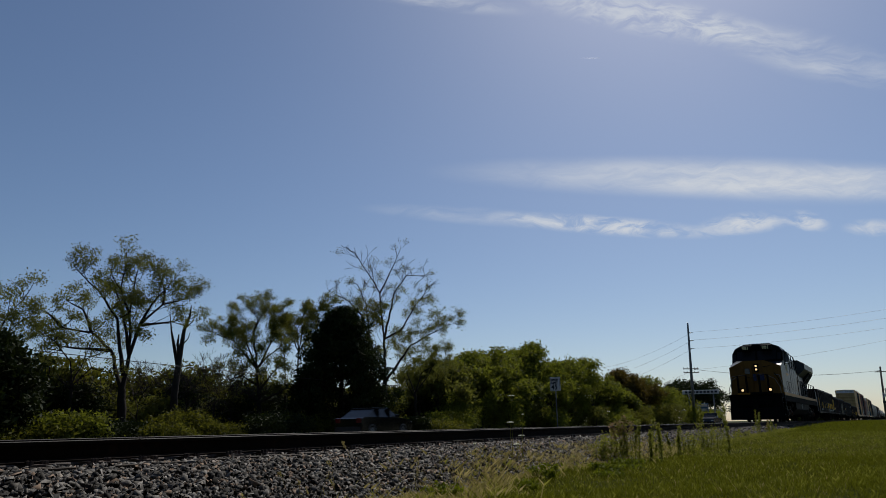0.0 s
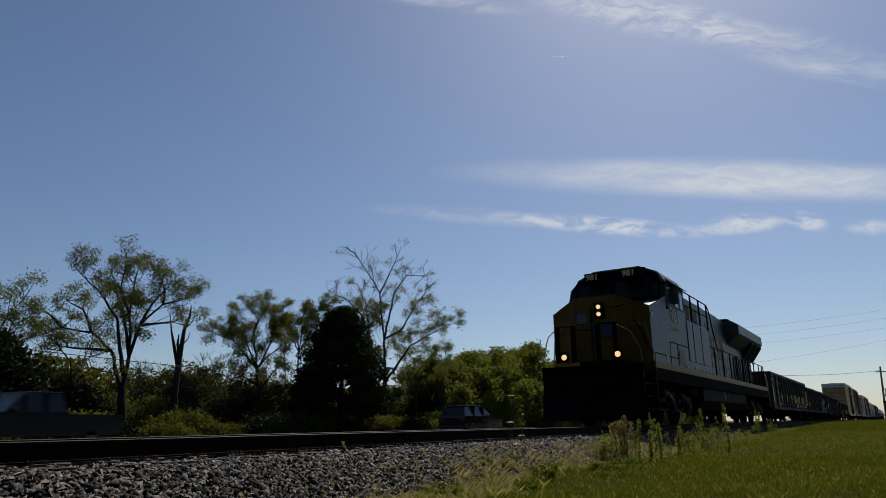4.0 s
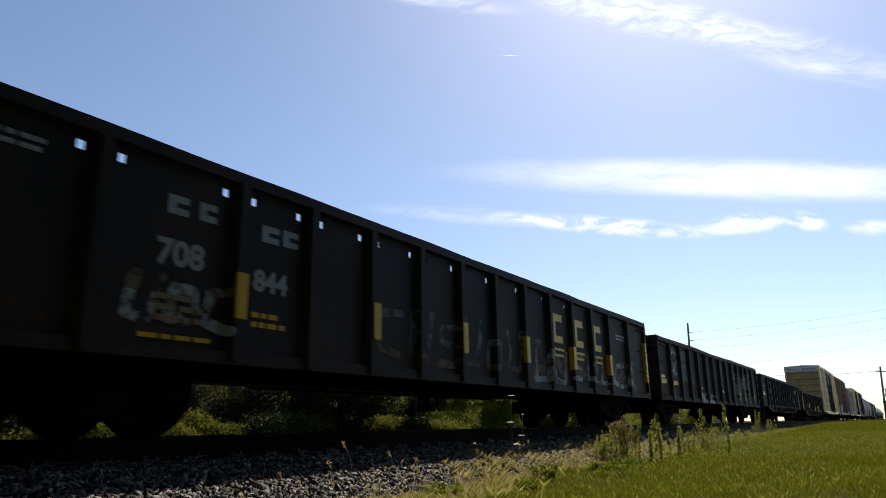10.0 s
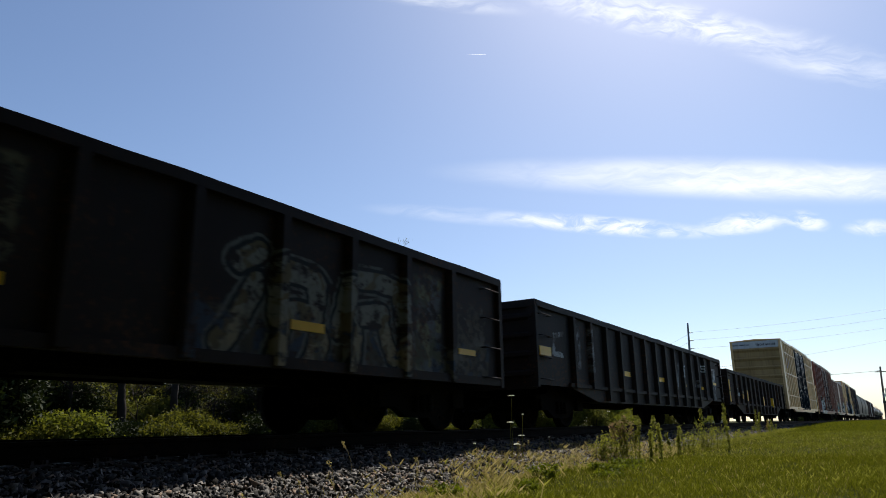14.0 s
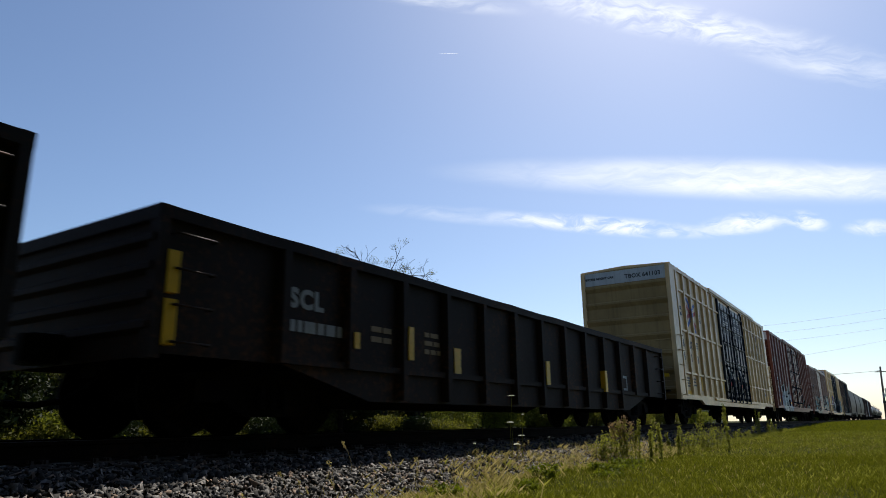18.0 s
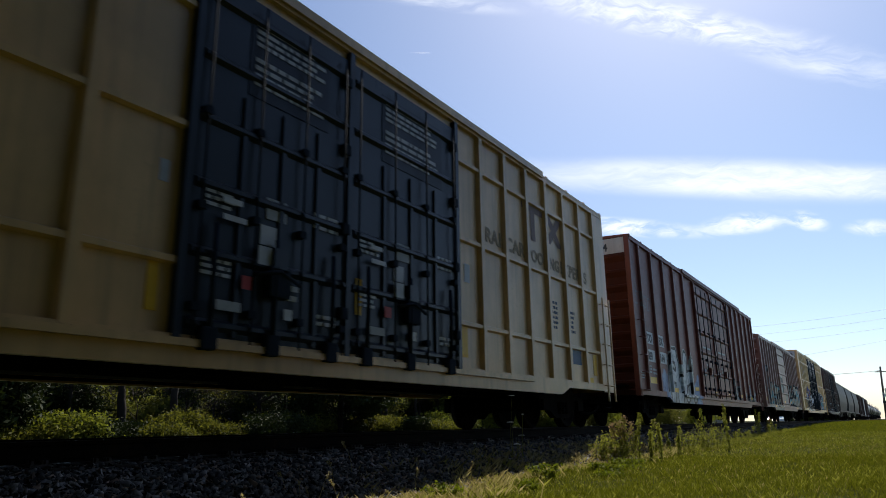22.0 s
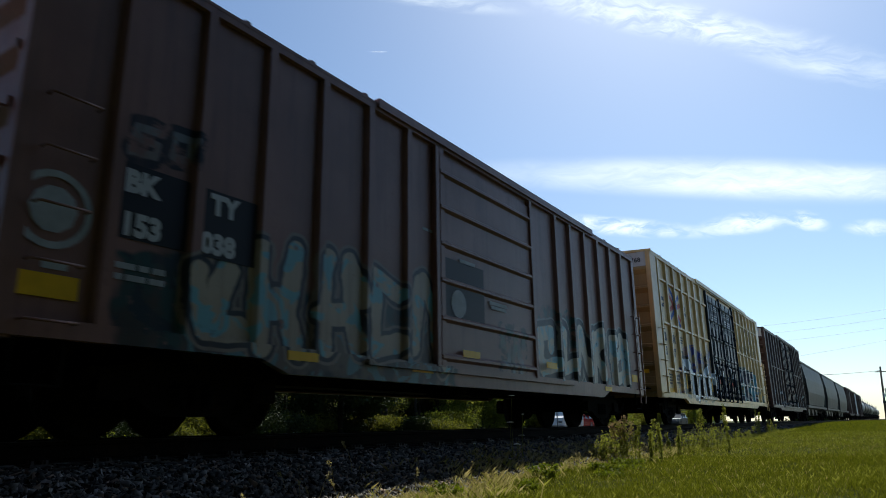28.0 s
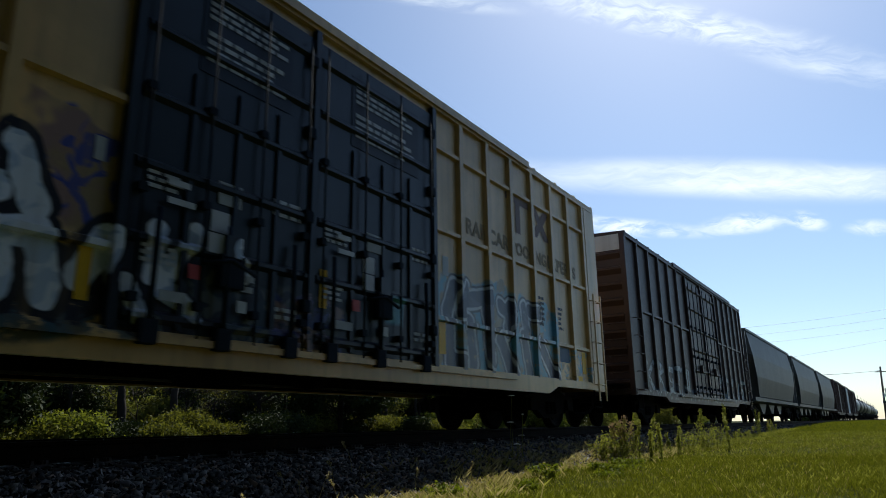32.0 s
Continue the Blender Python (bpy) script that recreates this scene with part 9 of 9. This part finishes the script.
def store_signs():
    t = thing("shop_sign", "pale shop sign board high on two poles", "sign", pose(147, 32.6, -0.5) @ Matrix.Scale(0.8, 4))
    part("board", MB().bevelled(-0.2, 0.2, -4.4, 4.4, 7.5, 8.5, 0.05), "sign_white", t, at=pose(0, 0, 0, 0, 0, 12))
    mb = MB()
    for i in range(9):
        mb.box(-0.24, -0.21, -3.9 + i * 0.88, -3.3 + i * 0.88, 7.75, 8.25)
    part("writing", mb, "black", t, at=pose(0, 0, 0, 0, 0, 12))
    for y in (-3, 3):
        part("post", MB().tube([(0, y, 0), (0, y, 7.5)], 0.15, 8), "steel", t)
    t = thing("price_sign", "blue and white roadside price sign", "sign", pose(148.6, 33.0, -0.5) @ Matrix.Scale(0.8, 4))
    part("board", MB().bevelled(-0.2, 0.2, -1.6, 1.6, 2.0, 5.3, 0.05), "blue_dull", t)
    for i, z in enumerate((2.3, 3.3, 4.4)):
        part("panel", MB().box(-0.25, -0.21, -1.3, 1.3, z, z + 0.6), "sign_white", t)
    part("post", MB().box(-0.2, 0.2, -0.3, 0.3, 0, 2.0), "steel", t)
    h = thing("low_building", "small beige roadside building with a flat roof", "building", pose(203, 41, -0.5))
    part("wall", MB().box(-7, 7, 0, 8, 0, 3.4), "wall_beige", h)
    part("roof", MB().box(-7.4, 7.4, -0.4, 8.4, 3.4, 3.75), "steel", h)
    for x in (-5, -1.5, 2):
        part("window", MB().box(x, x + 2.2, -0.03, 0.0, 0.9, 2.4), "glass", h)
    part("door", MB().box(5, 6, -0.03, 0.0, 0.0, 2.1), "glass", h)


store_signs()
tagged(new("crossing_gravel", MB().prism([(-40, -0.30), (4.6, -0.30), (4.6, -0.10), (2, -0.07), (-40, -0.12)], 112, 122, "x").mesh("crossing_gravel", M["ballast_bed"])), "patch of pale gravel where a lane crosses the track", "gravel", kind="structure")


# ---- unseen woods added behind the camera for shade, and an aeroplane's trail ----
def woods():
    # never in view: added to keep sky light off the train's near side
    g = np.random.default_rng(31)
    c = np.stack([g.uniform(-60, 18, 6000), g.uniform(-12, -4.8, 6000), g.uniform(0, 1, 6000)], 1)
    top = (16.5 + 2.5 * np.sin(c[:, 0] * 0.21) + 1.5 * np.sin(c[:, 0] * 0.57 + 1)) * (1 - 0.8 * smooth(1, 18, c[:, 0]))
    c[:, 2] = -0.6 + top * c[:, 2]
    # more leaves hung out of view above the camera, blocking the high sky
    overhead_leaves = np.stack([g.uniform(-34, 3.5, 2400), g.uniform(-7, 1.8, 2400), g.uniform(10, 16, 2400)], 1)
    c = np.concatenate([c, overhead_leaves])
    v, f = leaf_cloud(random.Random(3), c, 9, 0.8, 0.55)
    tagged(new("shade_woods", from_arrays("shade_woods", v, f, "leaf_dark")), "unseen leaf mass added behind the camera to darken the train side", "woods", kind="stuff")


def far_trees():
    """A low line of trees along the horizon beyond the track."""
    g = np.random.default_rng(37)
    c = np.stack([g.uniform(190, 460, 2600), g.uniform(13, 22, 2600), g.uniform(0, 1, 2600)], 1)
    c[:, 1] += (c[:, 0] - 190) * 0.06
    c[:, 2] = -0.5 + (3.6 + 0.8 * np.sin(c[:, 0] * 0.11)) * c[:, 2]
    v, f = leaf_cloud(random.Random(5), c, 8, 0.9, 0.5)
    tagged(new("far_tree_line", from_arrays("far_tree_line", v, f, "leaf_dark")), "low dark line of trees on the horizon", "woods", kind="stuff")


woods(), far_trees()
side = Vector((0.5426, -0.8399, -0.0142))
trail = tagged(new("vapour_trail", MB().tube([side * -42, side * 0, side * 40], [0.3, 1.8, 1.1], 8).mesh("vapour_trail", M["vapour"])), "short white vapour trail of a distant aeroplane", "vapour trail")
TRAIL = ((0, 2626.8, 897.1, 1557.4), (6, 2513.2, 1069.5, 1567.6), (13, 2371.2, 1285.8, 1578.5), (19, 2267.5, 1444.0, 1586.0), (25.5, 2155.7, 1614.7, 1593.8), (32, 2046.7, 1781.2, 1601.4))


# ---- motion ----
def motions():
    """The train rolls by along -x, its wheels turn, cars drive by on the road, a vapour trail drifts."""
    times = [2 * i for i in range(17)]
    for car, x0 in CARS:
        walk(car, [(t, pose(x0 - travel(t), TRACK_Y, 0)) for t in times])
    for w, s, r in WHEELS:
        walk(w, [(i / 10, pose(s, 0, r, 0, -math.degrees((travel(i / 10) + 110) / r) % 360, 0)) for i in range(321)])
    for car, x, speed, t0 in TRAFFIC:
        turn = 0 if speed > 0 else 180
        y = car.location.y
        walk(car, [(t, pose(x + speed * (t - t0), y, ROAD_Z, 0, 0, turn)) for t in (0, 16, 32)])
    walk(trail, [(t, pose(x, y, h)) for t, x, y, h in TRAIL])


motions()
